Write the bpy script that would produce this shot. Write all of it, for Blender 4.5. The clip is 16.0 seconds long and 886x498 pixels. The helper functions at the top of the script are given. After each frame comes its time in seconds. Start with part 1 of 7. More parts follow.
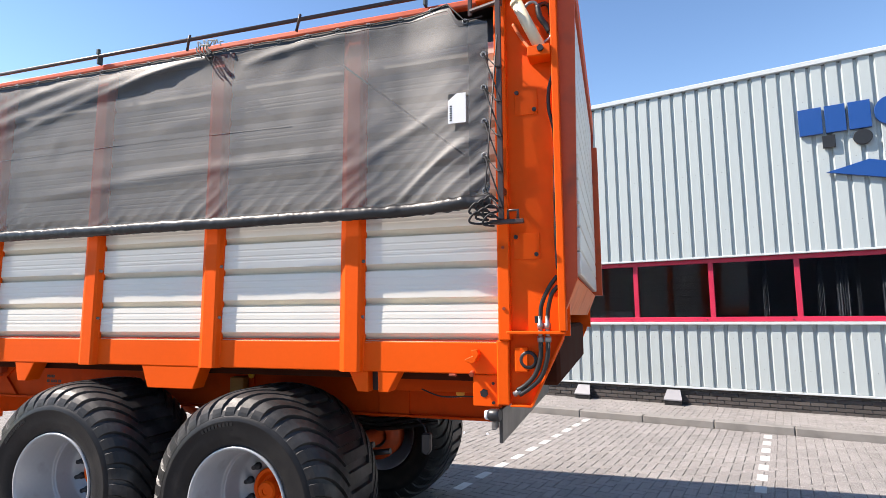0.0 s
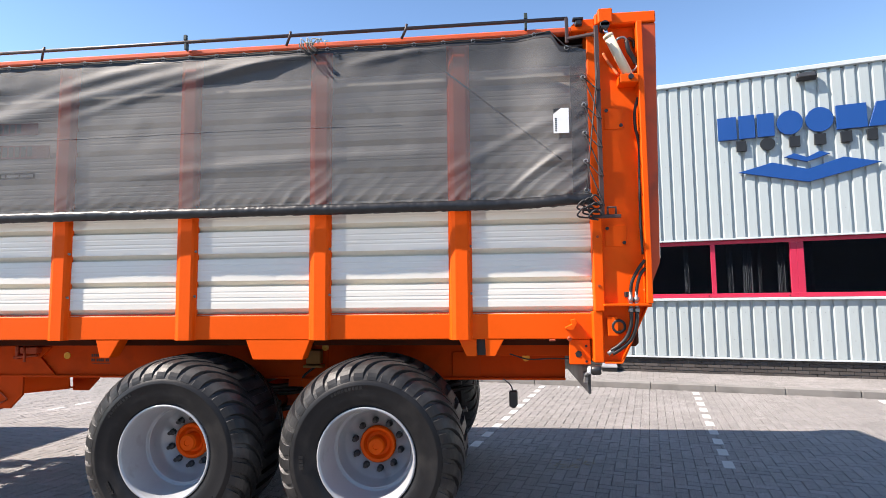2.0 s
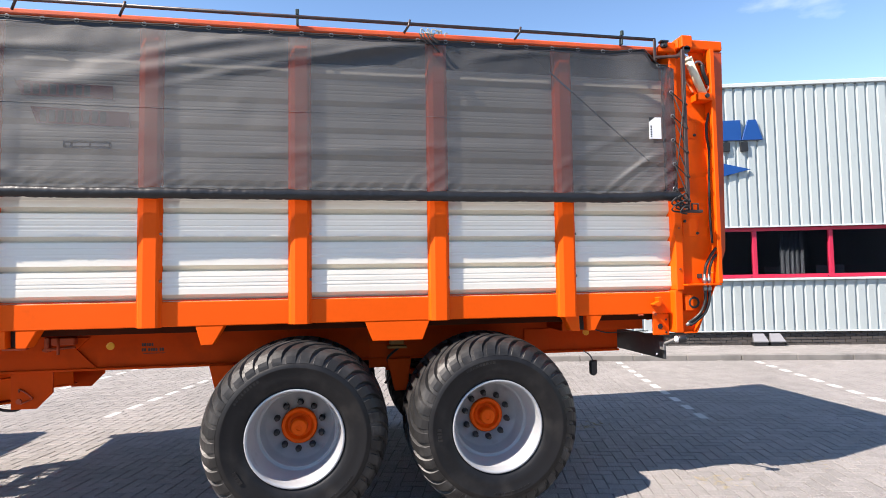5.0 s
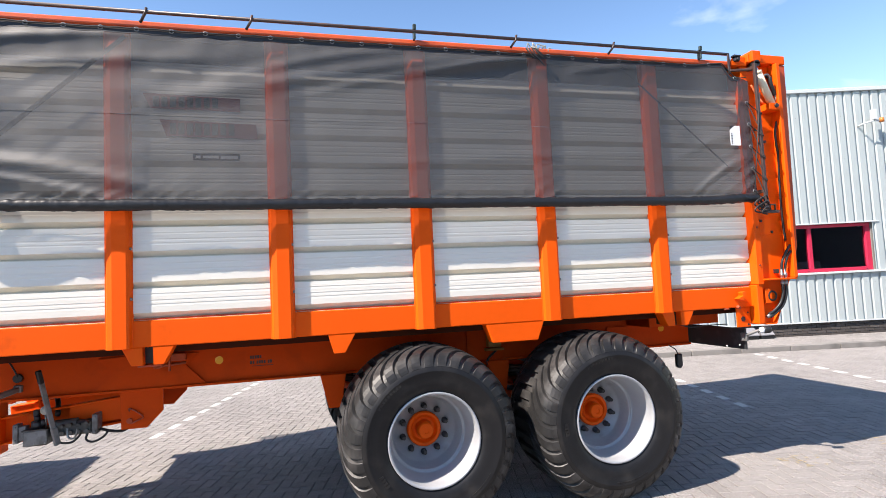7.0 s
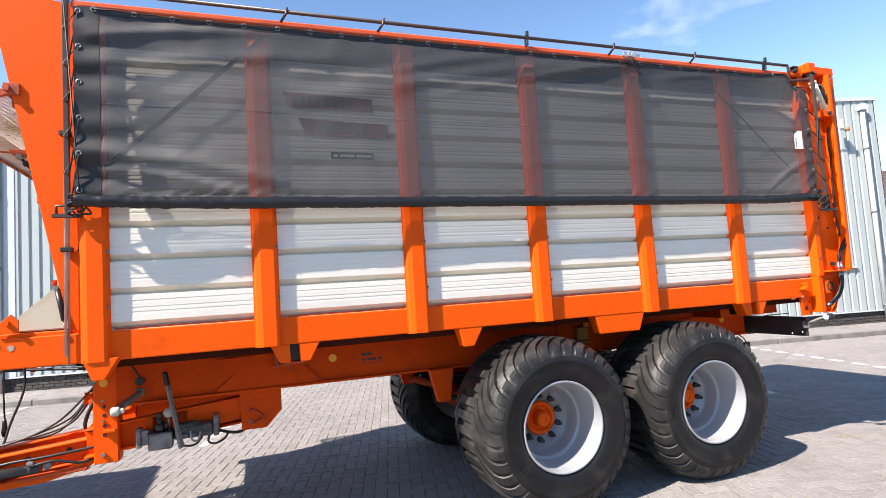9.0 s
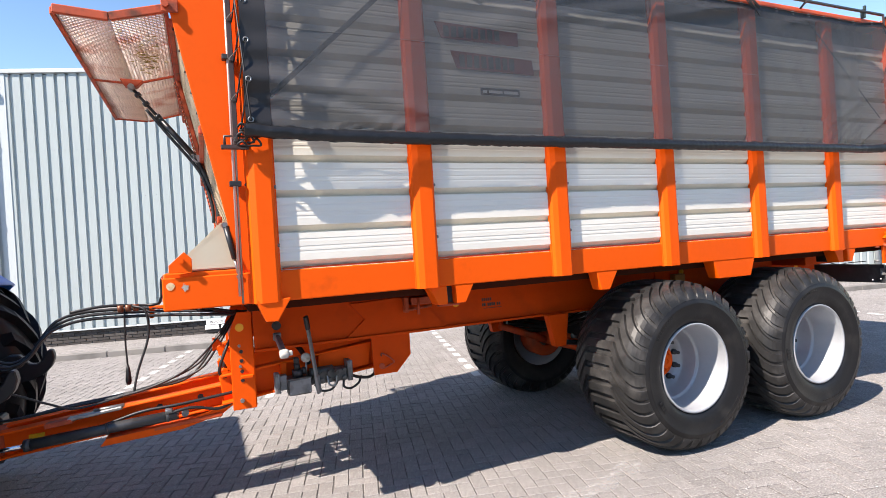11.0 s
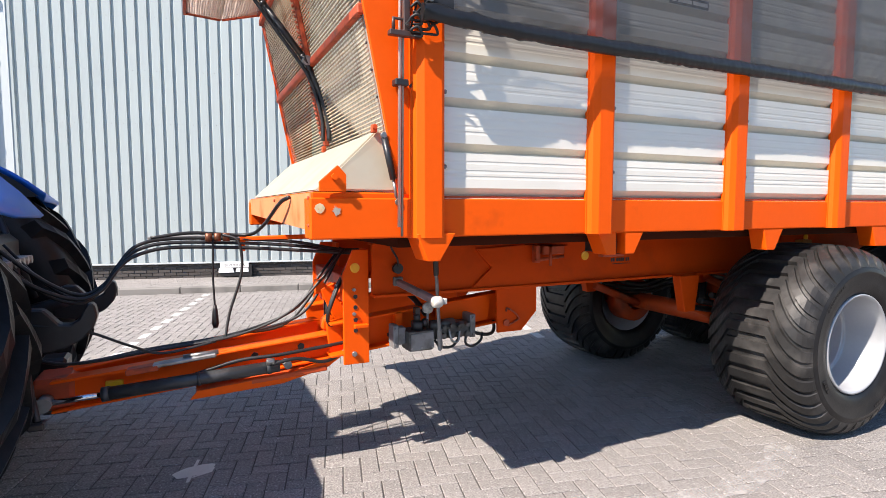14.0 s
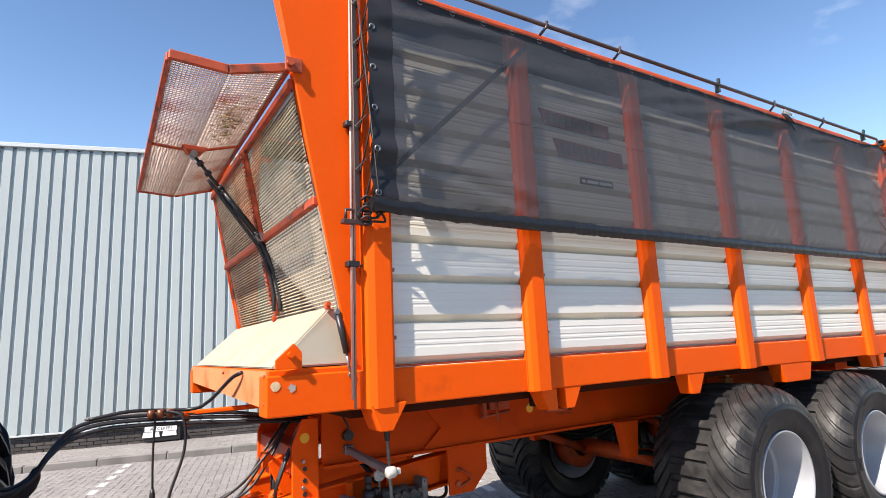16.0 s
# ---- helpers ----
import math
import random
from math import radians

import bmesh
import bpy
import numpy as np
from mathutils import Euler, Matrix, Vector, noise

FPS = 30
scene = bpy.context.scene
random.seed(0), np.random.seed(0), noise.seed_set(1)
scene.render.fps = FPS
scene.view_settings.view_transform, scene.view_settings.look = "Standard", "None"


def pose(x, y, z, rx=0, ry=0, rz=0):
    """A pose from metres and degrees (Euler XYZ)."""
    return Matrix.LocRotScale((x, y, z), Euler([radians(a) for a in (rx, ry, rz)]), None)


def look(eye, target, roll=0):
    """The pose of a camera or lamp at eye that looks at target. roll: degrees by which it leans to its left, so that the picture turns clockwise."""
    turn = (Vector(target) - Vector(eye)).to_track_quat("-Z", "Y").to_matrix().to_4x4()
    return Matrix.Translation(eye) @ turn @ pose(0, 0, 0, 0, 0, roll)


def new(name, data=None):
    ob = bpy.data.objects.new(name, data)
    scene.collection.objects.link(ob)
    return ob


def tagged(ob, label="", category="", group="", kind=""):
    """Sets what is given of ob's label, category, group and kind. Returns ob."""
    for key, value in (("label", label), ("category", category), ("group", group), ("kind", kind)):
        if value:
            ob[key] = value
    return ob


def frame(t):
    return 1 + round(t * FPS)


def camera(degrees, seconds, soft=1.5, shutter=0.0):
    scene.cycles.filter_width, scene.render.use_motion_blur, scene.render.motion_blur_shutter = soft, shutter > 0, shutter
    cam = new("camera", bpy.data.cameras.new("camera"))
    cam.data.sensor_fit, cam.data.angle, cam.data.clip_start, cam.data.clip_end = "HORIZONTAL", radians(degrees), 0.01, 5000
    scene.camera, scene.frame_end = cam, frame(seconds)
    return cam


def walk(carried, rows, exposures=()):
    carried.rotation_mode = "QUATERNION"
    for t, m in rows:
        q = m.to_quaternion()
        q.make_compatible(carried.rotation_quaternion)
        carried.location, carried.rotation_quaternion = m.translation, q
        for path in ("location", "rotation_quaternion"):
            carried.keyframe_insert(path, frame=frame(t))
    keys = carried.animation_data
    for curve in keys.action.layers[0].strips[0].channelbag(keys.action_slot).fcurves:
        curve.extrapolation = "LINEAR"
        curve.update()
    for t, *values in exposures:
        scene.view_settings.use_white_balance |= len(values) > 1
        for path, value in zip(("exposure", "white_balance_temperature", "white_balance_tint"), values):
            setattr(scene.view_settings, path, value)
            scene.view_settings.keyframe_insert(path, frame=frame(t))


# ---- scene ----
cam = camera(77.4, 16.0, soft=0.6)
METRES, EYE, TILT, LEAN, TURN = 8.707, 1.638, 0.0, 0.0, 17.9
ROWS = [
    (0.0, -0.0002, 0.0016, 0.0015, -0.65, 6.97, 0.48),
    (0.5, -0.0421, -0.0124, 0.0000, -2.00, 6.26, 0.90),
    (1.0, -0.0820, -0.0350, 0.0009, -4.42, 5.64, 0.70),
    (1.5, -0.1199, -0.0386, 0.0007, -8.02, 5.27, 0.64),
    (2.0, -0.1579, -0.0468, 0.0005, -11.71, 4.80, 0.80),
    (2.5, -0.1929, -0.0495, 0.0004, -15.24, 4.28, 0.81),
    (3.0, -0.2274, -0.0407, -0.0005, -18.76, 3.90, 0.98),
    (5.5, -0.4111, 0.0036, 0.0024, -28.93, 2.89, 1.30),
    (6.0, -0.4392, 0.0241, 0.0025, -30.19, 3.18, 1.85),
    (6.5, -0.4722, 0.0351, 0.0012, -31.47, 3.52, 2.38),
    (7.0, -0.5063, 0.0480, 0.0017, -32.48, 3.80, 2.91),
    (7.5, -0.5360, 0.0664, 0.0007, -33.50, 3.90, 3.34),
    (8.0, -0.5702, 0.0800, -0.0007, -34.76, 4.08, 3.57),
    (8.5, -0.6028, 0.0957, 0.0002, -36.19, 4.37, 3.74),
    (11.0, -0.7363, 0.2137, -0.0045, -41.33, -0.15, 3.76),
    (11.5, -0.7533, 0.2379, -0.0074, -41.06, -2.70, 2.95),
    (12.0, -0.7565, 0.2734, -0.0119, -41.02, -5.09, 2.13),
    (12.5, -0.7588, 0.3031, -0.0160, -40.91, -6.68, 0.92),
    (13.0, -0.7628, 0.3300, -0.0185, -40.87, -7.52, -0.47),
    (13.5, -0.7629, 0.3413, -0.0190, -41.40, -6.97, -0.81),
    (14.0, -0.7751, 0.3393, -0.0164, -43.00, -4.36, 0.17),
    (14.5, -0.7857, 0.3320, -0.0089, -45.04, -0.09, 1.28),
    (15.0, -0.7906, 0.3291, -0.0053, -47.08, 3.78, 1.59),
    (15.5, -0.7908, 0.3281, -0.0050, -48.63, 6.74, 1.86),
    (16.0, -0.7941, 0.3276, -0.0010, -49.19, 9.77, 2.79),
]
walk(cam, [(t, pose(0, 0, EYE, TILT, LEAN, TURN) @ pose(METRES * x, METRES * y, METRES * z, 90 + pitch, roll, yaw)) for t, x, y, z, yaw, pitch, roll in ROWS], exposures=[(0.0, 1.18, 6500, 14), (2.5, 1.25, 6500, 14), (8.5, 1.28, 6500, 14), (11.0, 1.25, 6500, 14), (14.5, 1.20, 6500, 14), (16.0, 1.05, 6500, 14)])

# ---- light ----
SUN_WAY = Vector((0.87, 0.28, -1.0))
sun = new("sun", bpy.data.lights.new("sun", "SUN"))
sun.data.energy, sun.data.angle, sun.data.color = 5.0, radians(0.53), (1.0, 0.91, 0.79)
sun.matrix_world = look((0, 0, 30), Vector((0, 0, 30)) + SUN_WAY)
world = bpy.data.worlds.new("sky")
scene.world = world
world.use_nodes = True
wn, wl = world.node_tree.nodes, world.node_tree.links
sky = wn.new("ShaderNodeTexSky")
sky.sky_type, sky.sun_disc = "NISHITA", False
sky.sun_elevation = math.atan2(1.0, math.hypot(0.87, 0.28))
sky.sun_rotation = math.atan2(-0.87, -0.28)
sky.air_density, sky.dust_density, sky.ozone_density = 1.3, 0.0, 2.0
# thin wisps of high cloud
wco = wn.new("ShaderNodeTexCoord")
wmap = wn.new("ShaderNodeMapping")
wmap.inputs["Scale"].default_value = (1.4, 2.4, 5.0)
wmap.inputs["Location"].default_value = (0.3, 0.1, 0.0)
wnoise = wn.new("ShaderNodeTexNoise")
wnoise.inputs["Scale"].default_value, wnoise.inputs["Detail"].default_value, wnoise.inputs["Distortion"].default_value = 1.6, 8.0, 0.5
wramp = wn.new("ShaderNodeMapRange")
wramp.inputs["From Min"].default_value, wramp.inputs["From Max"].default_value = 0.60, 0.92
wramp.inputs["To Max"].default_value = 0.75
wmix = wn.new("ShaderNodeMix")
wmix.data_type = "RGBA"
wmix.inputs[7].default_value = (7.5, 7.8, 8.2, 1)
wl.new(wco.outputs["Generated"], wmap.inputs["Vector"])
wl.new(wmap.outputs["Vector"], wnoise.inputs["Vector"])
wl.new(wnoise.outputs["Fac"], wramp.inputs["Value"])
wl.new(wramp.outputs["Result"], wmix.inputs[0])
whue = wn.new("ShaderNodeHueSaturation")
whue.inputs["Hue"].default_value, whue.inputs["Saturation"].default_value = 0.504, 1.13
wl.new(sky.outputs["Color"], whue.inputs["Color"])
wl.new(whue.outputs["Color"], wmix.inputs[6])
wl.new(wmix.outputs[2], wn["Background"].inputs["Color"])
# paler and brighter towards the horizon, deep overhead
wxyz = wn.new("ShaderNodeSeparateXYZ")
wl.new(wco.outputs["Generated"], wxyz.inputs[0])
wgrad = wn.new("ShaderNodeMapRange")
wgrad.interpolation_type = "SMOOTHSTEP"
wgrad.inputs["From Min"].default_value, wgrad.inputs["From Max"].default_value = 0.20, 0.64
wgrad.inputs["To Min"].default_value, wgrad.inputs["To Max"].default_value = 0.104, 0.082
wl.new(wxyz.outputs["Z"], wgrad.inputs["Value"])
wl.new(wgrad.outputs["Result"], wn["Background"].inputs["Strength"])


# ---- materials ----
def mat(name, color, rough=0.5, metal=0.0, vary=0.12, scale=3.0, fine=60.0, bump=0.0, bump_scale=200.0, dirt=None, dirt_at=(0.55, 0.75),
        dirt_scale=2.0, spec=0.5, coat=0.0, stretch=(1, 1, 1), island=0.0, rough_vary=0.12, grain=0.0, grain_scale=120.0):
    """A paint, rubber or stone: two scales of tone, optional dirt patches, fine relief."""
    m = bpy.data.materials.new(name)
    m.use_nodes = True
    n, l = m.node_tree.nodes, m.node_tree.links
    p = n["Principled BSDF"]
    co = n.new("ShaderNodeTexCoord")
    mp = n.new("ShaderNodeMapping")
    mp.inputs["Scale"].default_value = stretch
    l.new(co.outputs["Object"], mp.inputs["Vector"])

    def noise_tex(s, detail=4.0):
        t = n.new("ShaderNodeTexNoise")
        t.inputs["Scale"].default_value, t.inputs["Detail"].default_value = s, detail
        l.new(mp.outputs["Vector"], t.inputs["Vector"])
        return t.outputs["Fac"]

    def math_node(op, a, b):
        t = n.new("ShaderNodeMath")
        t.operation = op
        for k, v in enumerate((a, b)):
            if isinstance(v, (int, float)):
                t.inputs[k].default_value = v
            else:
                l.new(v, t.inputs[k])
        return t.outputs[0]

    big, small = noise_tex(scale), noise_tex(fine)
    tone = math_node("ADD", math_node("MULTIPLY", big, vary * 2), math_node("MULTIPLY", small, vary))
    tone = math_node("ADD", tone, 1 - vary * 1.5)
    if grain:
        gr = n.new("ShaderNodeMapRange")
        gr.inputs["From Min"].default_value, gr.inputs["From Max"].default_value = 0.34, 0.66
        gr.inputs["To Min"].default_value, gr.inputs["To Max"].default_value = 1 - grain, 1 + grain
        l.new(noise_tex(grain_scale, 3.0), gr.inputs["Value"])
        tone = math_node("MULTIPLY", tone, gr.outputs["Result"])
    if island:
        geo, oi = n.new("ShaderNodeNewGeometry"), n.new("ShaderNodeObjectInfo")
        r = math_node("FRACT", math_node("ADD", geo.outputs["Random Per Island"], oi.outputs["Random"]), 0)
        tone = math_node("MULTIPLY", tone, math_node("ADD", math_node("MULTIPLY", r, 2 * island), 1 - island))
    vm = n.new("ShaderNodeVectorMath")
    vm.operation = "SCALE"
    vm.inputs[0].default_value = color
    l.new(tone, vm.inputs["Scale"])
    col = vm.outputs[0]
    if dirt:
        mr = n.new("ShaderNodeMapRange")
        mr.inputs["From Min"].default_value, mr.inputs["From Max"].default_value = dirt_at
        l.new(noise_tex(dirt_scale, 9.0), mr.inputs["Value"])
        mx = n.new("ShaderNodeMix")
        mx.data_type = "RGBA"
        mx.inputs[7].default_value = (*dirt, 1)
        l.new(mr.outputs["Result"], mx.inputs[0])
        l.new(col, mx.inputs[6])
        col = mx.outputs[2]
    l.new(col, p.inputs["Base Color"])
    l.new(math_node("ADD", math_node("MULTIPLY", big, rough_vary * 2), rough - rough_vary), p.inputs["Roughness"])
    p.inputs["Metallic"].default_value = metal
    p.inputs["Specular IOR Level"].default_value = spec
    p.inputs["Coat Weight"].default_value = coat
    p.inputs["Coat Roughness"].default_value = 0.15
    if bump:
        b = n.new("ShaderNodeBump")
        b.inputs["Strength"].default_value, b.inputs["Distance"].default_value = bump, 0.004
        l.new(noise_tex(bump_scale), b.inputs["Height"])
        l.new(b.outputs["Normal"], p.inputs["Normal"])
    return m


ORANGE = mat("orange_paint", (0.79, 0.091, 0.0), 0.55, vary=0.07, scale=1.7, fine=35, dirt=(0.42, 0.05, 0.004), dirt_at=(0.66, 0.92), dirt_scale=4.5, bump=0.05, bump_scale=40, spec=0.16)
# orange darkened to carry the underbody shade, with random darker stains
CHASSIS = mat("shaded_underbody_paint", (0.58, 0.058, 0.001), 0.6, vary=0.1, scale=2.5, fine=40, spec=0.12, dirt=(0.34, 0.04, 0.003), dirt_at=(0.55, 0.9), dirt_scale=4, bump=0.1, bump_scale=60)
# near-black colour stands in for the shade under the floor
UNDER = mat("shade_dark_underside", (0.05, 0.015, 0.008), 0.9, vary=0.2, scale=4, spec=0.1)
ORANGE_OLD = mat("faded_orange_paint", (0.52, 0.065, 0.008), 0.55, vary=0.16, scale=2.5, fine=40, dirt=(0.16, 0.045, 0.02), dirt_at=(0.55, 0.8), dirt_scale=5, bump=0.1, bump_scale=60)
FADED = mat("faded_peach_paint", (0.80, 0.235, 0.095), 0.6, vary=0.10, scale=4, fine=40, dirt=(0.62, 0.12, 0.03), dirt_at=(0.5, 0.75), dirt_scale=5, spec=0.2)
RED_RAIL = mat("sun_bleached_rail_paint", (0.72, 0.10, 0.02), 0.5, vary=0.12, scale=3, fine=30, dirt=(0.4, 0.06, 0.02), dirt_at=(0.5, 0.75), dirt_scale=3)
RUST = mat("rusty_red_bar", (0.42, 0.06, 0.015), 0.65, vary=0.25, scale=5, fine=60, dirt=(0.12, 0.03, 0.012), dirt_at=(0.5, 0.7), dirt_scale=12, bump=0.2, bump_scale=90)
CREAM = mat("cream_panel_paint", (0.745, 0.72, 0.645), 0.38, vary=0.035, scale=1.2, fine=25, dirt=(0.70, 0.65, 0.56), dirt_at=(0.60, 0.9), dirt_scale=2.2, coat=0.1, stretch=(0.6, 1, 2.0))
# beige puts the recesses' shade and warm bounce into the colour
GROOVE = mat("beige_shade_groove_paint", (0.70, 0.645, 0.53), 0.6, vary=0.12, scale=3, fine=40)
CREAM_DIRTY = mat("dirty_cream_hood_paint", (0.385, 0.350, 0.270), 0.45, vary=0.06, scale=2, fine=30, dirt=(0.36, 0.30, 0.20), dirt_at=(0.50, 0.8), dirt_scale=4)
RUBBER = mat("dusty_tyre_rubber", (0.017, 0.0165, 0.0165), 0.44, vary=0.3, scale=4, fine=50, dirt=(0.075, 0.071, 0.068), dirt_at=(0.46, 0.80), dirt_scale=6, bump=0.15, bump_scale=120, spec=0.3)
RUBBER_DARK = mat("black_tyre_rubber", (0.010, 0.010, 0.011), 0.42, vary=0.25, scale=4, fine=50, dirt=(0.032, 0.030, 0.028), dirt_at=(0.5, 0.85), dirt_scale=6, bump=0.15, bump_scale=120, spec=0.25)
RIM_PAINT = mat("silver_rim_paint", (0.38, 0.393, 0.412), 0.36, metal=0.25, vary=0.08, scale=5, fine=40, dirt=(0.25, 0.24, 0.23), dirt_at=(0.62, 0.85), dirt_scale=7)
STEEL = mat("worn_bare_steel", (0.30, 0.30, 0.30), 0.4, metal=0.8, vary=0.2, scale=8, fine=80, dirt=(0.12, 0.1, 0.08), dirt_at=(0.5, 0.8), dirt_scale=15)
CHROME = mat("chrome_rod", (0.8, 0.8, 0.82), 0.12, metal=1.0, vary=0.04, rough_vary=0.03)
GREY_CAST = mat("grey_cast_metal", (0.22, 0.22, 0.22), 0.55, metal=0.3, vary=0.25, scale=9, fine=60, dirt=(0.06, 0.05, 0.04), dirt_at=(0.5, 0.75), dirt_scale=10)
BRONZE = mat("rust_brown_brass", (0.17, 0.06, 0.03), 0.4, metal=0.4, vary=0.3, scale=30, fine=80)
GREY_DARK = mat("oily_grey_cast_metal", (0.10, 0.10, 0.095), 0.5, metal=0.3, vary=0.3, scale=12, fine=60, dirt=(0.03, 0.026, 0.02), dirt_at=(0.45, 0.7), dirt_scale=14)
TAG_GREY = mat("yellowed_plastic", (0.50, 0.48, 0.43), 0.5, vary=0.2, scale=20, fine=90, dirt=(0.22, 0.19, 0.15), dirt_at=(0.5, 0.75), dirt_scale=25)
BLACK = mat("black_paint", (0.016, 0.016, 0.018), 0.4, vary=0.2, scale=6, fine=50, dirt=(0.06, 0.055, 0.05), dirt_at=(0.6, 0.85), dirt_scale=8)
PIPE = mat("dark_brown_pipe_paint", (0.055, 0.032, 0.028), 0.42, vary=0.2, scale=6, fine=50, dirt=(0.14, 0.06, 0.03), dirt_at=(0.58, 0.8), dirt_scale=9)
HOSE = mat("black_rubber_hose", (0.013, 0.013, 0.014), 0.45, vary=0.2, scale=10, fine=90)
ROPE = mat("black_rubber_cord", (0.012, 0.012, 0.013), 0.6, vary=0.2)
WHITE_ROPE = mat("frayed_pale_rope", (0.40, 0.37, 0.31), 0.8, vary=0.2, scale=20)
CYL_IVORY = mat("ivory_cylinder_paint", (0.70, 0.60, 0.42), 0.42, vary=0.12, scale=8, dirt=(0.35, 0.25, 0.15), dirt_at=(0.55, 0.8), dirt_scale=9)
CYL_BLACK = mat("dark_grey_cylinder_paint", (0.035, 0.037, 0.04), 0.35, vary=0.2, scale=6, dirt=(0.10, 0.1, 0.1), dirt_at=(0.55, 0.8), dirt_scale=9)
YELLOW = mat("yellow_reflector", (0.85, 0.42, 0.02), 0.25, vary=0.05)
AMBER = mat("amber_lamp_plastic", (0.50, 0.16, 0.03), 0.25, vary=0.05)
TAG_WHITE = mat("white_vinyl_label", (0.80, 0.80, 0.80), 0.4, vary=0.03)
TAG_RED = mat("dark_red_sign_board", (0.22, 0.012, 0.010), 0.4, vary=0.1)
TAG_INK = mat("black_print", (0.02, 0.02, 0.02), 0.5, vary=0.05)
WIRE = mat("dusty_grid_wire", (0.48, 0.40, 0.29), 0.7, vary=0.25, scale=6, fine=60, dirt=(0.22, 0.15, 0.08), dirt_at=(0.5, 0.75), dirt_scale=8)
WIRE_RED = mat("worn_red_grid_wire", (0.62, 0.50, 0.42), 0.6, vary=0.25, scale=6, fine=60, dirt=(0.36, 0.12, 0.06), dirt_at=(0.5, 0.75), dirt_scale=5)
CLAD = mat("pale_grey_green_cladding", (0.362, 0.408, 0.412), 0.42, vary=0.04, scale=0.8, fine=12, dirt=(0.325, 0.368, 0.372), dirt_at=(0.55, 0.85), dirt_scale=1.2, stretch=(1, 1, 0.3))
CLAD_TRIM = mat("light_grey_flashing", (0.48, 0.52, 0.53), 0.4, vary=0.05, scale=2)
CRIMSON = mat("crimson_window_paint", (0.44, 0.018, 0.055), 0.38, vary=0.07, scale=3)
BRICK = mat("dark_brown_brick", (0.055, 0.048, 0.045), 0.8, vary=0.3, scale=12, fine=80, bump=0.3, bump_scale=150, island=0.3)
MORTAR = mat("grey_mortar", (0.17, 0.162, 0.155), 0.9, vary=0.2, scale=10)
PAVER = mat("grey_brown_concrete_paver", (0.205, 0.192, 0.184), 0.85, vary=0.30, scale=0.9, fine=150, bump=0.9, bump_scale=120, island=0.10,
            dirt=(0.50, 0.485, 0.465), dirt_at=(0.60, 0.70), dirt_scale=75, grain=0.42, grain_scale=95)
JOINT = mat("sandy_joint", (0.082, 0.076, 0.070), 0.95, vary=0.3, scale=6, fine=120, bump=0.4, bump_scale=200)
KERB = mat("grey_concrete_kerb", (0.20, 0.190, 0.178), 0.85, vary=0.15, scale=2, fine=60, bump=0.3, bump_scale=200, dirt=(0.11, 0.105, 0.10), dirt_at=(0.45, 0.75), dirt_scale=3)
WHITE_STONE = mat("worn_white_marking_stone", (0.48, 0.475, 0.46), 0.8, vary=0.12, scale=8, fine=90, bump=0.3, bump_scale=200, dirt=(0.42, 0.39, 0.36), dirt_at=(0.52, 0.75), dirt_scale=9, island=0.12)
def scuff_mat():
    """Thin worn paint: covers the stones in patches only."""
    m = bpy.data.materials.new("worn_thin_paint")
    m.use_nodes = True
    n, l = m.node_tree.nodes, m.node_tree.links
    p = n["Principled BSDF"]
    p.inputs["Base Color"].default_value, p.inputs["Roughness"].default_value = (0.46, 0.445, 0.43, 1), 0.85
    co, t, r = n.new("ShaderNodeTexCoord"), n.new("ShaderNodeTexNoise"), n.new("ShaderNodeMapRange")
    t.inputs["Scale"].default_value, t.inputs["Detail"].default_value = 14.0, 8.0
    r.inputs["From Min"].default_value, r.inputs["From Max"].default_value, r.inputs["To Max"].default_value = 0.36, 0.68, 0.58
    l.new(co.outputs["Object"], t.inputs["Vector"])
    l.new(t.outputs["Fac"], r.inputs["Value"])
    tr, mx = n.new("ShaderNodeBsdfTransparent"), n.new("ShaderNodeMixShader")
    l.new(r.outputs["Result"], mx.inputs[0])
    l.new(tr.outputs[0], mx.inputs[1])
    l.new(p.outputs[0], mx.inputs[2])
    l.new(mx.outputs[0], n["Material Output"].inputs["Surface"])
    return m


SCUFF = scuff_mat()
CHALK = mat("scuffed_pale_paint", (0.60, 0.58, 0.53), 0.85, vary=0.15, scale=10, fine=80)
BLUE = mat("tractor_blue_paint", (0.014, 0.14, 0.66), 0.38, vary=0.08, scale=3, spec=0.35)
LOGO_BLUE = mat("blue_sign_letter", (0.004, 0.052, 0.225), 0.4, vary=0.05)
LOGO_BLACK = mat("black_sign_letter", (0.012, 0.012, 0.013), 0.4, vary=0.05)
PVC = mat("white_grey_downpipe", (0.52, 0.55, 0.56), 0.4, vary=0.06, scale=3)
HOOD = mat("grey_vent_plastic", (0.22, 0.22, 0.235), 0.45, vary=0.08, scale=5)
INSIDE = mat("dim_office_wall", (0.34, 0.36, 0.40), 0.8, vary=0.1)
ROOM_THING = mat("grey_office_screen", (0.30, 0.31, 0.33), 0.6, vary=0.1)
ROOFTILE = mat("brown_roof_tile", (0.10, 0.06, 0.05), 0.8, vary=0.2, scale=6)
FAR_WALL = mat("dark_grey_sky_block", (0.06, 0.07, 0.085), 0.8, vary=0.2, scale=0.3)
ROOF_GRAVEL = mat("grey_roof_felt", (0.16, 0.16, 0.16), 0.9, vary=0.2)
STRAW = mat("dry_straw", (0.33, 0.25, 0.09), 0.9, vary=0.25, scale=20)


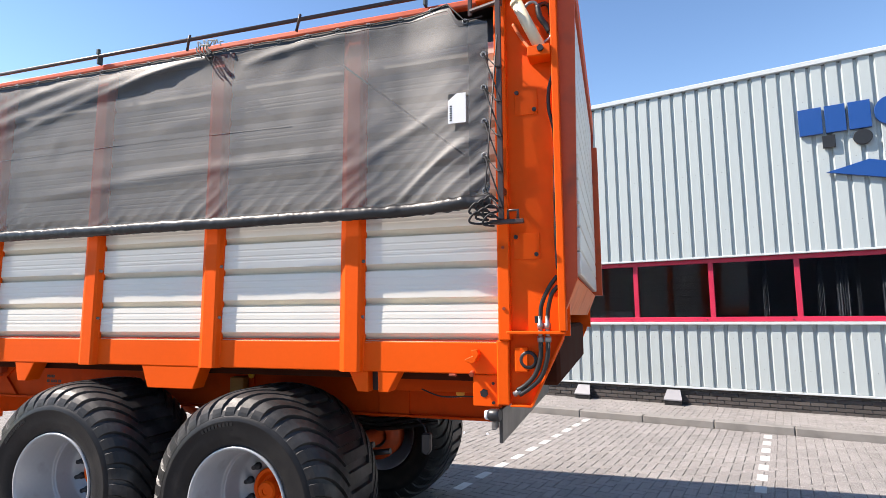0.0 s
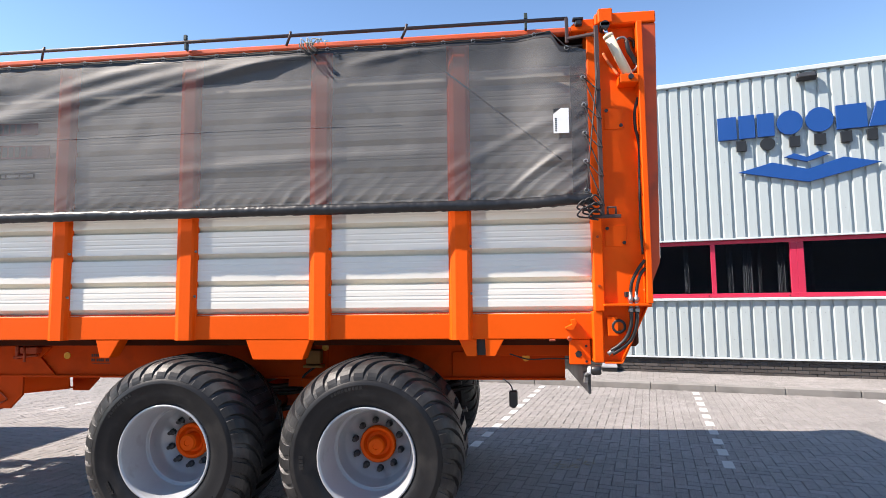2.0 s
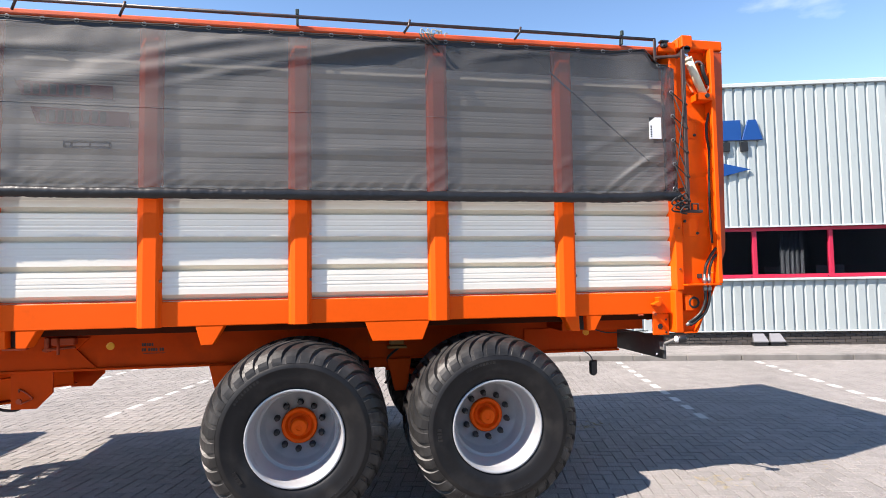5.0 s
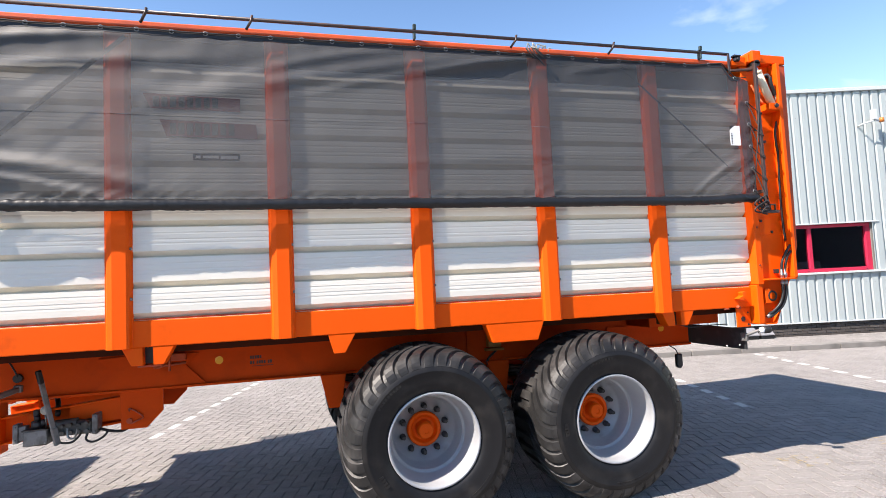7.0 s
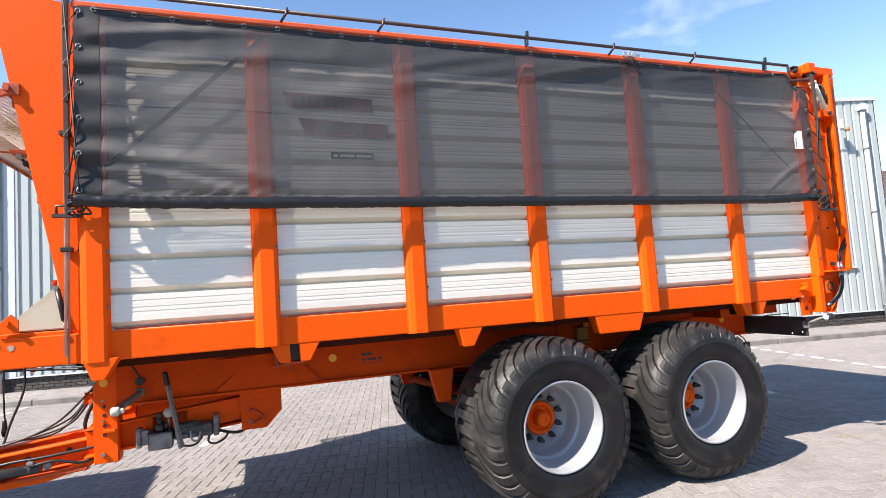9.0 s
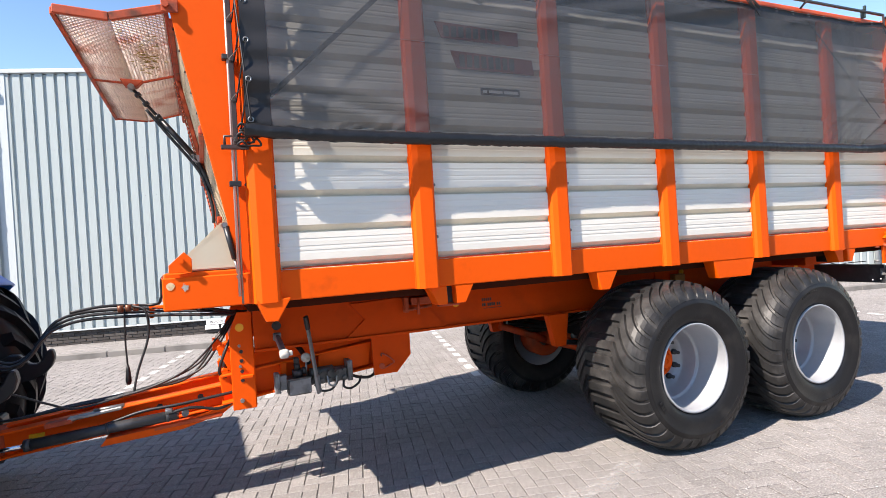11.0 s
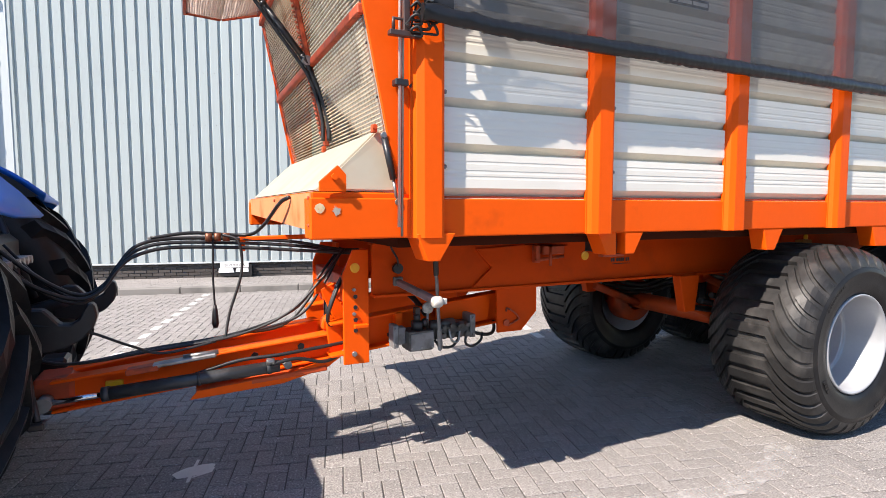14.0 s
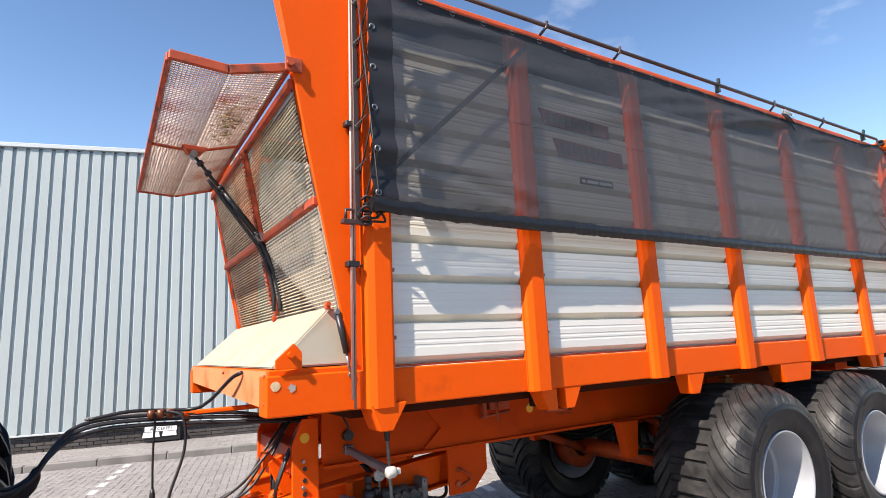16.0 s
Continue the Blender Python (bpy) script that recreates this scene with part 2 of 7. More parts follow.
def cover_mat():
    """Woven mesh tarpaulin: threads of black plastic with open gaps between them."""
    m = bpy.data.materials.new("black_mesh_tarpaulin")
    m.use_nodes = True
    n, l = m.node_tree.nodes, m.node_tree.links
    p = n["Principled BSDF"]
    p.inputs["Base Color"].default_value = (0.019, 0.019, 0.020, 1)
    p.inputs["IOR"].default_value = 2.0
    co = n.new("ShaderNodeTexCoord")
    t = n.new("ShaderNodeTexNoise")
    t.inputs["Scale"].default_value, t.inputs["Detail"].default_value = 1.3, 6.0
    l.new(co.outputs["Object"], t.inputs["Vector"])
    r = n.new("ShaderNodeMapRange")
    r.inputs["To Min"].default_value, r.inputs["To Max"].default_value = 0.58, 0.72
    l.new(t.outputs["Fac"], r.inputs["Value"])
    l.new(r.outputs["Result"], p.inputs["Roughness"])
    f = n.new("ShaderNodeTexNoise")
    f.inputs["Scale"].default_value, f.inputs["Detail"].default_value = 420.0, 2.0
    l.new(co.outputs["Object"], f.inputs["Vector"])
    b = n.new("ShaderNodeBump")
    b.inputs["Strength"].default_value, b.inputs["Distance"].default_value = 0.2, 0.002
    l.new(f.outputs["Fac"], b.inputs["Height"])
    l.new(b.outputs["Normal"], p.inputs["Normal"])
    tr, mx = n.new("ShaderNodeBsdfTransparent"), n.new("ShaderNodeMixShader")
    mx.inputs[0].default_value = 0.725
    l.new(tr.outputs[0], mx.inputs[1])
    l.new(p.outputs[0], mx.inputs[2])
    l.new(mx.outputs[0], n["Material Output"].inputs["Surface"])
    return m


def glass_mat():
    m = bpy.data.materials.new("window_glass")
    m.use_nodes = True
    n, l = m.node_tree.nodes, m.node_tree.links
    tr, gl, mx, fr = n.new("ShaderNodeBsdfTransparent"), n.new("ShaderNodeBsdfGlossy"), n.new("ShaderNodeMixShader"), n.new("ShaderNodeFresnel")
    tr.inputs[0].default_value = (0.55, 0.58, 0.62, 1)
    gl.inputs["Roughness"].default_value = 0.01
    fr.inputs["IOR"].default_value = 1.5
    l.new(fr.outputs[0], mx.inputs[0])
    l.new(tr.outputs[0], mx.inputs[1])
    l.new(gl.outputs[0], mx.inputs[2])
    l.new(mx.outputs[0], n["Material Output"].inputs["Surface"])
    return m


COVER = cover_mat()
HEM = mat("black_tarpaulin_hem", (0.012, 0.012, 0.013), 0.36, vary=0.2, scale=8, fine=60, bump=0.6, bump_scale=22, spec=0.45)
BORDER = mat("black_doubled_tarpaulin", (0.020, 0.019, 0.020), 0.45, vary=0.15, scale=3, fine=200, bump=0.2, bump_scale=300, spec=0.4)
GLASS = glass_mat()


# ---- mesh helpers ----
SINGLES = {"post_bolt", "stiffener", "drawbar", "drawbar_plate", "plate_bolt", "plate_hole", "beam_bolt", "grid_crossbar", "grid_upright", "grid_bolt",
           "flap_rib", "flap_edge", "hose_fitting", "hose_clamp", "leg_hole", "leg_bolt", "leg_crossbar", "cross_member", "gate_frame", "gate_panel", "rod_clip", "hood_catch",
           "leaf_spring", "coupler", "cylinder_eye", "spring_rod", "strut_eye", "frame_bolt", "kerb_stone", "print_bar", "worn_sticker", "beam_hole", "damper_block"}


def islands(bm):
    """The separate pieces of a bmesh, each as a bmesh of its own."""
    seen, out = set(), []
    bm.verts.ensure_lookup_table()
    for v in bm.verts:
        if v in seen:
            continue
        stack, group = [v], []
        seen.add(v)
        while stack:
            a = stack.pop()
            group.append(a)
            for e in a.link_edges:
                o = e.other_vert(a)
                if o not in seen:
                    seen.add(o)
                    stack.append(o)
        nb = bmesh.new()
        copy = {a: nb.verts.new(a.co) for a in group}
        for f in {f for a in group for f in a.link_faces}:
            nf = nb.faces.new([copy[a] for a in f.verts])
            nf.smooth = f.smooth
        out.append(nb)
    bm.free()
    return out


def part(name, bm, material, parent=None, label="", at=None, smooth=False):
    """Link a bmesh as one mesh object; under a thing or part if parent is given. Coordinates are the world's, or the parent's if it stands elsewhere."""
    if name in SINGLES:
        pieces = islands(bm)
        for piece in pieces[1:]:
            part_one(name, piece, material, parent, label, at, smooth)
        bm = pieces[0]
    return part_one(name, bm, material, parent, label, at, smooth)



def part_one(name, bm, material, parent, label, at, smooth):
    me = bpy.data.meshes.new(name)
    bm.normal_update()
    bm.to_mesh(me)
    bm.free()
    me.materials.append(material)
    if smooth:
        me.polygons.foreach_set("use_smooth", [True] * len(me.polygons))
    return place(name, me, parent, label, at)


def place(name, me, parent=None, label="", at=None):
    ob = new(name, me)
    if parent:
        ob.parent = parent
        if at is None and not parent.get("local"):
            ob.matrix_parent_inverse = Matrix.Translation(-parent.location)
    if at is not None:
        ob.matrix_basis = at if isinstance(at, Matrix) else Matrix.Translation(at)
    if label:
        ob["label"] = label
    return ob


def box(bm, x0, x1, y0, y1, z0, z1, bevel=0.0, m=None):
    vs = bmesh.ops.create_cube(bm, size=1.0)["verts"]
    mm = Matrix.Translation(((x0 + x1) / 2, (y0 + y1) / 2, (z0 + z1) / 2)) @ Matrix.Diagonal((abs(x1 - x0), abs(y1 - y0), abs(z1 - z0), 1))
    bmesh.ops.transform(bm, matrix=(m @ mm) if m else mm, verts=vs)
    if bevel:
        bmesh.ops.bevel(bm, geom=list({e for v in vs for e in v.link_edges}), offset=bevel, segments=1, affect="EDGES")
    return bm


def prism(bm, pts, axis, d0, d1, bevel=0.0):
    """A flat outline pulled along an axis. pts: (x, z) for axis y, (y, z) for x, (x, y) for z."""
    def put(p, d):
        return {"y": (p[0], d, p[1]), "x": (d, p[0], p[1]), "z": (p[0], p[1], d)}[axis]
    a, b = [bm.verts.new(put(p, d0)) for p in pts], [bm.verts.new(put(p, d1)) for p in pts]
    fs = [bm.faces.new(a), bm.faces.new(b[::-1])]
    k = len(pts)
    fs += [bm.faces.new((a[i], b[i], b[(i + 1) % k], a[(i + 1) % k])) for i in range(k)]
    bmesh.ops.recalc_face_normals(bm, faces=fs)
    if bevel:
        bmesh.ops.bevel(bm, geom=list({e for v in a + b for e in v.link_edges}), offset=bevel, segments=1, affect="EDGES")
    return bm


def smooth_path(pts, n=8):
    """Catmull-Rom through the points."""
    p = [Vector(q) for q in pts]
    p = [2 * p[0] - p[1], *p, 2 * p[-1] - p[-2]]
    out = []
    for i in range(1, len(p) - 2):
        for s in range(n):
            t = s / n
            out.append(0.5 * (2 * p[i] + (p[i + 1] - p[i - 1]) * t + (2 * p[i - 1] - 5 * p[i] + 4 * p[i + 1] - p[i + 2]) * t * t + (3 * p[i] - p[i - 1] - 3 * p[i + 1] + p[i + 2]) * t ** 3))
    return out + [p[-2]]


def tube(bm, pts, r, seg=8, close=True):
    """A round bar along points. r may be one number or one a point."""
    pts = [Vector(p) for p in pts]
    rings, up = [], None
    for i, p in enumerate(pts):
        d = (pts[min(i + 1, len(pts) - 1)] - pts[max(i - 1, 0)]).normalized()
        if up is None:
            up = d.cross(Vector((0.3, 0.2, 1)) if abs(d.z) < 0.9 else Vector((1, 0.2, 0))).normalized()
        up = (up - d * up.dot(d)).normalized()
        side = d.cross(up)
        rr = r[i] if isinstance(r, (list, tuple)) else r
        rings.append([bm.verts.new(p + (up * math.cos(2 * math.pi * k / seg) + side * math.sin(2 * math.pi * k / seg)) * rr) for k in range(seg)])
    for a, b in zip(rings, rings[1:]):
        for k in range(seg):
            bm.faces.new((a[k], b[k], b[(k + 1) % seg], a[(k + 1) % seg])).smooth = True
    if close:
        bm.faces.new(rings[0])
        bm.faces.new(rings[-1][::-1])
    return bm


def lathe(bm, prof, seg=48, axis="y", close=False):
    """Turn a profile of (radius, along) about the axis."""
    rings = []
    for r, d in prof:
        ring = []
        for k in range(seg):
            a = 2 * math.pi * k / seg
            c, s = r * math.cos(a), r * math.sin(a)
            ring.append(bm.verts.new({"y": (c, d, s), "x": (d, c, s), "z": (c, s, d)}[axis]))
        rings.append(ring)
    fs = []
    for a, b in zip(rings, rings[1:]):
        for k in range(seg):
            f = bm.faces.new((a[k], a[(k + 1) % seg], b[(k + 1) % seg], b[k]))
            f.smooth = True
            fs.append(f)
    if close:
        fs += [bm.faces.new(rings[0]), bm.faces.new(rings[-1])]
    bmesh.ops.recalc_face_normals(bm, faces=fs)
    return bm


def slant_bar(p0, p1, w, h, bm=None):
    """A box beam from p0 to p1, w wide sideways, h high."""
    p0, p1 = Vector(p0), Vector(p1)
    d = p1 - p0
    m = Matrix.Translation((p0 + p1) / 2) @ d.to_track_quat("X", "Z").to_matrix().to_4x4()
    return box(bm or BM(), -d.length / 2, d.length / 2, -w / 2, w / 2, -h / 2, h / 2, min(0.006, h / 4, w / 4), m)


def bolt(bm, p, r=0.014, h=0.012, way=(0, -1, 0)):
    w = Vector(way)
    return tube(bm, [Vector(p), Vector(p) + w * h], r, 6)


def BM():
    return bmesh.new()


def thing(name, at, label, category, group=""):
    ob = new(name)
    ob.empty_display_size = 0.2
    ob.location = at
    return tagged(ob, label, category, group)


# ---- the place: building, pavement, ground ----
TH, WALL_C, KERB_C = radians(14.3), 10.6, 9.15
NORM = Vector((math.sin(TH), math.cos(TH), 0))
BLD = Matrix.Translation(NORM * WALL_C) @ Matrix.Rotation(-TH, 4, "Z")   # x along the wall, y into the building
YARD = Matrix.Rotation(-TH, 4, "Z")                                    # x along the wall, y towards it, from the world's middle
WALL_L, WALL_R, ROOF_Z = -26.0, 7.3, 5.76
WIN_L, WIN_R, SILL_Z, HEAD_Z, FOOT_Z = -4.85, 6.0, 1.53, 2.62, 0.42


def structure(name, bm, material, label, at=BLD, smooth=False):
    return tagged(part(name, bm, material, None, label, at, smooth), kind="structure")


def under(name, bm, material, parent, label="", smooth=False):
    """A part that uses its parent's own coordinates."""
    return part(name, bm, material, parent, label, Matrix.Identity(4), smooth)


def cladding(bm, u0, u1, z0, z1, pitch=0.20995, depth=0.036):
    """Trapezoid steel sheet: broad outer flats, narrow grooves."""
    xs = []
    k = math.floor(u0 / pitch)
    while k * pitch < u1 + pitch:
        b = k * pitch
        xs += [(b, -depth), (b + 0.655 * pitch, -depth), (b + 0.69 * pitch, 0.0), (b + 0.90 * pitch, 0.0)]
        k += 1
    xs = [p for p in xs if u0 < p[0] < u1]
    xs = [(u0, xs[0][1])] + xs + [(u1, xs[-1][1])]
    lo, hi = [bm.verts.new((x, y, z0)) for x, y in xs], [bm.verts.new((x, y, z1)) for x, y in xs]
    for i in range(len(xs) - 1):
        bm.faces.new((lo[i], lo[i + 1], hi[i + 1], hi[i]))
    for z, row in ((z0, lo), (z1, hi)):
        back = [bm.verts.new((x, 0.012, z)) for x, y in xs]
        for i in range(len(xs) - 1):
            bm.faces.new((row[i], row[i + 1], back[i + 1], back[i]))
    return bm


# inner shell of the wall, with the window band left open
b = BM()
box(b, WALL_L, WIN_L, 0.02, 0.22, 0, ROOF_Z - 0.1)
box(b, WIN_R, WALL_R - 0.02, 0.02, 0.22, 0, ROOF_Z - 0.1)
box(b, WIN_L, WIN_R, 0.02, 0.22, 0, SILL_Z - 0.04)
box(b, WIN_L, WIN_R, 0.02, 0.22, HEAD_Z + 0.02, ROOF_Z - 0.1)
wall = structure("wall_front", b, MORTAR, "hall wall with pale steel cladding over brick plinth")
under("cladding", cladding(BM(), WALL_L, WALL_R, HEAD_Z + 0.02, ROOF_Z - 0.06), CLAD, wall, "pale grey-green trapezoid steel sheet")
under("cladding", cladding(BM(), WIN_R, WALL_R, FOOT_Z, HEAD_Z + 0.02), CLAD, wall, "pale grey-green trapezoid steel sheet")
under("cladding", cladding(BM(), WIN_L, WIN_R, FOOT_Z, SILL_Z - 0.05), CLAD, wall, "pale grey-green trapezoid steel sheet")
under("cladding", cladding(BM(), WALL_L, WIN_L, FOOT_Z, HEAD_Z + 0.02), CLAD, wall, "pale grey-green trapezoid steel sheet")
# fixing screws in rows over the sheets
b = BM()
k = 0
for row in (0.75, 1.25, 3.1, 4.1, 5.1):
    for i in range(-122, 34):
        u = (i + 0.32) * 0.20995
        if WIN_L > u or u > WIN_R or not SILL_Z - 0.1 < row < HEAD_Z + 0.1:
            box(b, u - 0.006, u + 0.006, -0.036, -0.028, row - 0.006, row + 0.006)
tagged(under("screw", b, GREY_CAST, wall, "small steel cladding screws"), kind="stuff")
# side wall and roof
b = BM()
box(b, WALL_R - 0.22, WALL_R - 0.02, 0.22, 16, 0, ROOF_Z - 0.1)
side = structure("wall_side", b, MORTAR, "plain clad side wall of the hall")
b = BM()
b2 = cladding(BM(), 0.0, 16.0, FOOT_Z, ROOF_Z - 0.06)
part("cladding", b2, CLAD, side, "pale grey-green trapezoid steel sheet", Matrix.Translation((WALL_R, 0, 0)) @ Matrix.Rotation(radians(90), 4, "Z"))
b.free()
b = BM()
box(b, WALL_L, WALL_R, 0.0, 16, ROOF_Z - 0.1, ROOF_Z - 0.02)
structure("roof", b, ROOF_GRAVEL, "flat grey felt roof of the hall")
b = BM()
box(b, WALL_L, WALL_R + 0.06, -0.075, 0.1, ROOF_Z - 0.075, ROOF_Z + 0.01, 0.008)
box(b, WALL_R - 0.1, WALL_R + 0.06, 0.1, 16, ROOF_Z - 0.075, ROOF_Z + 0.01, 0.008)
structure("roof_edge_trim", b, CLAD_TRIM, "light grey metal roof edge flashing")
b = BM()
box(b, WALL_L, WALL_R + 0.04, -0.06, 0.0, FOOT_Z - 0.035, FOOT_Z - 0.004, 0.004)
structure("drip_trim", b, CLAD_TRIM, "light grey drip flashing over the plinth")
b = BM()
box(b, WIN_L, WIN_R + 0.28, -0.095, 0.06, SILL_Z - 0.055, SILL_Z - 0.008, 0.006)
structure("window_sill", b, CLAD_TRIM, "long light grey metal window sill")
b = BM()
box(b, WIN_L, WIN_R + 0.15, -0.055, 0.02, HEAD_Z - 0.005, HEAD_Z + 0.025, 0.004)
structure("window_head_trim", b, CLAD_TRIM, "thin light grey flashing over the windows")

# windows: pairs of panes in crimson frames
WINDOWS = [(-4.85, (-3.58, -2.33, -1.06, 0.21), 1.60), (1.60, (3.03, 4.60), 6.00)]
for wi, (u0, mids, u1) in enumerate(WINDOWS):
    f = BM()
    box(f, u0, u1, 0.045, 0.155, SILL_Z - 0.005, SILL_Z + 0.075, 0.005)
    box(f, u0, u1, 0.045, 0.155, HEAD_Z - 0.08, HEAD_Z - 0.006, 0.005)
    win = structure("window_%d" % (wi + 1), f, CRIMSON, "long office window band with crimson frame")
    edges = [u0 + 0.055, *mids, u1 - 0.055]
    for e in edges:
        h = 0.055 if e in (edges[0], edges[-1]) else 0.04
        b = BM()
        box(b, e - h, e + h, 0.049, 0.150, SILL_Z + 0.07, HEAD_Z - 0.075, 0.004)
        under("mullion", b, CRIMSON, win)
    for a, c in zip(edges, edges[1:]):
        b = BM()
        box(b, a + 0.03, c - 0.03, 0.105, 0.111, SILL_Z + 0.06, HEAD_Z - 0.06)
        pane = under("pane", b, GLASS, win, "dark reflecting window glass")
        pane.visible_shadow = False
    b = BM()
    for a in edges[1:]:
        bolt(b, (a - 0.1, 0.045, SILL_Z + 0.03), 0.012, 0.01)
    under("frame_bolt", b, LOGO_BLACK, win, "small black frame caps")
# dim office behind the glass
b = BM()
box(b, WIN_L - 0.5, WIN_R + 0.4, 4.0, 4.1, 0.4, 3.2)
box(b, WIN_L - 0.5, WIN_R + 0.4, 0.22, 4.0, 3.0, 3.1)
box(b, WIN_L - 0.5, WIN_R + 0.4, 0.22, 4.0, 0.4, 0.5)
box(b, WIN_L - 0.5, WIN_L - 0.4, 0.22, 4.0, 0.5, 3.0)
box(b, WIN_R + 0.3, WIN_R + 0.4, 0.22, 4.0, 0.5, 3.0)
structure("office_wall", b, INSIDE, "dim plain office room behind the glass")


def monitor(u, w, h, tilt):
    t = thing("monitor", BLD @ Vector((u, 0.75, 1.25)), "grey computer screen on an office desk", "monitor")
    b = BM()
    box(b, -w / 2, w / 2, -0.02, 0.02, 0.12, 0.12 + h, 0.008)
    ob = part("screen", b, ROOM_THING, t, at=Matrix.Rotation(tilt, 4, "Z"))
    b = BM()
    box(b, -0.03, 0.03, -0.03, 0.03, 0.0, 0.14)
    box(b, -0.14, 0.14, -0.1, 0.1, -0.02, 0.0)
    part("stand", b, LOGO_BLACK, t, at=Matrix.Identity(4))


monitor(3.75, 0.62, 0.4, 0.2)
monitor(4.95, 0.55, 0.42, -0.5)
monitor(-2.9, 0.6, 0.36, 0.1)
b = BM()
box(b, WIN_L + 0.2, WIN_R - 0.2, 0.45, 1.15, 1.19, 1.23)
for u in range(-4, 6, 2):
    box(b, u, u + 0.06, 0.5, 0.56, 0.5, 1.19)
    box(b, u, u + 0.06, 1.0, 1.06, 0.5, 1.19)
tagged(part("office_desk", b, ROOM_THING, None, "long grey office desk behind the windows", BLD), category="desk")

# pavement strip and kerb
b = BM()
box(b, WALL_L, WALL_R + 8, KERB_C + 0.16 - WALL_C, 0.02, -0.05, 0.085)
structure("pavement", b, JOINT, "narrow paved strip along the hall")
b = BM()
k = 0
u = -20.0
while u < WALL_R + 8:
    box(b, u + 0.004, u + 0.996, KERB_C - WALL_C, KERB_C + 0.155 - WALL_C, -0.1, 0.105 + 0.002 * math.sin(k * 2.1), 0.012)
    u += 1.0
    k += 1
structure("kerb", b, KERB, "low grey concrete kerb in metre stones")
b = BM()
box(b, -300, 300, -300, 300, -0.4, -0.0052)
ground = structure("ground", b, JOINT, "wide paved yard of grey-brown blocks", YARD)


# ---- things on the building ----
def sign_letter(name, pts, material, parent, depth=0.05):
    """One raised letter block of the sign, as a plain slanted shape."""
    return under(name, prism(BM(), pts, "y", -0.10, -0.10 + depth, 0.004), material, parent)


sign = thing("wall_sign", BLD @ Vector((1.83, -0.03, 4.2)), "blue and black raised sign with chevrons on cladding", "sign")
sign.matrix_basis = BLD @ Matrix.Translation((1.83, 0, 4.2))


def glyph(cx, cz, w, h, kind):
    """Plain outlines: block, oval or wedge."""
    s = 0.06 * h
    x0, x1, z0, z1 = cx - w / 2, cx + w / 2, cz - h / 2, cz + h / 2
    if kind == "wedge":
        return [(x0 - s, z0), (x1 + s * 0.4, z0), (cx + w * 0.22, z1), (cx - w * 0.22, z1)]
    if kind == "round":
        return [(cx + w / 2 * math.cos(a), cz + h / 2 * math.sin(a)) for a in [i * math.pi / 8 for i in range(16)]]
    return [(x0, z0), (x1, z0), (x1, z1), (x0, z1)]


BIG = [("full", 0.32), ("full", 0.27), ("full", 0.28), ("round", 0.42), ("round", 0.44), ("full", 0.46), ("wedge", 0.40)]
x = -1.43
for kind, w in BIG:
    sign_letter("letter_block", glyph(x + w / 2, 0.53, w, 0.44 if kind != "round" else 0.46, kind), LOGO_BLUE, sign)
    x += w + 0.038
x = -1.13
for kind, w in [("full", 0.17), ("round", 0.25), ("full", 0.17), ("full", 0.18), ("full", 0.17), ("full", 0.15)]:
    sign_letter("letter_block", glyph(x + w / 2, 0.17, w, 0.20 if kind != "round" else 0.24, kind), LOGO_BLACK, sign)
    x += w + 0.225
sign_letter("chevron", [(-0.36, -0.11), (-0.2, -0.05), (0.0, -0.14), (0.2, -0.05), (0.36, -0.11), (0.0, -0.225)], LOGO_BLUE, sign)
sign_letter("chevron", [(-1.12, -0.33), (-0.56, -0.19), (0.0, -0.36), (0.56, -0.19), (1.12, -0.33), (0.0, -0.60)], LOGO_BLUE, sign)


def flood_lamp(u, z):
    t = thing("flood_lamp", (0, 0, 0), "small black floodlight on the cladding above the sign", "lamp")
    t.matrix_basis = BLD @ Matrix.Translation((u, 0, z))
    b = BM()
    box(b, -0.16, 0.16, -0.16, -0.05, -0.07, 0.05, 0.012, Matrix.Rotation(radians(-22), 4, "X"))
    under("housing", b, BLACK, t)
    b = BM()
    box(b, -0.05, 0.05, -0.08, -0.02, -0.03, 0.03)
    under("bracket", b, BLACK, t)
    b = BM()
    box(b, -0.13, 0.13, -0.185, -0.16, -0.06, 0.03, 0.004, Matrix.Rotation(radians(-22), 4, "X"))
    under("lens", b, CYL_BLACK, t, "dark glass lens")


flood_lamp(1.9, 5.52)


def wall_light(u, z):
    t = thing("alarm_light", (0, 0, 0), "white bracket with orange alarm light on cladding", "lamp")
    t.matrix_basis = BLD @ Matrix.Translation((u, 0, z))
    b = BM()
    tube(b, [(-0.2, -0.03, -0.02), (-0.2, -0.22, 0.0), (-0.02, -0.28, 0.04), (0.12, -0.28, 0.04)], 0.018, 8)
    under("arm", b, PVC, t)
    b = BM()
    box(b, -0.05, 0.05, -0.33, -0.23, 0.06, 0.30, 0.01)
    under("horn", b, PVC, t)
    b = BM()
    lathe(b, [(0.001, 0.0), (0.05, 0.005), (0.055, 0.06), (0.04, 0.1), (0.001, 0.115)], 14, "z")
    bmesh.ops.translate(b, vec=(0.17, -0.28, 0.0), verts=b.verts)
    under("beacon", b, AMBER, t, "small amber beacon")


wall_light(6.1, 4.86)


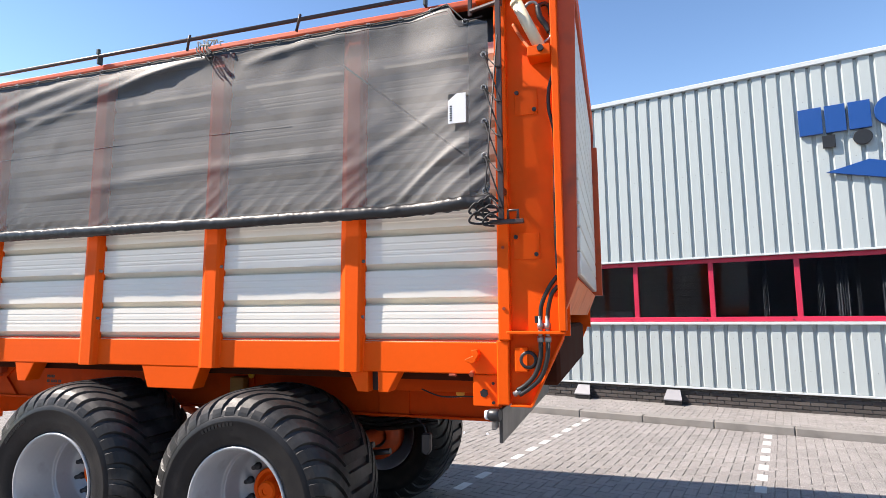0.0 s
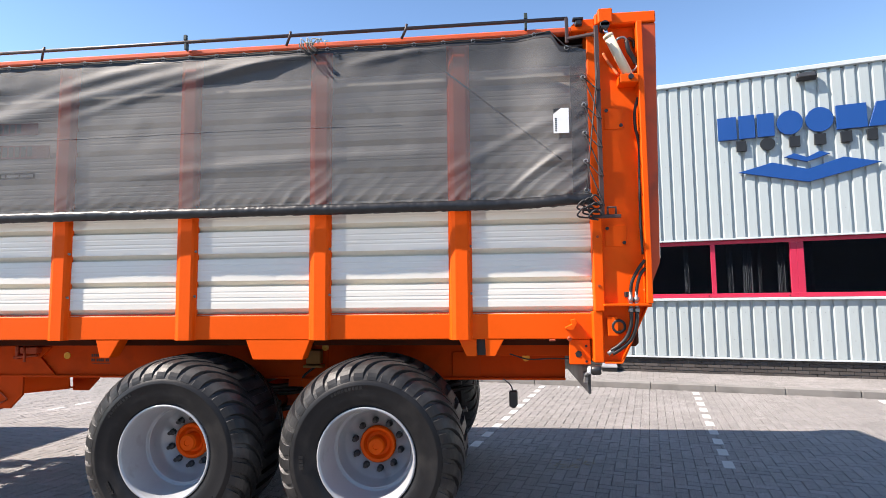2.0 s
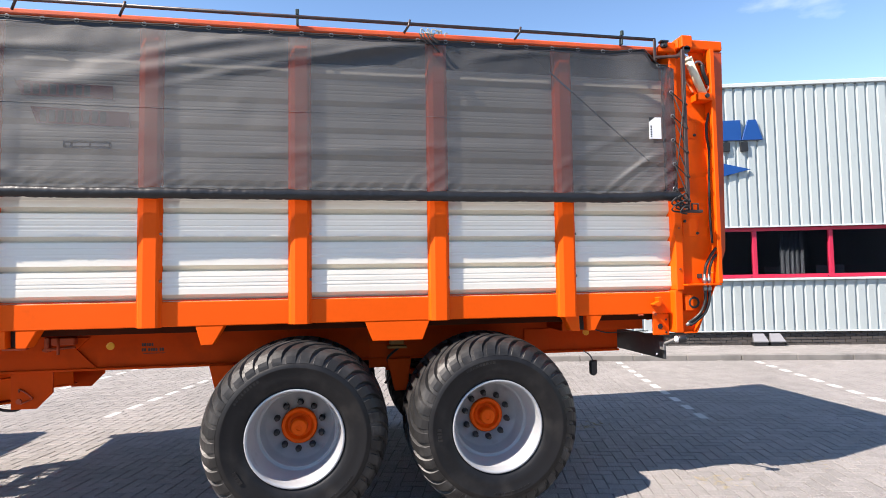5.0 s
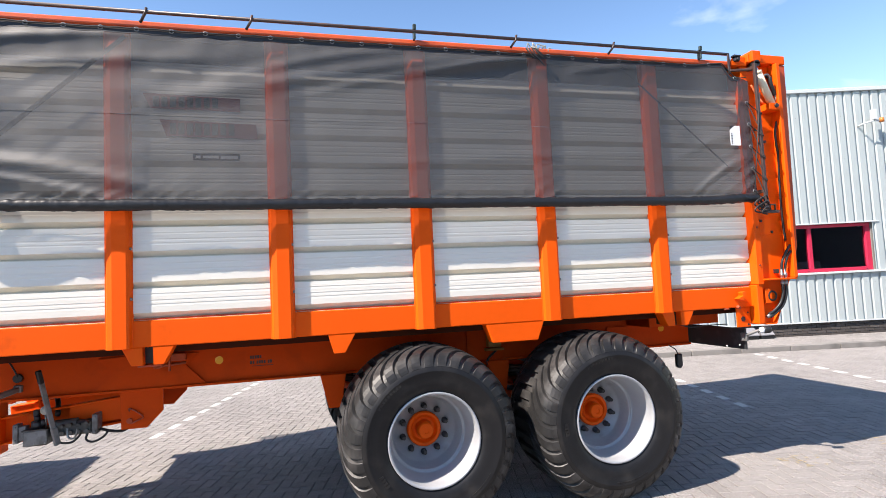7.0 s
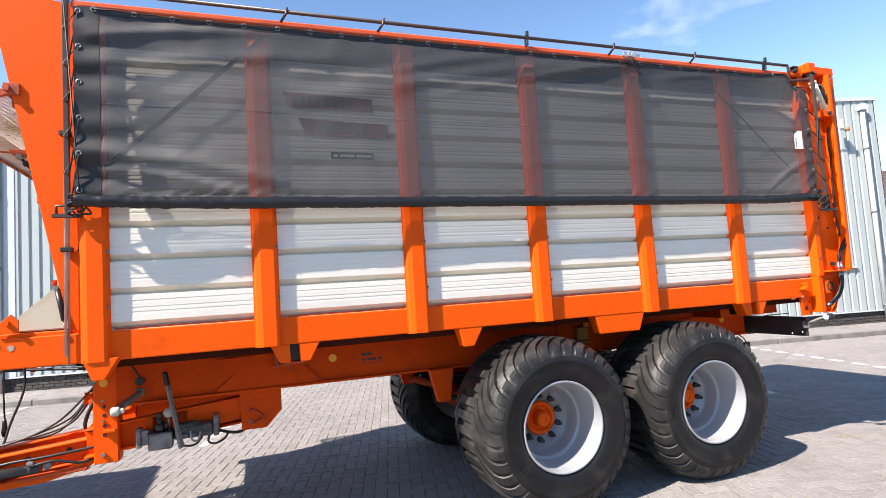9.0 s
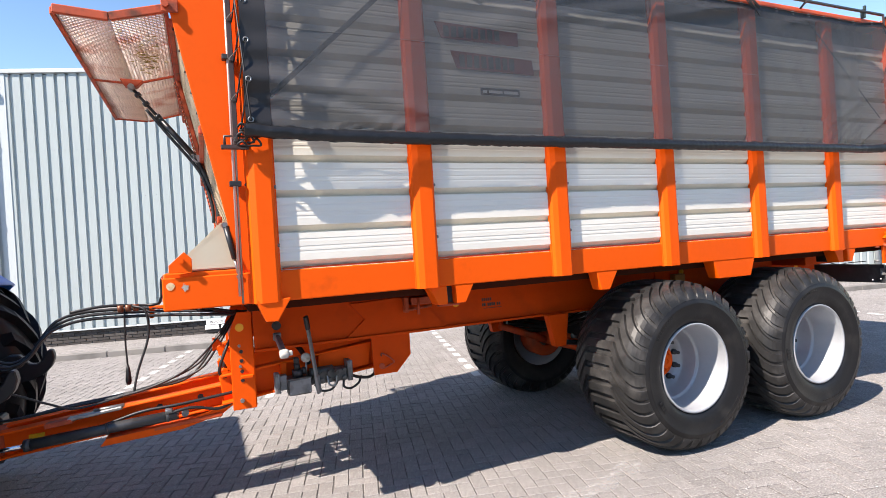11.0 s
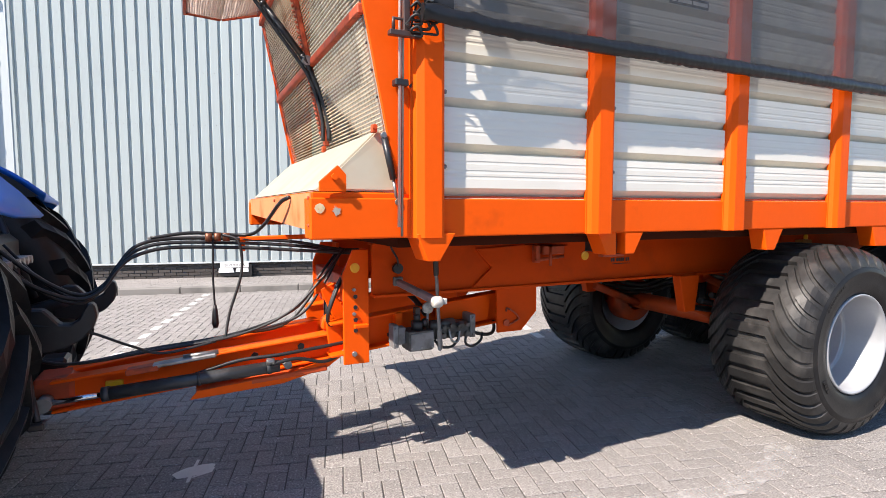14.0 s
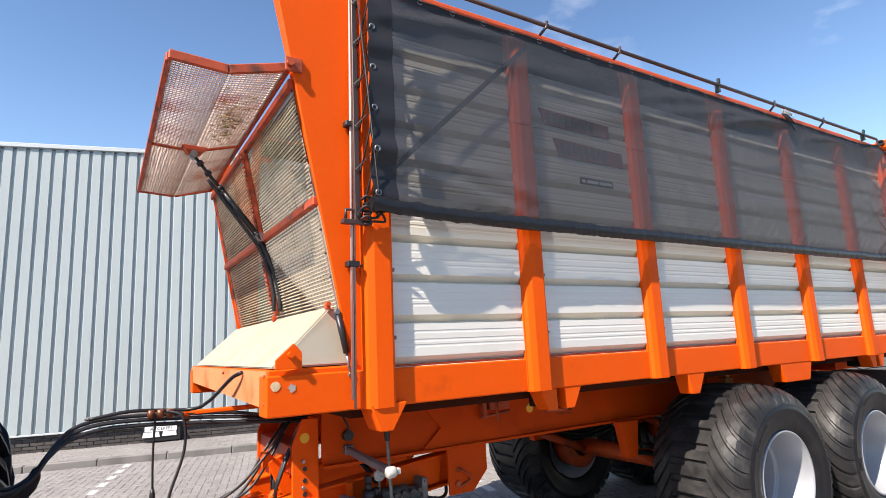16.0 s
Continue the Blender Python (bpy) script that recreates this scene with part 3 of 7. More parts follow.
def downpipe(u, z1, z0, label):
    t = thing("downpipe", (0, 0, 0), label, "drainpipe")
    t.matrix_basis = BLD @ Matrix.Translation((u, 0, 0))
    b = BM()
    tube(b, [(0, -0.10, z1), (0, -0.10, z0)], 0.05, 14)
    under("pipe", b, PVC, t)
    b = BM()
    box(b, -0.085, 0.085, -0.18, -0.03, z1, z1 + 0.16, 0.012)
    under("hopper", b, PVC, t)
    for z in (z1 - 1.0, z1 - 2.6, z0 + 0.4):
        b = BM()
        tube(b, [(0, -0.10, z), (0, -0.10, z + 0.05)], 0.06, 14)
        box(b, -0.02, 0.02, -0.06, -0.02, z, z + 0.04)
        under("clamp", b, GREY_CAST, t)


downpipe(6.9, 5.42, 0.1, "white-grey plastic downpipe on the pale cladding")
downpipe(-13.46, 5.3, 0.1, "white-grey plastic downpipe on the pale cladding")
b = BM()
box(b, -13.38, -13.15, -0.05, 0.0, FOOT_Z, ROOF_Z - 0.08, 0.004)
structure("joint_trim", b, CLAD_TRIM, "light grey vertical joint cover on cladding")


def vent_box(u, w=0.30):
    t = thing("air_vent", (0, 0, 0), "pale grey plastic air vent hood on the brick plinth", "vent", "vents along the plinth")
    t.matrix_basis = BLD @ Matrix.Translation((u, 0, 0.085))
    b = prism(BM(), [(-0.03, 0.265), (-0.06, 0.265), (-0.19, 0.115), (-0.19, 0.095), (-0.03, 0.095)], "x", -w / 2, w / 2)
    for v in b.verts:
        if v.co.y > -0.1:
            v.co.x *= 0.72
    bmesh.ops.recalc_face_normals(b, faces=b.faces)
    under("hood", b, HOOD, t)
    b = BM()
    for i in range(3):
        box(b, -w / 2 + 0.01, w / 2 - 0.01, -0.182 + i * 0.004, -0.03, 0.012 + i * 0.028, 0.034 + i * 0.028)
    box(b, -w / 2 + 0.015, w / 2 - 0.015, -0.165, -0.03, 0.004, 0.094)
    under("grille", b, BLACK, t)


for u in (-3.35, -1.76, 2.96, 3.30):
    vent_box(u)


def text_mesh(words, size):
    """Flat raised lettering in the built-in font, lying in x and y."""
    cu = bpy.data.curves.new("lettering", "FONT")
    cu.body, cu.size, cu.extrude, cu.resolution_u = words, size, 0.001, 2
    ob = new("lettering", cu)
    me = bpy.data.meshes.new_from_object(ob.evaluated_get(bpy.context.evaluated_depsgraph_get()))
    bpy.data.objects.remove(ob)
    bpy.data.curves.remove(cu)
    return me


def plinth_sign(u, z):
    t = thing("plinth_sign", (0, 0, 0), "small white visitors sign with dark print", "sign")
    t.matrix_basis = BLD @ Matrix.Translation((u, 0, z))
    b = BM()
    box(b, -0.24, 0.30, -0.13, -0.11, 0.015, 0.12, 0.003)
    under("board", b, TAG_WHITE, t)
    b = BM()
    prism(b, [(-0.275, -0.085), (0.02, -0.085), (0.0, 0.005), (-0.26, 0.005)], "y", -0.135, -0.12, 0.002)
    under("lower_board", b, TAG_WHITE, t)
    b = BM()
    prism(b, [(0.05, -0.075), (0.30, -0.075), (0.29, 0.005), (0.07, 0.005)], "y", -0.135, -0.12, 0.002)
    under("lower_board", b, TAG_WHITE, t)
    word = place("lettering", text_mesh("BEZOEKERS", 0.074), t, "dark printed word", Matrix.Translation((-0.16, -0.1305, 0.040)) @ Matrix.Rotation(radians(90), 4, "X"))
    word.data.materials.append(TAG_INK)
    b = BM()
    box(b, -0.25, 0.36, -0.118, -0.03, -0.16, 0.06, 0.004)
    under("back_box", b, BLACK, t)


plinth_sign(-9.35, 0.285)


def far_house():
    t = thing("brick_house", (0, 0, 0), "brown brick house with tiled roof beyond the hall", "house")
    t.matrix_basis = BLD @ Matrix.Translation((19, 14, 0))
    b = BM()
    box(b, -5, 5, -3, 4, 0, 3.2)
    under("wall", b, BRICK, t)
    b = BM()
    n = 14
    for s in (-1, 1):
        for i in range(n):
            y0, y1 = 3.7 * (1 - i / n), 3.7 * (1 - (i + 1) / n) - 0.05
            z0, z1 = 3.1 + 3.3 * i / n, 3.1 + 3.3 * (i + 1) / n
            v = [b.verts.new(c) for c in ((-5.3, 0.5 + s * y0, z0), (5.3, 0.5 + s * y0, z0), (5.3, 0.5 + s * y1, z1), (-5.3, 0.5 + s * y1, z1))]
            w = [b.verts.new((c.co.x, c.co.y, c.co.z - 0.12)) for c in v]
            b.faces.new(v)
            for q in range(4):
                b.faces.new((v[q], v[(q + 1) % 4], w[(q + 1) % 4], w[q]))
    under("roof", b, ROOFTILE, t)
    for x in (-3, 0, 3):
        b = BM()
        box(b, x - 0.6, x + 0.6, -3.04, -2.96, 0.9, 2.3, 0.01)
        w = under("window", b, PVC, t)
        b = BM()
        box(b, x - 0.5, x + 0.5, -3.06, -3.035, 1.0, 2.2)
        under("pane", b, BLACK, w)


far_house()


def curtain(u, w):
    """A hanging strip of blind behind the glass."""
    b = BM()
    n = 16
    rows = [[b.verts.new((u + w * i / n, 0.20 + 0.02 * math.sin(i * 1.9), z)) for i in range(n + 1)] for z in (SILL_Z + 0.02, HEAD_Z - 0.05)]
    for i in range(n):
        b.faces.new((rows[0][i], rows[0][i + 1], rows[1][i + 1], rows[1][i]))
    bmesh.ops.solidify(b, geom=list(b.faces), thickness=0.004)
    tagged(part("curtain", b, ROOM_THING, None, "grey curtain hanging inside the office window", BLD), category="curtain", group="office curtains")


for u, w in ((0.45, 0.1), (0.72, 0.16), (0.98, 0.05), (1.30, 0.12), (1.74, 0.14), (-0.3, 0.08), (3.6, 0.5)):
    curtain(u, w)


def opposite_house():
    """The house across the yard, which shows as a reflection in the panes."""
    t = thing("opposite_house", (0, 0, 0), "dark low house with a wide hipped roof", "house")
    t.matrix_basis = Matrix.Translation((29.5, -27.0, 0)) @ Matrix.Rotation(radians(42), 4, "Z")
    b = BM()
    box(b, -3.0, 3.0, -2.5, 2.5, 0, 3.6)
    under("wall", b, ROOFTILE, t)
    b = BM()
    low = [b.verts.new(c) for c in ((-4.4, -4, 3.5), (4.4, -4, 3.5), (4.4, 4, 3.5), (-4.4, 4, 3.5))]
    top = [b.verts.new(c) for c in ((-0.8, 0, 5.9), (0.8, 0, 5.9))]
    b.faces.new(low[::-1])
    b.faces.new((low[0], low[1], top[1], top[0]))
    b.faces.new((low[2], low[3], top[0], top[1]))
    b.faces.new((low[1], low[2], top[1]))
    b.faces.new((low[3], low[0], top[0]))
    under("roof", b, ROOFTILE, t, "dark red-brown hipped roof")


opposite_house()

# unseen wall added to block low sky and darken the pane reflections
b = BM()
box(b, -75, 75, -36.0, -35.0, 0, 8.0)
tagged(part("wall_south", b, FAR_WALL, None, "plain dark grey wall added to block low sky light"), kind="structure")


# ---- the silage trailer ----
MID_Y = 4.09                                   # the trailer's middle line
FAR = 2 * 4.09                                 # near y + far y
POSTS = [-6.371, -5.428, -4.435, -3.449, -2.46, -1.475]
FACE_Y, PANEL_Y, SILL_Y = 2.91, 2.953, 2.952
trailer = thing("silage_trailer", (-3.4, MID_Y, 0), "orange and cream tandem-axle silage trailer with black mesh cover", "trailer")


def both(fn):
    """Build on the near side, then mirrored on the far side."""
    for s in (1, -1):
        fn(lambda y: MID_Y + s * (y - MID_Y), s)


def flip(bm, s):
    """Mirror a bmesh across the middle line."""
    if s < 0:
        for v in bm.verts:
            v.co.y = 2 * MID_Y - v.co.y
        bmesh.ops.reverse_faces(bm, faces=bm.faces)
    return bm


def rib_profile(top):
    """Clapboard-like pressed sheet: a broad face, a slope under it, fine beads."""
    prof, k = [(1.515, 0.0)], 0
    while True:
        zb = 1.53 + 0.197 * k
        if zb + 0.05 > top:
            break
        prof += [(zb + 0.006, 0.036), (zb + 0.040, 0.0)]
        for g in (0.080, 0.106, 0.147):
            prof += [(zb + g, 0.0), (zb + g + 0.005, 0.0013), (zb + g + 0.010, 0.0013), (zb + g + 0.015, 0.0)]
        prof += [(zb + 0.194, 0.001), (zb + 0.196, 0.036)]
        k += 1
    return [p for p in prof if p[0] < top] + [(top, 0.0), (top + 0.004, 0.03)]


PROF = rib_profile(3.215)


def side_panel(x0, x1, s, seed):
    b = BM()
    rng = random.Random(seed)
    n = 12
    cols = []
    for i in range(n + 1):
        x = x0 + (x1 - x0) * i / n
        col = []
        for z, d in PROF:
            dent = 0.004 * noise.noise(Vector((x * 2.2, z * 3.1, seed)))
            col.append(b.verts.new((x, PANEL_Y + d + dent, z)))
        cols.append(col)
    for p, q in zip(cols, cols[1:]):
        for j in range(len(PROF) - 1):
            f = b.faces.new((p[j], q[j], q[j + 1], p[j + 1]))
            f.material_index = 1 if max(PROF[j][1], PROF[j + 1][1]) > 0.02 else 0
    # sheet back, so that it has thickness
    box(b, x0, x1, PANEL_Y + 0.055, PANEL_Y + 0.06, 1.515, 3.215)
    ob = part("side_panel", flip(b, s), CREAM, trailer, "cream ribbed sheet-metal side panel")
    ob.data.materials.append(GROOVE)
    return ob


EDGES = [-6.40] + POSTS[1:] + [-0.58]
for s in (1, -1):
    for i, (a, c) in enumerate(zip(EDGES, EDGES[1:])):
        side_panel(a, c, s, i + (20 if s < 0 else 0))
    for i, x in enumerate(POSTS):
        b = BM()
        w = 0.065
        prism(b, [(x - w - 0.016, PANEL_Y + 0.014), (x - w - 0.016, PANEL_Y - 0.004), (x - w - 0.008, PANEL_Y - 0.005), (x - w + 0.002, FACE_Y + 0.016), (x - w + 0.034, FACE_Y), (x + w - 0.014, FACE_Y),
                  (x + w, FACE_Y + 0.010), (x + w + 0.008, PANEL_Y - 0.005), (x + w + 0.014, PANEL_Y - 0.004), (x + w + 0.014, PANEL_Y + 0.014)], "z", 1.350, 3.423, 0.0015)
        part("side_post", flip(b, s), ORANGE, trailer)
        b = BM()
        for z in (1.66, 1.98, 2.3):
            bolt(b, (x + w + 0.002, FACE_Y + 0.024, z), 0.010, 0.012, (1, 0, 0))
        part("post_bolt", flip(b, s), GREY_CAST, trailer)
    # sill with a top lip
    b = BM()
    box(b, -6.88, -0.60, SILL_Y, SILL_Y + 0.12, 1.352, 1.522, 0.006)
    part("sill_beam", flip(b, s), ORANGE, trailer)
    b = BM()
    box(b, -6.28, -0.60, SILL_Y + 0.015, SILL_Y + 0.1, 1.5225, 1.535, 0.003)
    part("sill_lip", flip(b, s), ORANGE_OLD, trailer)
    # top rail
    b = BM()
    box(b, -6.46, -0.56, 2.904, 2.956, 3.424, 3.470, 0.008)
    part("top_rail", flip(b, s), RED_RAIL, trailer, "sun-bleached orange-red top rail")

# pressed brackets under the sill
def gusset(pts, y0=2.955, y1=3.06):
    part("sill_bracket", prism(BM(), pts, "y", y0, y1, 0.004), ORANGE, trailer)


gusset([(-4.142, 1.352), (-3.955, 1.352), (-4.03, 1.222), (-4.105, 1.222)])
gusset([(-3.00, 1.352), (-2.53, 1.352), (-2.585, 1.212), (-2.945, 1.212)])
for x in (-5.27, -1.345):
    gusset([(x - 0.15, 1.352), (x - 0.031, 1.352), (x - 0.027, 1.238), (x - 0.095, 1.238)])
    gusset([(x + 0.029, 1.352), (x + 0.157, 1.352), (x + 0.095, 1.238), (x + 0.033, 1.238)])
    b = BM()
    box(b, x - 0.035, x + 0.035, 3.02, 3.2, 1.24, 1.352, 0.004)
    part("tie_block", b, BLACK, trailer, "dark steel tie-down block")
prism_pts = [(-6.435, 1.37), (-6.25, 1.37), (-6.325, 1.248), (-6.385, 1.248)]
gusset(prism_pts, 2.918)
b = BM()
box(b, -5.34, -5.20, 3.0, 3.05, 1.222, 1.236, 0.003)
part("tie_foot", b, RUST, trailer)

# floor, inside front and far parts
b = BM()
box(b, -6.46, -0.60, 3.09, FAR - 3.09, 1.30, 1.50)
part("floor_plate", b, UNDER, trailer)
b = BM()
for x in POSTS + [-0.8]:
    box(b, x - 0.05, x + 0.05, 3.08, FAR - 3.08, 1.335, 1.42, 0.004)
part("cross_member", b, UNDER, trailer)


# unseen black sheet added over the open top, so the side gaps stay dark
b = BM()
cols = []
for i in range(41):
    x = -6.40 + 5.85 * i / 40
    cols.append([b.verts.new((x, 2.958 + (2 * MID_Y - 5.916) * j / 16, 3.452 - 0.05 * math.sin(math.pi * j / 16) + 0.012 * noise.noise(Vector((x * 2, j * 0.4, 0))))) for j in range(17)])
for p, q in zip(cols, cols[1:]):
    for j in range(16):
        b.faces.new((p[j], q[j], q[j + 1], p[j + 1])).smooth = True
for yy in (3.03, 2 * MID_Y - 3.036):
    box(b, -6.40, -0.60, yy, yy + 0.006, 3.24, 3.40)
part("top_net", b, HEM, trailer, "added black sheet that darkens the gaps under the top rails")


# ---- rear frame and tailgate ----
for s in (1, -1):
    b = BM()
    box(b, -0.600, -0.535, 2.876, 3.06, 1.535, 3.434, 0.006)
    part("rear_post", flip(b, s), ORANGE, trailer)
    b = BM()
    box(b, -0.612, -0.548, 2.884, 3.06, 1.206, 1.535, 0.006)
    part("rear_post_foot", flip(b, s), ORANGE, trailer)
    b = BM()
    box(b, -0.540, -0.235, 2.906, 2.934, 1.56, 3.44)
    part("rear_side_plate", flip(b, s), ORANGE, trailer)
    b = BM()
    box(b, -0.283, -0.247, 2.812, 2.906, 1.585, 3.44, 0.004)
    part("rear_flange", flip(b, s), ORANGE, trailer)
    b = BM()
    box(b, -0.548, -0.255, 2.815, 2.907, 1.570, 1.584, 0.003)
    part("rear_shelf", flip(b, s), ORANGE, trailer)
    b = BM()
    prism(b, [(-0.548, 1.568), (-0.262, 1.568), (-0.272, 1.535), (-0.432, 1.206), (-0.548, 1.206)], "y", 2.932, 2.948, 0.002)
    slant_bar((-0.268, 2.91, 1.565), (-0.436, 2.91, 1.206), 0.055, 0.010, b)
    box(b, -0.545, -0.436, 2.885, 2.94, 1.200, 1.210, 0.002)
    part("rear_corner_plate", flip(b, s), ORANGE, trailer)
    # side of the tailgate with its slanting lower end
    b = BM()
    prism(b, [(-0.246, 3.435), (-0.152, 3.435), (-0.188, 1.845), (-0.262, 1.66)], "y", 2.85, 2.866, 0.002)
    part("gate_side", flip(b, s), ORANGE_OLD, trailer)
b = BM()
box(b, -0.545, -0.150, 2.842, FAR - 2.842, 3.442, 3.520, 0.008)
part("rear_header", b, ORANGE, trailer, "orange cross beam over the tailgate")
b = BM()
box(b, -0.527, -0.434, 2.808, 2.95, 3.440, 3.538, 0.007)
part("header_block", b, ORANGE, trailer)
b = BM()
box(b, -0.70, -0.545, 2.86, 2.94, 3.415, 3.455, 0.006)
prism(b, [(-0.70, 3.455), (-0.545, 3.455), (-0.545, 3.50), (-0.655, 3.50)], "y", 2.872, 2.89, 0.003)
part("header_gusset", b, ORANGE, trailer)
b = BM()
box(b, -0.675, -0.628, 2.836, 2.874, 3.445, 3.482, 0.006)
box(b, -0.690, -0.620, 2.832, 2.878, 3.484, 3.500, 0.004)
tube(b, [(-0.652, 2.826, 3.462), (-0.652, 2.84, 3.462)], 0.015, 10)
part("latch", b, BLACK, trailer, "small black latch on the rail")
# cover plates bolted to the side plate
for x0, x1, z0, z1 in ((-0.495, -0.370, 2.742, 2.886), (-0.515, -0.377, 1.957, 2.094)):
    b = BM()
    box(b, x0, x1, 2.901, 2.9055, z0, z1, 0.002)
    pl = part("inspection_plate", b, ORANGE, trailer)
    b = BM()
    bolt(b, (x0 + 0.014, 2.901, z1 - 0.018), 0.012, 0.010)
    bolt(b, (x1 - 0.018, 2.901, z0 + 0.024), 0.012, 0.010)
    part("plate_bolt", b, BLACK, pl)
b = BM()
for z in (1.70, 2.02):
    bolt(b, (-0.568, 2.876, z), 0.009, 0.006)
part("frame_bolt", b, RUST, trailer)
# tailgate leaf, cream boards in an orange frame
b = BM()
box(b, -0.225, -0.208, 2.866, FAR - 2.866, 1.86, 3.43)
gate = part("tailgate", b, ORANGE, trailer, "orange tailgate with cream panels")
b = BM()
box(b, -0.208, -0.120, FAR - 3.02, FAR - 2.87, 1.84, 3.20, 0.004)
box(b, -0.208, -0.150, 2.868, FAR - 2.87, 3.37, 3.43, 0.004)
part("gate_frame", b, ORANGE_OLD, gate)
b = BM()
for k in range(12):
    box(b, -0.207, -0.168, 2.90, FAR - 3.03, 1.87 + k * 0.125, 1.985 + k * 0.125, 0.006)
part("gate_panel", b, CREAM, gate)
b = BM()
prism(b, [(-0.245, 1.845), (-0.185, 1.845), (-0.258, 1.665), (-0.285, 1.665)], "y", 2.867, FAR - 2.867, 0.003)
part("gate_skirt", b, FADED, gate, "pale peach sloping skirt below the tailgate")
# conveyor end in the shade-dark colour, and swung side ear below the gate
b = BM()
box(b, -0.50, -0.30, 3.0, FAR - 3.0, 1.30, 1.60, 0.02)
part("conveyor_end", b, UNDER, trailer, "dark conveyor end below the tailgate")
b = BM()
prism(b, [(-0.37, 1.555), (-0.32, 1.53), (-0.300, 1.44), (-0.31, 1.31), (-0.37, 1.255), (-0.45, 1.25), (-0.47, 1.33)], "y", 3.60, 3.62, 0.004)
part("gate_ear", b, ORANGE, trailer)
# side cylinder
top, bot = Vector((-0.484, 2.835, 3.405)), Vector((-0.338, 2.835, 3.075))
b = BM()
tube(b, [top.lerp(bot, 0.13), bot], 0.031, 16)
tube(b, [top.lerp(bot, 0.13), top.lerp(bot, 0.19)], 0.034, 16)
cyl = part("gate_cylinder", b, CYL_IVORY, trailer, "ivory hydraulic cylinder on the rear corner")
b = BM()
tube(b, [top, top.lerp(bot, 0.15)], 0.015, 10)
part("piston_rod", b, CHROME, cyl)
b = BM()
tube(b, [top + Vector((0, -0.03, 0.02)), top + Vector((0, 0.05, 0.02))], 0.028, 10)
box(b, -0.515, -0.455, 2.805, 2.86, 3.415, 3.442, 0.004)
part("cylinder_eye", b, BLACK, cyl)
b = BM()
box(b, -0.405, -0.284, 2.800, 2.906, 3.022, 3.080, 0.005)
part("cylinder_bracket", b, ORANGE, trailer)
b = BM()
bolt(b, (-0.335, 2.800, 3.056), 0.018, 0.016)
part("bracket_bolt", b, BLACK, cyl)
# hoses of the rear corner
def hose(pts, r=0.009, material=None, parent=None, label="", n=8):
    return part("hose", tube(BM(), smooth_path(pts, n), r, 7), material or HOSE, parent or trailer, label, smooth=True)


hose([(-0.425, 2.835, 3.30), (-0.400, 2.825, 3.330), (-0.365, 2.825, 3.335), (-0.345, 2.828, 3.315)], 0.008, STEEL)
hose([(-0.345, 2.828, 3.31), (-0.335, 2.83, 3.25), (-0.305, 2.84, 3.20), (-0.288, 2.845, 3.165)], 0.016)
hose([(-0.288, 2.845, 3.165), (-0.282, 2.845, 3.14), (-0.300, 2.84, 3.118), (-0.328, 2.84, 3.105)], 0.008, STEEL)
hose([(-0.345, 2.86, 3.33), (-0.315, 2.875, 3.345), (-0.29, 2.885, 3.33), (-0.285, 2.89, 3.29)], 0.012)
hose([(-0.49, 2.885, 3.26), (-0.45, 2.88, 3.18), (-0.40, 2.87, 3.10)], 0.009, FADED)
hose([(-0.278, 2.86, 2.938), (-0.303, 2.86, 2.85), (-0.305, 2.86, 2.742), (-0.283, 2.87, 2.62), (-0.285, 2.88, 2.40), (-0.29, 2.88, 2.1), (-0.285, 2.87, 1.90)], 0.010)
hose([(-0.286, 2.83, 1.86), (-0.33, 2.835, 1.80), (-0.368, 2.845, 1.72), (-0.378, 2.85, 1.64)], 0.011)
hose([(-0.284, 2.83, 1.81), (-0.315, 2.835, 1.77), (-0.335, 2.845, 1.70), (-0.342, 2.85, 1.64)], 0.011)
hose([(-0.378, 2.85, 1.53), (-0.382, 2.85, 1.45), (-0.41, 2.86, 1.37), (-0.46, 2.875, 1.315), (-0.506, 2.885, 1.285)], 0.012)
hose([(-0.342, 2.85, 1.53), (-0.348, 2.85, 1.45), (-0.38, 2.86, 1.36), (-0.44, 2.875, 1.30), (-0.495, 2.885, 1.262)], 0.012)
b = BM()
for x in (-0.378, -0.342):
    tube(b, [(x, 2.85, 1.50), (x, 2.85, 1.66)], 0.012, 6)
    tube(b, [(x, 2.85, 1.595), (x, 2.85, 1.625)], 0.018, 6)
    tube(b, [(x, 2.85, 1.53), (x, 2.85, 1.56)], 0.018, 6)
tube(b, [(-0.525, 2.89, 1.262), (-0.49, 2.885, 1.285)], 0.014, 6)
part("hose_fitting", b, STEEL, trailer, "steel hose couplings")
b = BM()
box(b, -0.408, -0.388, 2.86, 2.906, 1.625, 1.66, 0.003)
part("hose_clip", b, BLACK, trailer)
b = BM()
box(b, -0.520, -0.452, 2.892, 2.934, 1.375, 1.50, 0.004)
tube(b, [(-0.449, 2.905, 1.437), (-0.449, 2.94, 1.437)], 0.052, 22)
part("roller_housing", b, ORANGE, trailer)
b = BM()
lathe(b, [(0.030, 0.004), (0.045, 0.0), (0.048, 0.014), (0.03, 0.024), (0.001, 0.024)], 22)
bmesh.ops.translate(b, vec=(-0.449, 2.888, 1.437), verts=b.verts)
part("roller_cap", b, BLACK, trailer, "black round bearing cap")
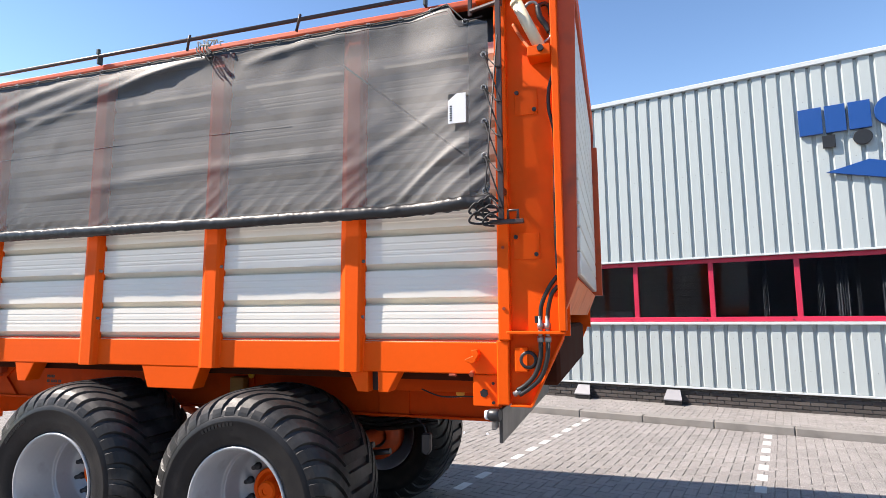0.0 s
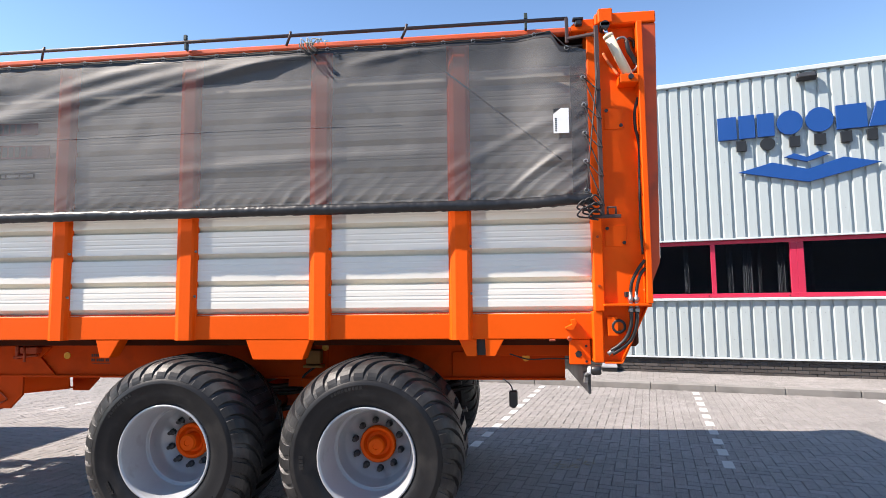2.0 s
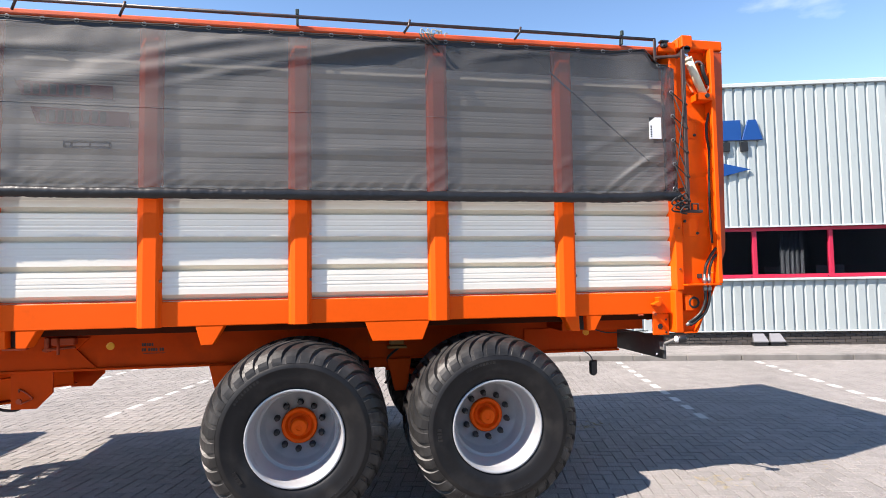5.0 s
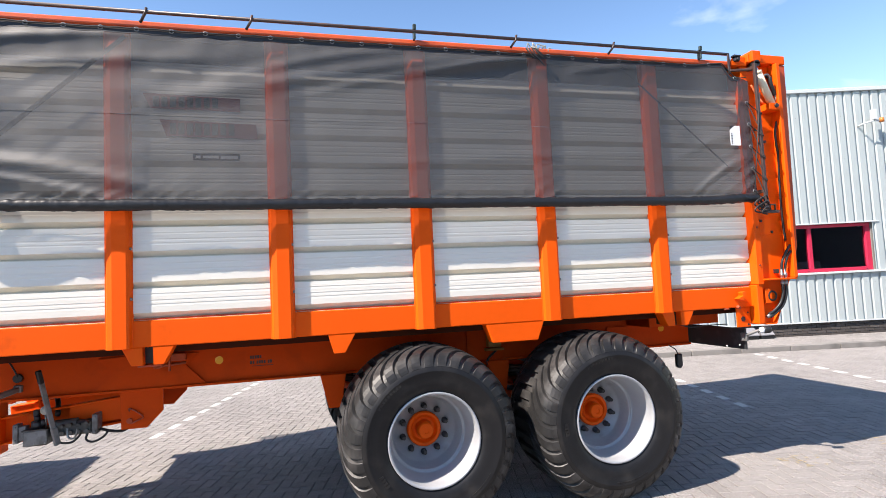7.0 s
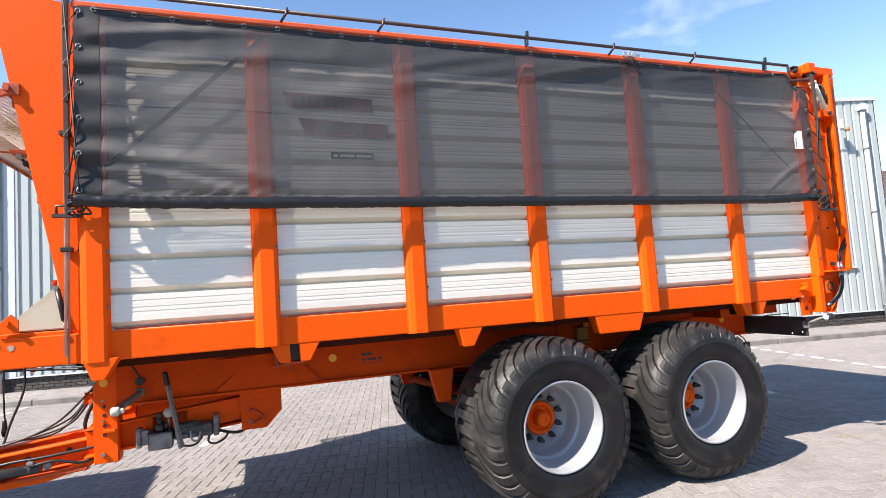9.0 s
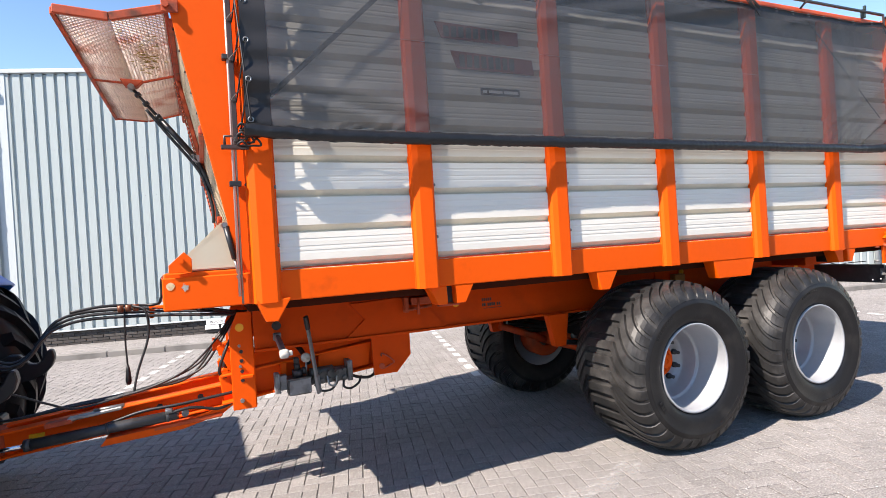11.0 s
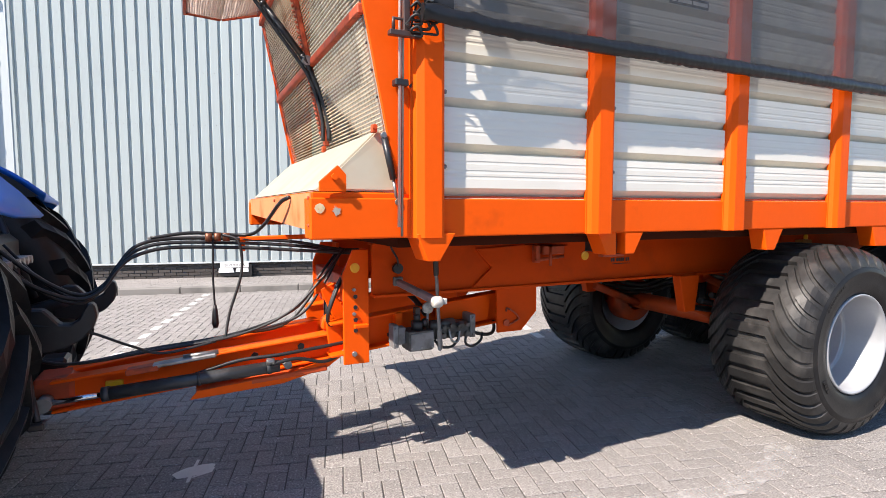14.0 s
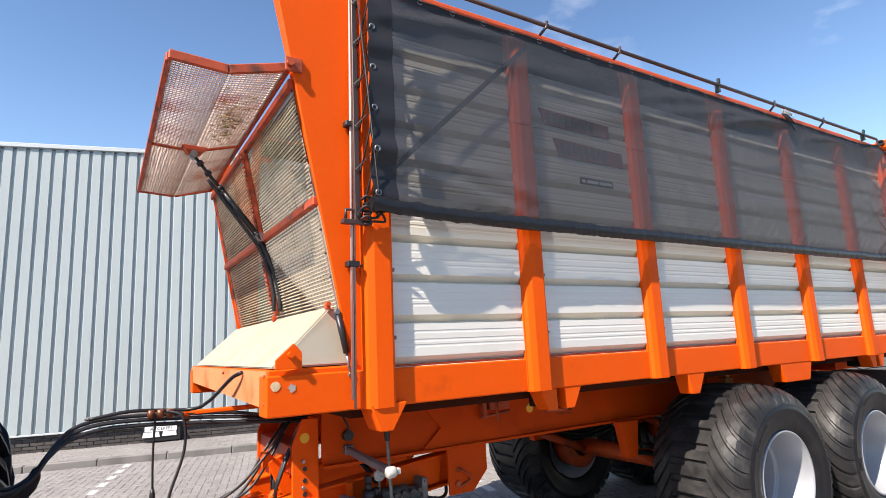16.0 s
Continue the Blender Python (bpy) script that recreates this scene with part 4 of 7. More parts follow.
# bolted plate below the sill
b = BM()
box(b, -0.76, -0.622, 2.965, 2.98, 1.185, 1.349, 0.003)
pl = part("tow_plate", b, ORANGE, trailer, "orange plate with a round hole")
b = BM()
bolt(b, (-0.70, 2.965, 1.253), 0.023, 0.003)
for x, z in ((-0.65, 1.205), (-0.65, 1.305)):
    bolt(b, (x, 2.965, z), 0.009, 0.003)
part("plate_hole", b, BLACK, pl)
b = BM()
prism(b, [(-0.788, 1.432), (-0.745, 1.452), (-0.752, 1.480), (-0.722, 1.487), (-0.712, 1.462), (-0.735, 1.418), (-0.752, 1.412), (-0.788, 1.424)], "y", 2.895, 2.950, 0.002)
part("sill_hook", b, ORANGE, trailer)
b = BM()
tube(b, [(-0.76, 2.955, 1.36), (-0.76, 2.925, 1.352)], 0.014, 8)
box(b, -0.89, -0.85, 2.94, 2.965, 1.338, 1.352, 0.003)
part("hook_foot", b, RUST, trailer)
# dark rear bumper bar and light
b = BM()
box(b, -0.635, -0.615, 3.03, 2 * MID_Y - 3.03, 0.985, 1.165, 0.003)
part("rear_plate", b, CYL_BLACK, trailer, "dark grey steel underrun plate")
b = BM()
tube(b, smooth_path([(-0.655, 3.03, 1.10), (-0.650, 2.96, 1.125), (-0.630, 2.89, 1.155), (-0.618, 2.845, 1.165)]), 0.012, 8)
box(b, -0.668, -0.640, 2.985, 3.05, 1.06, 1.13, 0.005)
arm = part("rear_lamp_arm", b, GREY_CAST, trailer, "grey arm with marker lamp at the rear corner")
b = tube(BM(), [(-0.645, 2.825, 1.166), (-0.632, 2.822, 1.167), (-0.595, 2.815, 1.169), (-0.584, 2.813, 1.17)], [0.024, 0.031, 0.031, 0.026], 16)
part("rubber_end", b, BLACK, arm, "black rubber lamp body")
b = tube(BM(), [(-0.645, 2.825, 1.166), (-0.662, 2.828, 1.165), (-0.668, 2.829, 1.165)], [0.026, 0.022, 0.008], 16)
part("lamp_lens", b, TAG_WHITE, arm, "white round marker lens")
b = BM()
for x_, z_ in ((-0.70, 1.03), (-0.83, 1.03)):
    bolt(b, (x_, 3.03, z_), 0.007, 0.004)
part("plate_bolt", b, TAG_WHITE, arm)
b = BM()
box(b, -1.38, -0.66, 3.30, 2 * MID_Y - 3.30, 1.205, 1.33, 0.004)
part("rear_crossmember", b, CHASSIS, trailer, "dark orange cross member under the floor")
b = tube(BM(), smooth_path([(-1.15, 3.24, 1.225), (-1.02, 3.22, 1.19), (-0.86, 3.22, 1.195), (-0.70, 3.15, 1.20)]), 0.005, 6)
part("cable", b, BLACK, trailer, "thin black cable under the floor")
b = BM()
tube(b, smooth_path([(-1.20, 3.3, 1.04), (-1.15, 3.28, 1.0), (-1.13, 3.27, 0.95)]), 0.005, 6)
prism(b, [(-1.16, 0.96), (-1.10, 0.965), (-1.10, 0.86), (-1.125, 0.835), (-1.16, 0.85)], "y", 3.25, 3.29, 0.008)
part("hanging_reflector", b, BLACK, trailer, "small black lamp hanging under the beam")


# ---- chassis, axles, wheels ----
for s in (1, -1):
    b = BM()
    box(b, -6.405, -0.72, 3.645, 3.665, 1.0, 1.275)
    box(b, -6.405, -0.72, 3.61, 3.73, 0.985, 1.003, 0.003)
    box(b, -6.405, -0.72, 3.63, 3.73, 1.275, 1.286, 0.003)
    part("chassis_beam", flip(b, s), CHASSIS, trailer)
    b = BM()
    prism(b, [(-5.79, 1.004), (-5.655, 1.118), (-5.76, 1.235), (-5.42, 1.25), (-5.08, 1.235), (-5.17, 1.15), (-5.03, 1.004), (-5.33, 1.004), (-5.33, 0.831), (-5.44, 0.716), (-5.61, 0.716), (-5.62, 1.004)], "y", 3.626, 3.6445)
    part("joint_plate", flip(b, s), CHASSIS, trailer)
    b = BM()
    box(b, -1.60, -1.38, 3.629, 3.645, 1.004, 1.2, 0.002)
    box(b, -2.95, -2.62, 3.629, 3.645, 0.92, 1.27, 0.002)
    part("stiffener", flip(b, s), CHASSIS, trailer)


def disc(p, r, material, parent, label="", way=(0, -1, 0), h=0.006):
    return part("reflector", tube(BM(), [Vector(p), Vector(p) + Vector(way) * h], r, 20), material, parent, label)


disc((-4.937, 3.645, 1.165), 0.03, YELLOW, trailer, "round yellow reflector")
disc((-1.02, 3.645, 1.155), 0.03, YELLOW, trailer, "round yellow reflector")
disc((-2.64, 3.629, 1.235), 0.028, YELLOW, trailer, "round yellow reflector")
b = BM()
for z, runs in ((1.168, (5,)), (1.128, (2, 4, 2))):
    xx = -4.712
    for n in runs:
        for k in range(n):
            box(b, xx, xx + 0.013, 3.6428, 3.6448, z - 0.012, z + 0.012)
            xx += 0.0178
        xx += 0.012
box(b, -4.70, -4.54, 3.6428, 3.6448, 1.098, 1.102)
part("print_bar", b, TAG_INK, trailer, "two lines of dark print on the beam")
b = BM()
box(b, -2.78, -2.66, 3.56, 3.628, 1.11, 1.22, 0.006)
box(b, -2.80, -2.64, 3.55, 3.628, 1.08, 1.10, 0.003)
part("brake_bottle", b, mat("dirty_yellow_plastic", (0.35, 0.16, 0.03), 0.5), trailer, "dirty yellow reservoir")
hose([(-2.70, 3.57, 1.09), (-2.8, 3.55, 1.0), (-2.75, 3.55, 0.9), (-2.82, 3.56, 0.8)], 0.01)

TYRE_OUT, HALF_W = 2.735, 0.35


def tyre_meshes():
    w = HALF_W
    prof = [(0.312, 0.05), (0.325, 0.025), (0.36, 0.008), (0.40, 0.0), (0.452, -0.005), (0.462, -0.010), (0.468, -0.010), (0.476, -0.005), (0.492, -0.003), (0.500, 0.008), (0.520, 0.024), (0.542, 0.042), (0.562, 0.064), (0.580, 0.096), (0.592, 0.145), (0.598, 0.2), (0.600, w)]
    prof = [(r + 0.004, d - w) for r, d in prof]
    prof += [(r, -d) for r, d in prof[-2::-1]]
    carcass = lathe(BM(), prof, 72)
    # tread: broad bars that bend from the shoulder to a straight middle, narrow grooves between
    lugs = BM()
    n = 36
    rows = []
    half = [(-0.002, 0.500, 0.002), (0.003, 0.520, 0.012), (0.013, 0.545, 0.018), (0.029, 0.568, 0.021), (0.051, 0.588, 0.022), (0.080, 0.604, 0.022), (0.110, 0.614, 0.022), (0.140, 0.620, 0.022),
            (0.170, 0.624, 0.022), (0.195, 0.6265, 0.022), (0.210, 0.6275, 0.022), (0.220, 0.628, 0.024), (0.290, 0.629, 0.024)]
    line = [(-w + d, r, dep, d) for d, r, dep in half] + [(0.0, 0.629, 0.024, w)] + [(w - d, r, dep, d) for d, r, dep in half[::-1]]
    for y, r, dep, d in line:
        t = min(1.0, max(0.0, (d + 0.002) / 0.212))
        shift = -0.38 * t ** 1.55
        gap = 0.30 if d < 0.215 else 0.40
        ring = []
        for k in range(n):
            for u, low in ((0.0, 0), (1 - gap - 0.05, 0), (1 - gap + 0.02, 1), (0.96, 1)):
                a = 2 * math.pi * (k + u) / n + shift
                rr = r - (dep if low else 0.0) - (0.0008 * noise.noise(Vector((k * 1.7, y * 9, u))) if not low else 0)
                ring.append(lugs.verts.new((rr * math.cos(a), y, rr * math.sin(a))))
        rows.append(ring)
    for p, q in zip(rows, rows[1:]):
        for j in range(4 * n):
            lugs.faces.new((p[j], p[(j + 1) % (4 * n)], q[(j + 1) % (4 * n)], q[j]))
    bmesh.ops.recalc_face_normals(lugs, faces=lugs.faces)
    # raised maker's bars on the sidewall
    marks = BM()
    for c0, cnt, rad in ((0.9, 9, 0.455), (3.9, 11, 0.46), (2.4, 4, 0.42)):
        for k in range(cnt):
            a = c0 + k * 0.055
            m = Matrix.Rotation(-a, 4, "Y")
            box(marks, rad - 0.014, rad + 0.014, -w - 0.0085, -w - 0.002, -0.009, 0.009, 0, m)
    rim = lathe(BM(), [(0.312, -w + 0.06), (0.325, -w + 0.028), (0.323, -w + 0.018), (0.311, -w + 0.018), (0.304, -w + 0.035), (0.300, -w + 0.10), (0.286, -w + 0.13), (0.280, -w + 0.245), (0.268, -w + 0.262), (0.262, -w + 0.250),
                       (0.255, -w + 0.266), (0.252, -w + 0.335), (0.238, -w + 0.352), (0.232, -w + 0.385), (0.10, -w + 0.392), (0.10, -w + 0.45), (0.28, -w + 0.47), (0.31, w - 0.03), (0.315, w - 0.03)], 64)
    hub = lathe(BM(), [(0.126, -w + 0.393), (0.126, -w + 0.368), (0.118, -w + 0.358), (0.100, -w + 0.362), (0.082, -w + 0.388), (0.062, -w + 0.388), (0.060, -w + 0.318), (0.050, -w + 0.304), (0.022, -w + 0.302), (0.020, -w + 0.308), (0.001, -w + 0.308)], 32)
    for f in hub.faces:
        f.smooth = False
    nut = BM()
    tube(nut, [(0, -w + 0.392, 0), (0, -w + 0.368, 0), (0, -w + 0.368, 0), (0, -w + 0.330, 0)], [0.024, 0.022, 0.016, 0.014], 8)
    out = {}
    for key, bm_, material, sm in (("tyre", carcass, RUBBER_DARK, True), ("tread", lugs, RUBBER, False), ("sidewall_mark", marks, RUBBER_DARK, False), ("wheel", rim, RIM_PAINT, True), ("hub", hub, ORANGE, True), ("wheel_nut", nut, BLACK, False)):
        me = bpy.data.meshes.new(key)
        bm_.normal_update()
        bm_.to_mesh(me)
        bm_.free()
        me.materials.append(material)
        out[key] = me
    return out


WM = tyre_meshes()
for x, zc in ((-3.467, 0.612), (-2.085, 0.612)):
    for s in (1, -1):
        yc = TYRE_OUT + HALF_W if s > 0 else 2 * MID_Y - TYRE_OUT - HALF_W
        turn = Matrix.Rotation(0 if s > 0 else math.pi, 4, "Z") @ Matrix.Rotation(0.35 * x, 4, "Y")
        wheel = place("wheel", WM["wheel"], trailer, "silver-painted steel wheel with flotation tyre", Matrix.Translation((x + 3.4, yc - MID_Y, zc)) @ turn)
        place("tyre", WM["tyre"], wheel, "dusty black flotation tyre", Matrix.Identity(4))
        tagged(place("tread", WM["tread"], wheel, "curved black tread bars", Matrix.Identity(4)), kind="stuff")
        tagged(place("sidewall_mark", WM["sidewall_mark"], wheel, "raised black sidewall marks", Matrix.Identity(4)), kind="stuff")
        place("hub", WM["hub"], wheel, "orange wheel hub", Matrix.Identity(4))
        for k in range(10):
            a = 2 * math.pi * (k + 0.5) / 10
            place("wheel_nut", WM["wheel_nut"], wheel, at=Matrix.Translation((0.165 * math.cos(a), 0, 0.165 * math.sin(a))))
    b = BM()
    tube(b, [(x, 3.15, 0.612), (x, 2 * MID_Y - 3.15, 0.612)], 0.075, 12)
    part("axle", b, ORANGE_OLD, trailer)
    for s in (1, -1):
        b = BM()
        lathe(b, [(0.16, -0.08), (0.205, -0.08), (0.205, 0.08), (0.1, 0.09)], 24)
        bmesh.ops.translate(b, vec=(x, 3.42, 0.612), verts=b.verts)
        part("brake_drum", flip(b, s), ORANGE_OLD, trailer)
        b = BM()
        for k, zz in enumerate((0.70, 0.735, 0.77)):
            ln = 0.6 - 0.12 * k
            tube(b, smooth_path([(x - ln, 3.56, zz + 0.07), (x, 3.56, zz - 0.01), (x + ln, 3.56, zz + 0.07)]), 0.022, 6)
        part("leaf_spring", flip(b, s), BLACK, trailer)
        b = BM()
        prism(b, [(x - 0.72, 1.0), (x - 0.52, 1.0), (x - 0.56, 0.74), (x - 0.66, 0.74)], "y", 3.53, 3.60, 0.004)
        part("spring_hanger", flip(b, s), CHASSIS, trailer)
        b = BM()
        tube(b, [(x - 0.60, 3.62, 0.80), (x - 0.08, 3.6, 0.60)], 0.035, 8)
        part("torque_rod", flip(b, s), ORANGE_OLD, trailer)

# ---- drawbar and front frame ----
for s in (1, -1):
    b = BM()
    prism(b, [(-6.555, 0.61), (-6.41, 0.61), (-6.41, 1.25), (-6.50, 1.25), (-6.555, 1.12)], "y", 3.69, 3.71, 0.003)
    box(b, -6.425, -6.405, 3.705, 3.83, 0.61, 1.25, 0.003)
    box(b, -6.50, -6.42, 3.66, 3.692, 0.815, 0.835, 0.003)
    leg = part("hitch_leg", flip(b, s), ORANGE, trailer, "orange perforated leg plate")
    b = BM()
    for z in (0.99, 0.93, 0.86, 0.80):
        bolt(b, (-6.488, 3.69, z), 0.013, 0.003)
    part("leg_hole", flip(b, s), BLACK, leg)
    b = BM()
    for z in (1.03, 0.895, 0.67):
        bolt(b, (-6.488 - 0.01, 3.69, z), 0.015 if z < 0.7 else 0.01, 0.014)
    part("leg_bolt", flip(b, s), STEEL, leg)
disc((-6.49, 3.69, 1.15), 0.027, YELLOW, trailer, "round yellow reflector")


for s in (1, -1):
    b = BM()
    slant_bar((-5.52, 3.80, 0.855), (-6.62, 3.80, 0.745), 0.02, 0.19, b)
    slant_bar((-5.52, 3.77, 0.945), (-6.62, 3.77, 0.835), 0.10, 0.014, b)
    slant_bar((-5.52, 3.77, 0.765), (-6.62, 3.77, 0.655), 0.10, 0.014, b)
    slant_bar((-6.57, 3.90, 0.690), (-7.95, 4.02, 0.548), 0.02, 0.15, b)
    slant_bar((-6.57, 3.88, 0.762), (-7.95, 4.00, 0.622), 0.11, 0.014, b)
    slant_bar((-6.57, 3.93, 0.617), (-7.95, 4.03, 0.474), 0.16, 0.014, b)
    part("drawbar", flip(b, s), ORANGE, trailer, "orange welded drawbar beam")
    b = BM()
    prism(b, [(-5.98, 0.74), (-5.62, 0.78), (-5.60, 0.93), (-5.98, 0.89)], "y", 3.735, 3.748, 0.002)
    prism(b, [(-6.24, 0.70), (-6.20, 0.70), (-6.20, 0.88), (-6.24, 0.88)], "y", 3.72, 3.79, 0.002)
    part("drawbar_plate", flip(b, s), ORANGE, trailer)
    b = BM()
    slant_bar((-7.302, 3.90, 0.520), (-6.62, 3.88, 0.572), 0.14, 0.03, b)
    part("skid_plate", flip(b, s), ORANGE_OLD, trailer, "worn orange lower guard plate")
    b = BM()
    prism(b, [(-7.334, 0.489), (-6.868, 0.513), (-6.62, 0.572), (-6.54, 0.625), (-6.56, 0.645), (-6.70, 0.60), (-6.868, 0.560), (-7.30, 0.530)], "y", 3.822, 3.83)
    part("guard_edge", flip(b, s), ORANGE, trailer)
# towing eye, darker and redder than the drawbar
b = BM()
box(b, -8.04, -7.86, 3.97, 4.21, 0.475, 0.635, 0.02)
lathe(b, [(0.05, -0.03), (0.10, -0.03), (0.10, 0.03), (0.05, 0.03), (0.05, -0.03)], 24, "z")
for v in b.verts:
    if abs(v.co.x) < 0.2:
        v.co += Vector((-8.06, 4.09, 0.555))
part("tow_eye", b, RUST, trailer, "dark red-orange towing eye")
b = BM()
for x, z in ((-6.75, 0.705), (-7.0, 0.675)):
    bolt(b, (x, 3.889 + (-6.57 - x) * 0.087, z - 0.015), 0.02, 0.006)
part("beam_hole", b, BLACK, trailer)
# cross pieces between the legs
b = BM()
box(b, -6.54, -6.42, 3.71, FAR - 3.71, 0.95, 1.10, 0.006)
box(b, -6.52, -6.44, 3.71, FAR - 3.71, 0.66, 0.74, 0.006)
prism(b, [(-6.56, 0.9), (-6.50, 0.9), (-6.30, 1.2), (-6.36, 1.2)], "y", 4.1, 4.16)
part("leg_crossbar", b, ORANGE_OLD, trailer)
b = BM()
slant_bar((-6.60, 3.92, 1.03), (-6.50, 3.92, 0.81), 0.05, 0.085, b)
for k in range(4):
    tube(b, [(-6.575 + 0.018 * k, 3.89, 1.035 - 0.036 * k), (-6.548 + 0.018 * k, 3.89, 1.045 - 0.036 * k)], 0.008, 6)
part("damper_block", b, ORANGE, trailer, "orange slanting toothed bracket")
b = BM()
prism(b, [(-6.66, 0.985), (-6.655, 1.07), (-6.62, 1.06), (-6.60, 1.03), (-6.605, 0.955), (-6.62, 0.945), (-6.63, 0.99)], "y", 3.90, 3.98, 0.004)
part("support_bracket", b, ORANGE, trailer)
b = BM()
prism(b, [(-6.63, 0.78), (-6.625, 0.835), (-6.60, 0.865), (-6.565, 0.85), (-6.55, 0.815), (-6.58, 0.80), (-6.59, 0.77)], "y", 3.88, 3.95, 0.006)
bolt(b, (-6.605, 3.88, 0.825), 0.014, 0.012)
part("support_bracket", b, ORANGE, trailer)
b = BM()
tube(b, [(-6.59, 3.93, 0.79), (-6.59, 3.93, 0.96)], 0.020, 10)
part("spring_leg", b, BLACK, trailer)
# steering cylinder beside the drawbar
c0, c1 = Vector((-7.97, 3.9, 0.540)), Vector((-6.87, 3.79, 0.625))
b = BM()
tube(b, [c0.lerp(c1, 0.23), c0.lerp(c1, 0.985)], 0.033, 18)
for q, w, rad in ((0.235, 0.03, 0.037), (0.62, 0.012, 0.0375), (0.935, 0.02, 0.037)):
    tube(b, [c0.lerp(c1, q - w / 2), c0.lerp(c1, q + w / 2)], rad, 18)
cyl = part("steering_cylinder", b, CYL_BLACK, trailer, "dark grey hydraulic steering cylinder")
b = BM()
tube(b, [c0.lerp(c1, 0.03), c0.lerp(c1, 0.24)], 0.015, 10)
part("piston_rod", b, CHROME, cyl)
b = BM()
tube(b, [c0 + Vector((0, -0.04, 0)), c0 + Vector((0, 0.04, 0))], 0.035, 12)
tube(b, [c1 + Vector((0.025, -0.02, 0)), c1 + Vector((0.025, 0.06, 0))], 0.022, 12)
part("cylinder_eye", b, GREY_CAST, cyl)
b = BM()
slant_bar((-7.50, 3.87, 0.678), (-7.20, 3.84, 0.712), 0.06, 0.022, b)
tube(b, [(-7.36, 3.855, 0.71), (-7.19, 3.835, 0.725)], 0.012, 8)
part("tool_bar", b, STEEL, trailer, "bright worn steel bar on the drawbar")
b = BM()
slant_bar((-7.62, 3.89, 0.655), (-7.47, 3.87, 0.672), 0.07, 0.032, b)
part("bar_holder", b, RUST, trailer)
b = BM()
box(b, -7.72, -7.64, 3.93, 3.955, 0.575, 0.605, 0.003)
part("warning_label", b, YELLOW, trailer, "small yellow label")

# valve gear, lever and gauge hung at the front of the chassis
b = BM()
box(b, -6.212, -6.064, 3.578, 3.70, 0.672, 0.782, 0.006)
box(b, -6.218, -6.058, 3.572, 3.706, 0.774, 0.786, 0.002)
valve = part("valve_box", b, GREY_DARK, trailer, "grey metal valve box")
b = BM()
prism(b, [(-6.208, 0.676), (-6.062, 0.684), (-6.066, 0.778), (-6.202, 0.772)], "y", 3.570, 3.577, 0.002)
part("box_lid", b, GREY_CAST, valve, "bare grey lid")
b = BM()
for x in (-6.20, -6.14, -6.075):
    bolt(b, (x, 3.570, 0.690), 0.006, 0.004)
part("plate_bolt", b, STEEL, valve)
b = BM()
box(b, -6.064, -5.80, 3.63, 3.72, 0.712, 0.806, 0.014)
tube(b, [(-6.06, 3.66, 0.79), (-5.90, 3.66, 0.795)], 0.034, 14)
for q in range(4):
    tube(b, [(-5.985 + q * 0.052, 3.64, 0.785 + 0.006 * (q % 2)), (-5.985 + q * 0.052, 3.595, 0.785 + 0.006 * (q % 2))], 0.013, 8)
    tube(b, [(-5.985 + q * 0.052, 3.62, 0.735), (-5.985 + q * 0.052, 3.60, 0.735)], 0.017, 8)
part("valve_block", b, GREY_DARK, valve)
b = BM()
box(b, -5.802, -5.765, 3.625, 3.735, 0.705, 0.845, 0.005)
for z in (0.725, 0.825):
    bolt(b, (-5.783, 3.625, z), 0.009, 0.010)
part("valve_flange", b, GREY_CAST, valve)
b = BM()
box(b, -6.292, -6.258, 3.62, 3.70, 0.690, 0.822, 0.005)
box(b, -6.262, -6.212, 3.63, 3.69, 0.706, 0.806, 0.005)
for z in (0.715, 0.80):
    bolt(b, (-6.275, 3.62, z), 0.009, 0.010)
part("valve_flange", b, GREY_CAST, valve)
b = BM()
tube(b, [(-6.143, 3.63, 0.782), (-6.143, 3.63, 0.835)], 0.036, 14)
tube(b, [(-6.10, 3.62, 0.80), (-6.10, 3.62, 0.845)], 0.018, 10)
tube(b, [(-6.143, 3.63, 0.835), (-6.146, 3.63, 0.875)], 0.020, 10)
box(b, -6.162, -6.130, 3.61, 3.65, 0.875, 0.915, 0.004)
part("valve_knob", b, BLACK, valve)
b = BM()
slant_bar((-6.012, 3.600, 0.675), (-6.080, 3.508, 1.15), 0.014, 0.036, b)
slant_bar((-6.008, 3.605, 0.660), (-6.026, 3.582, 0.785), 0.022, 0.044, b)
lever = part("hand_lever", b, GREY_CAST, trailer, "grey steel hand lever with black grip")
b = BM()
slant_bar((-6.074, 3.516, 1.105), (-6.088, 3.497, 1.20), 0.026, 0.036, b)
part("lever_grip", b, BLACK, lever)
b = BM()
slant_bar((-6.259, 3.645, 1.066), (-6.292, 3.05, 1.051), 0.034, 0.036, b)
box(b, -6.285, -6.235, 3.612, 3.646, 1.045, 1.095, 0.004)
arm = part("link_arm", b, GREY_CAST, trailer, "grey steel arm standing out from the chassis")
b = BM()
lathe(b, [(0.001, -0.026), (0.020, -0.024), (0.026, -0.016), (0.026, 0.016), (0.020, 0.024), (0.001, 0.026)], 14, "x")
bmesh.ops.translate(b, vec=(-6.294, 3.023, 1.050), verts=b.verts)
box(b, -6.270, -6.248, 3.010, 3.038, 1.038, 1.064, 0.003)
part("link_joint", b, TAG_GREY, arm, "pale worn plastic joint")
b = BM()
lathe(b, [(0.001, 0.0), (0.031, 0.0), (0.033, 0.020), (0.001, 0.022)], 18)
bmesh.ops.translate(b, vec=(-6.085, 3.600, 0.909), verts=b.verts)
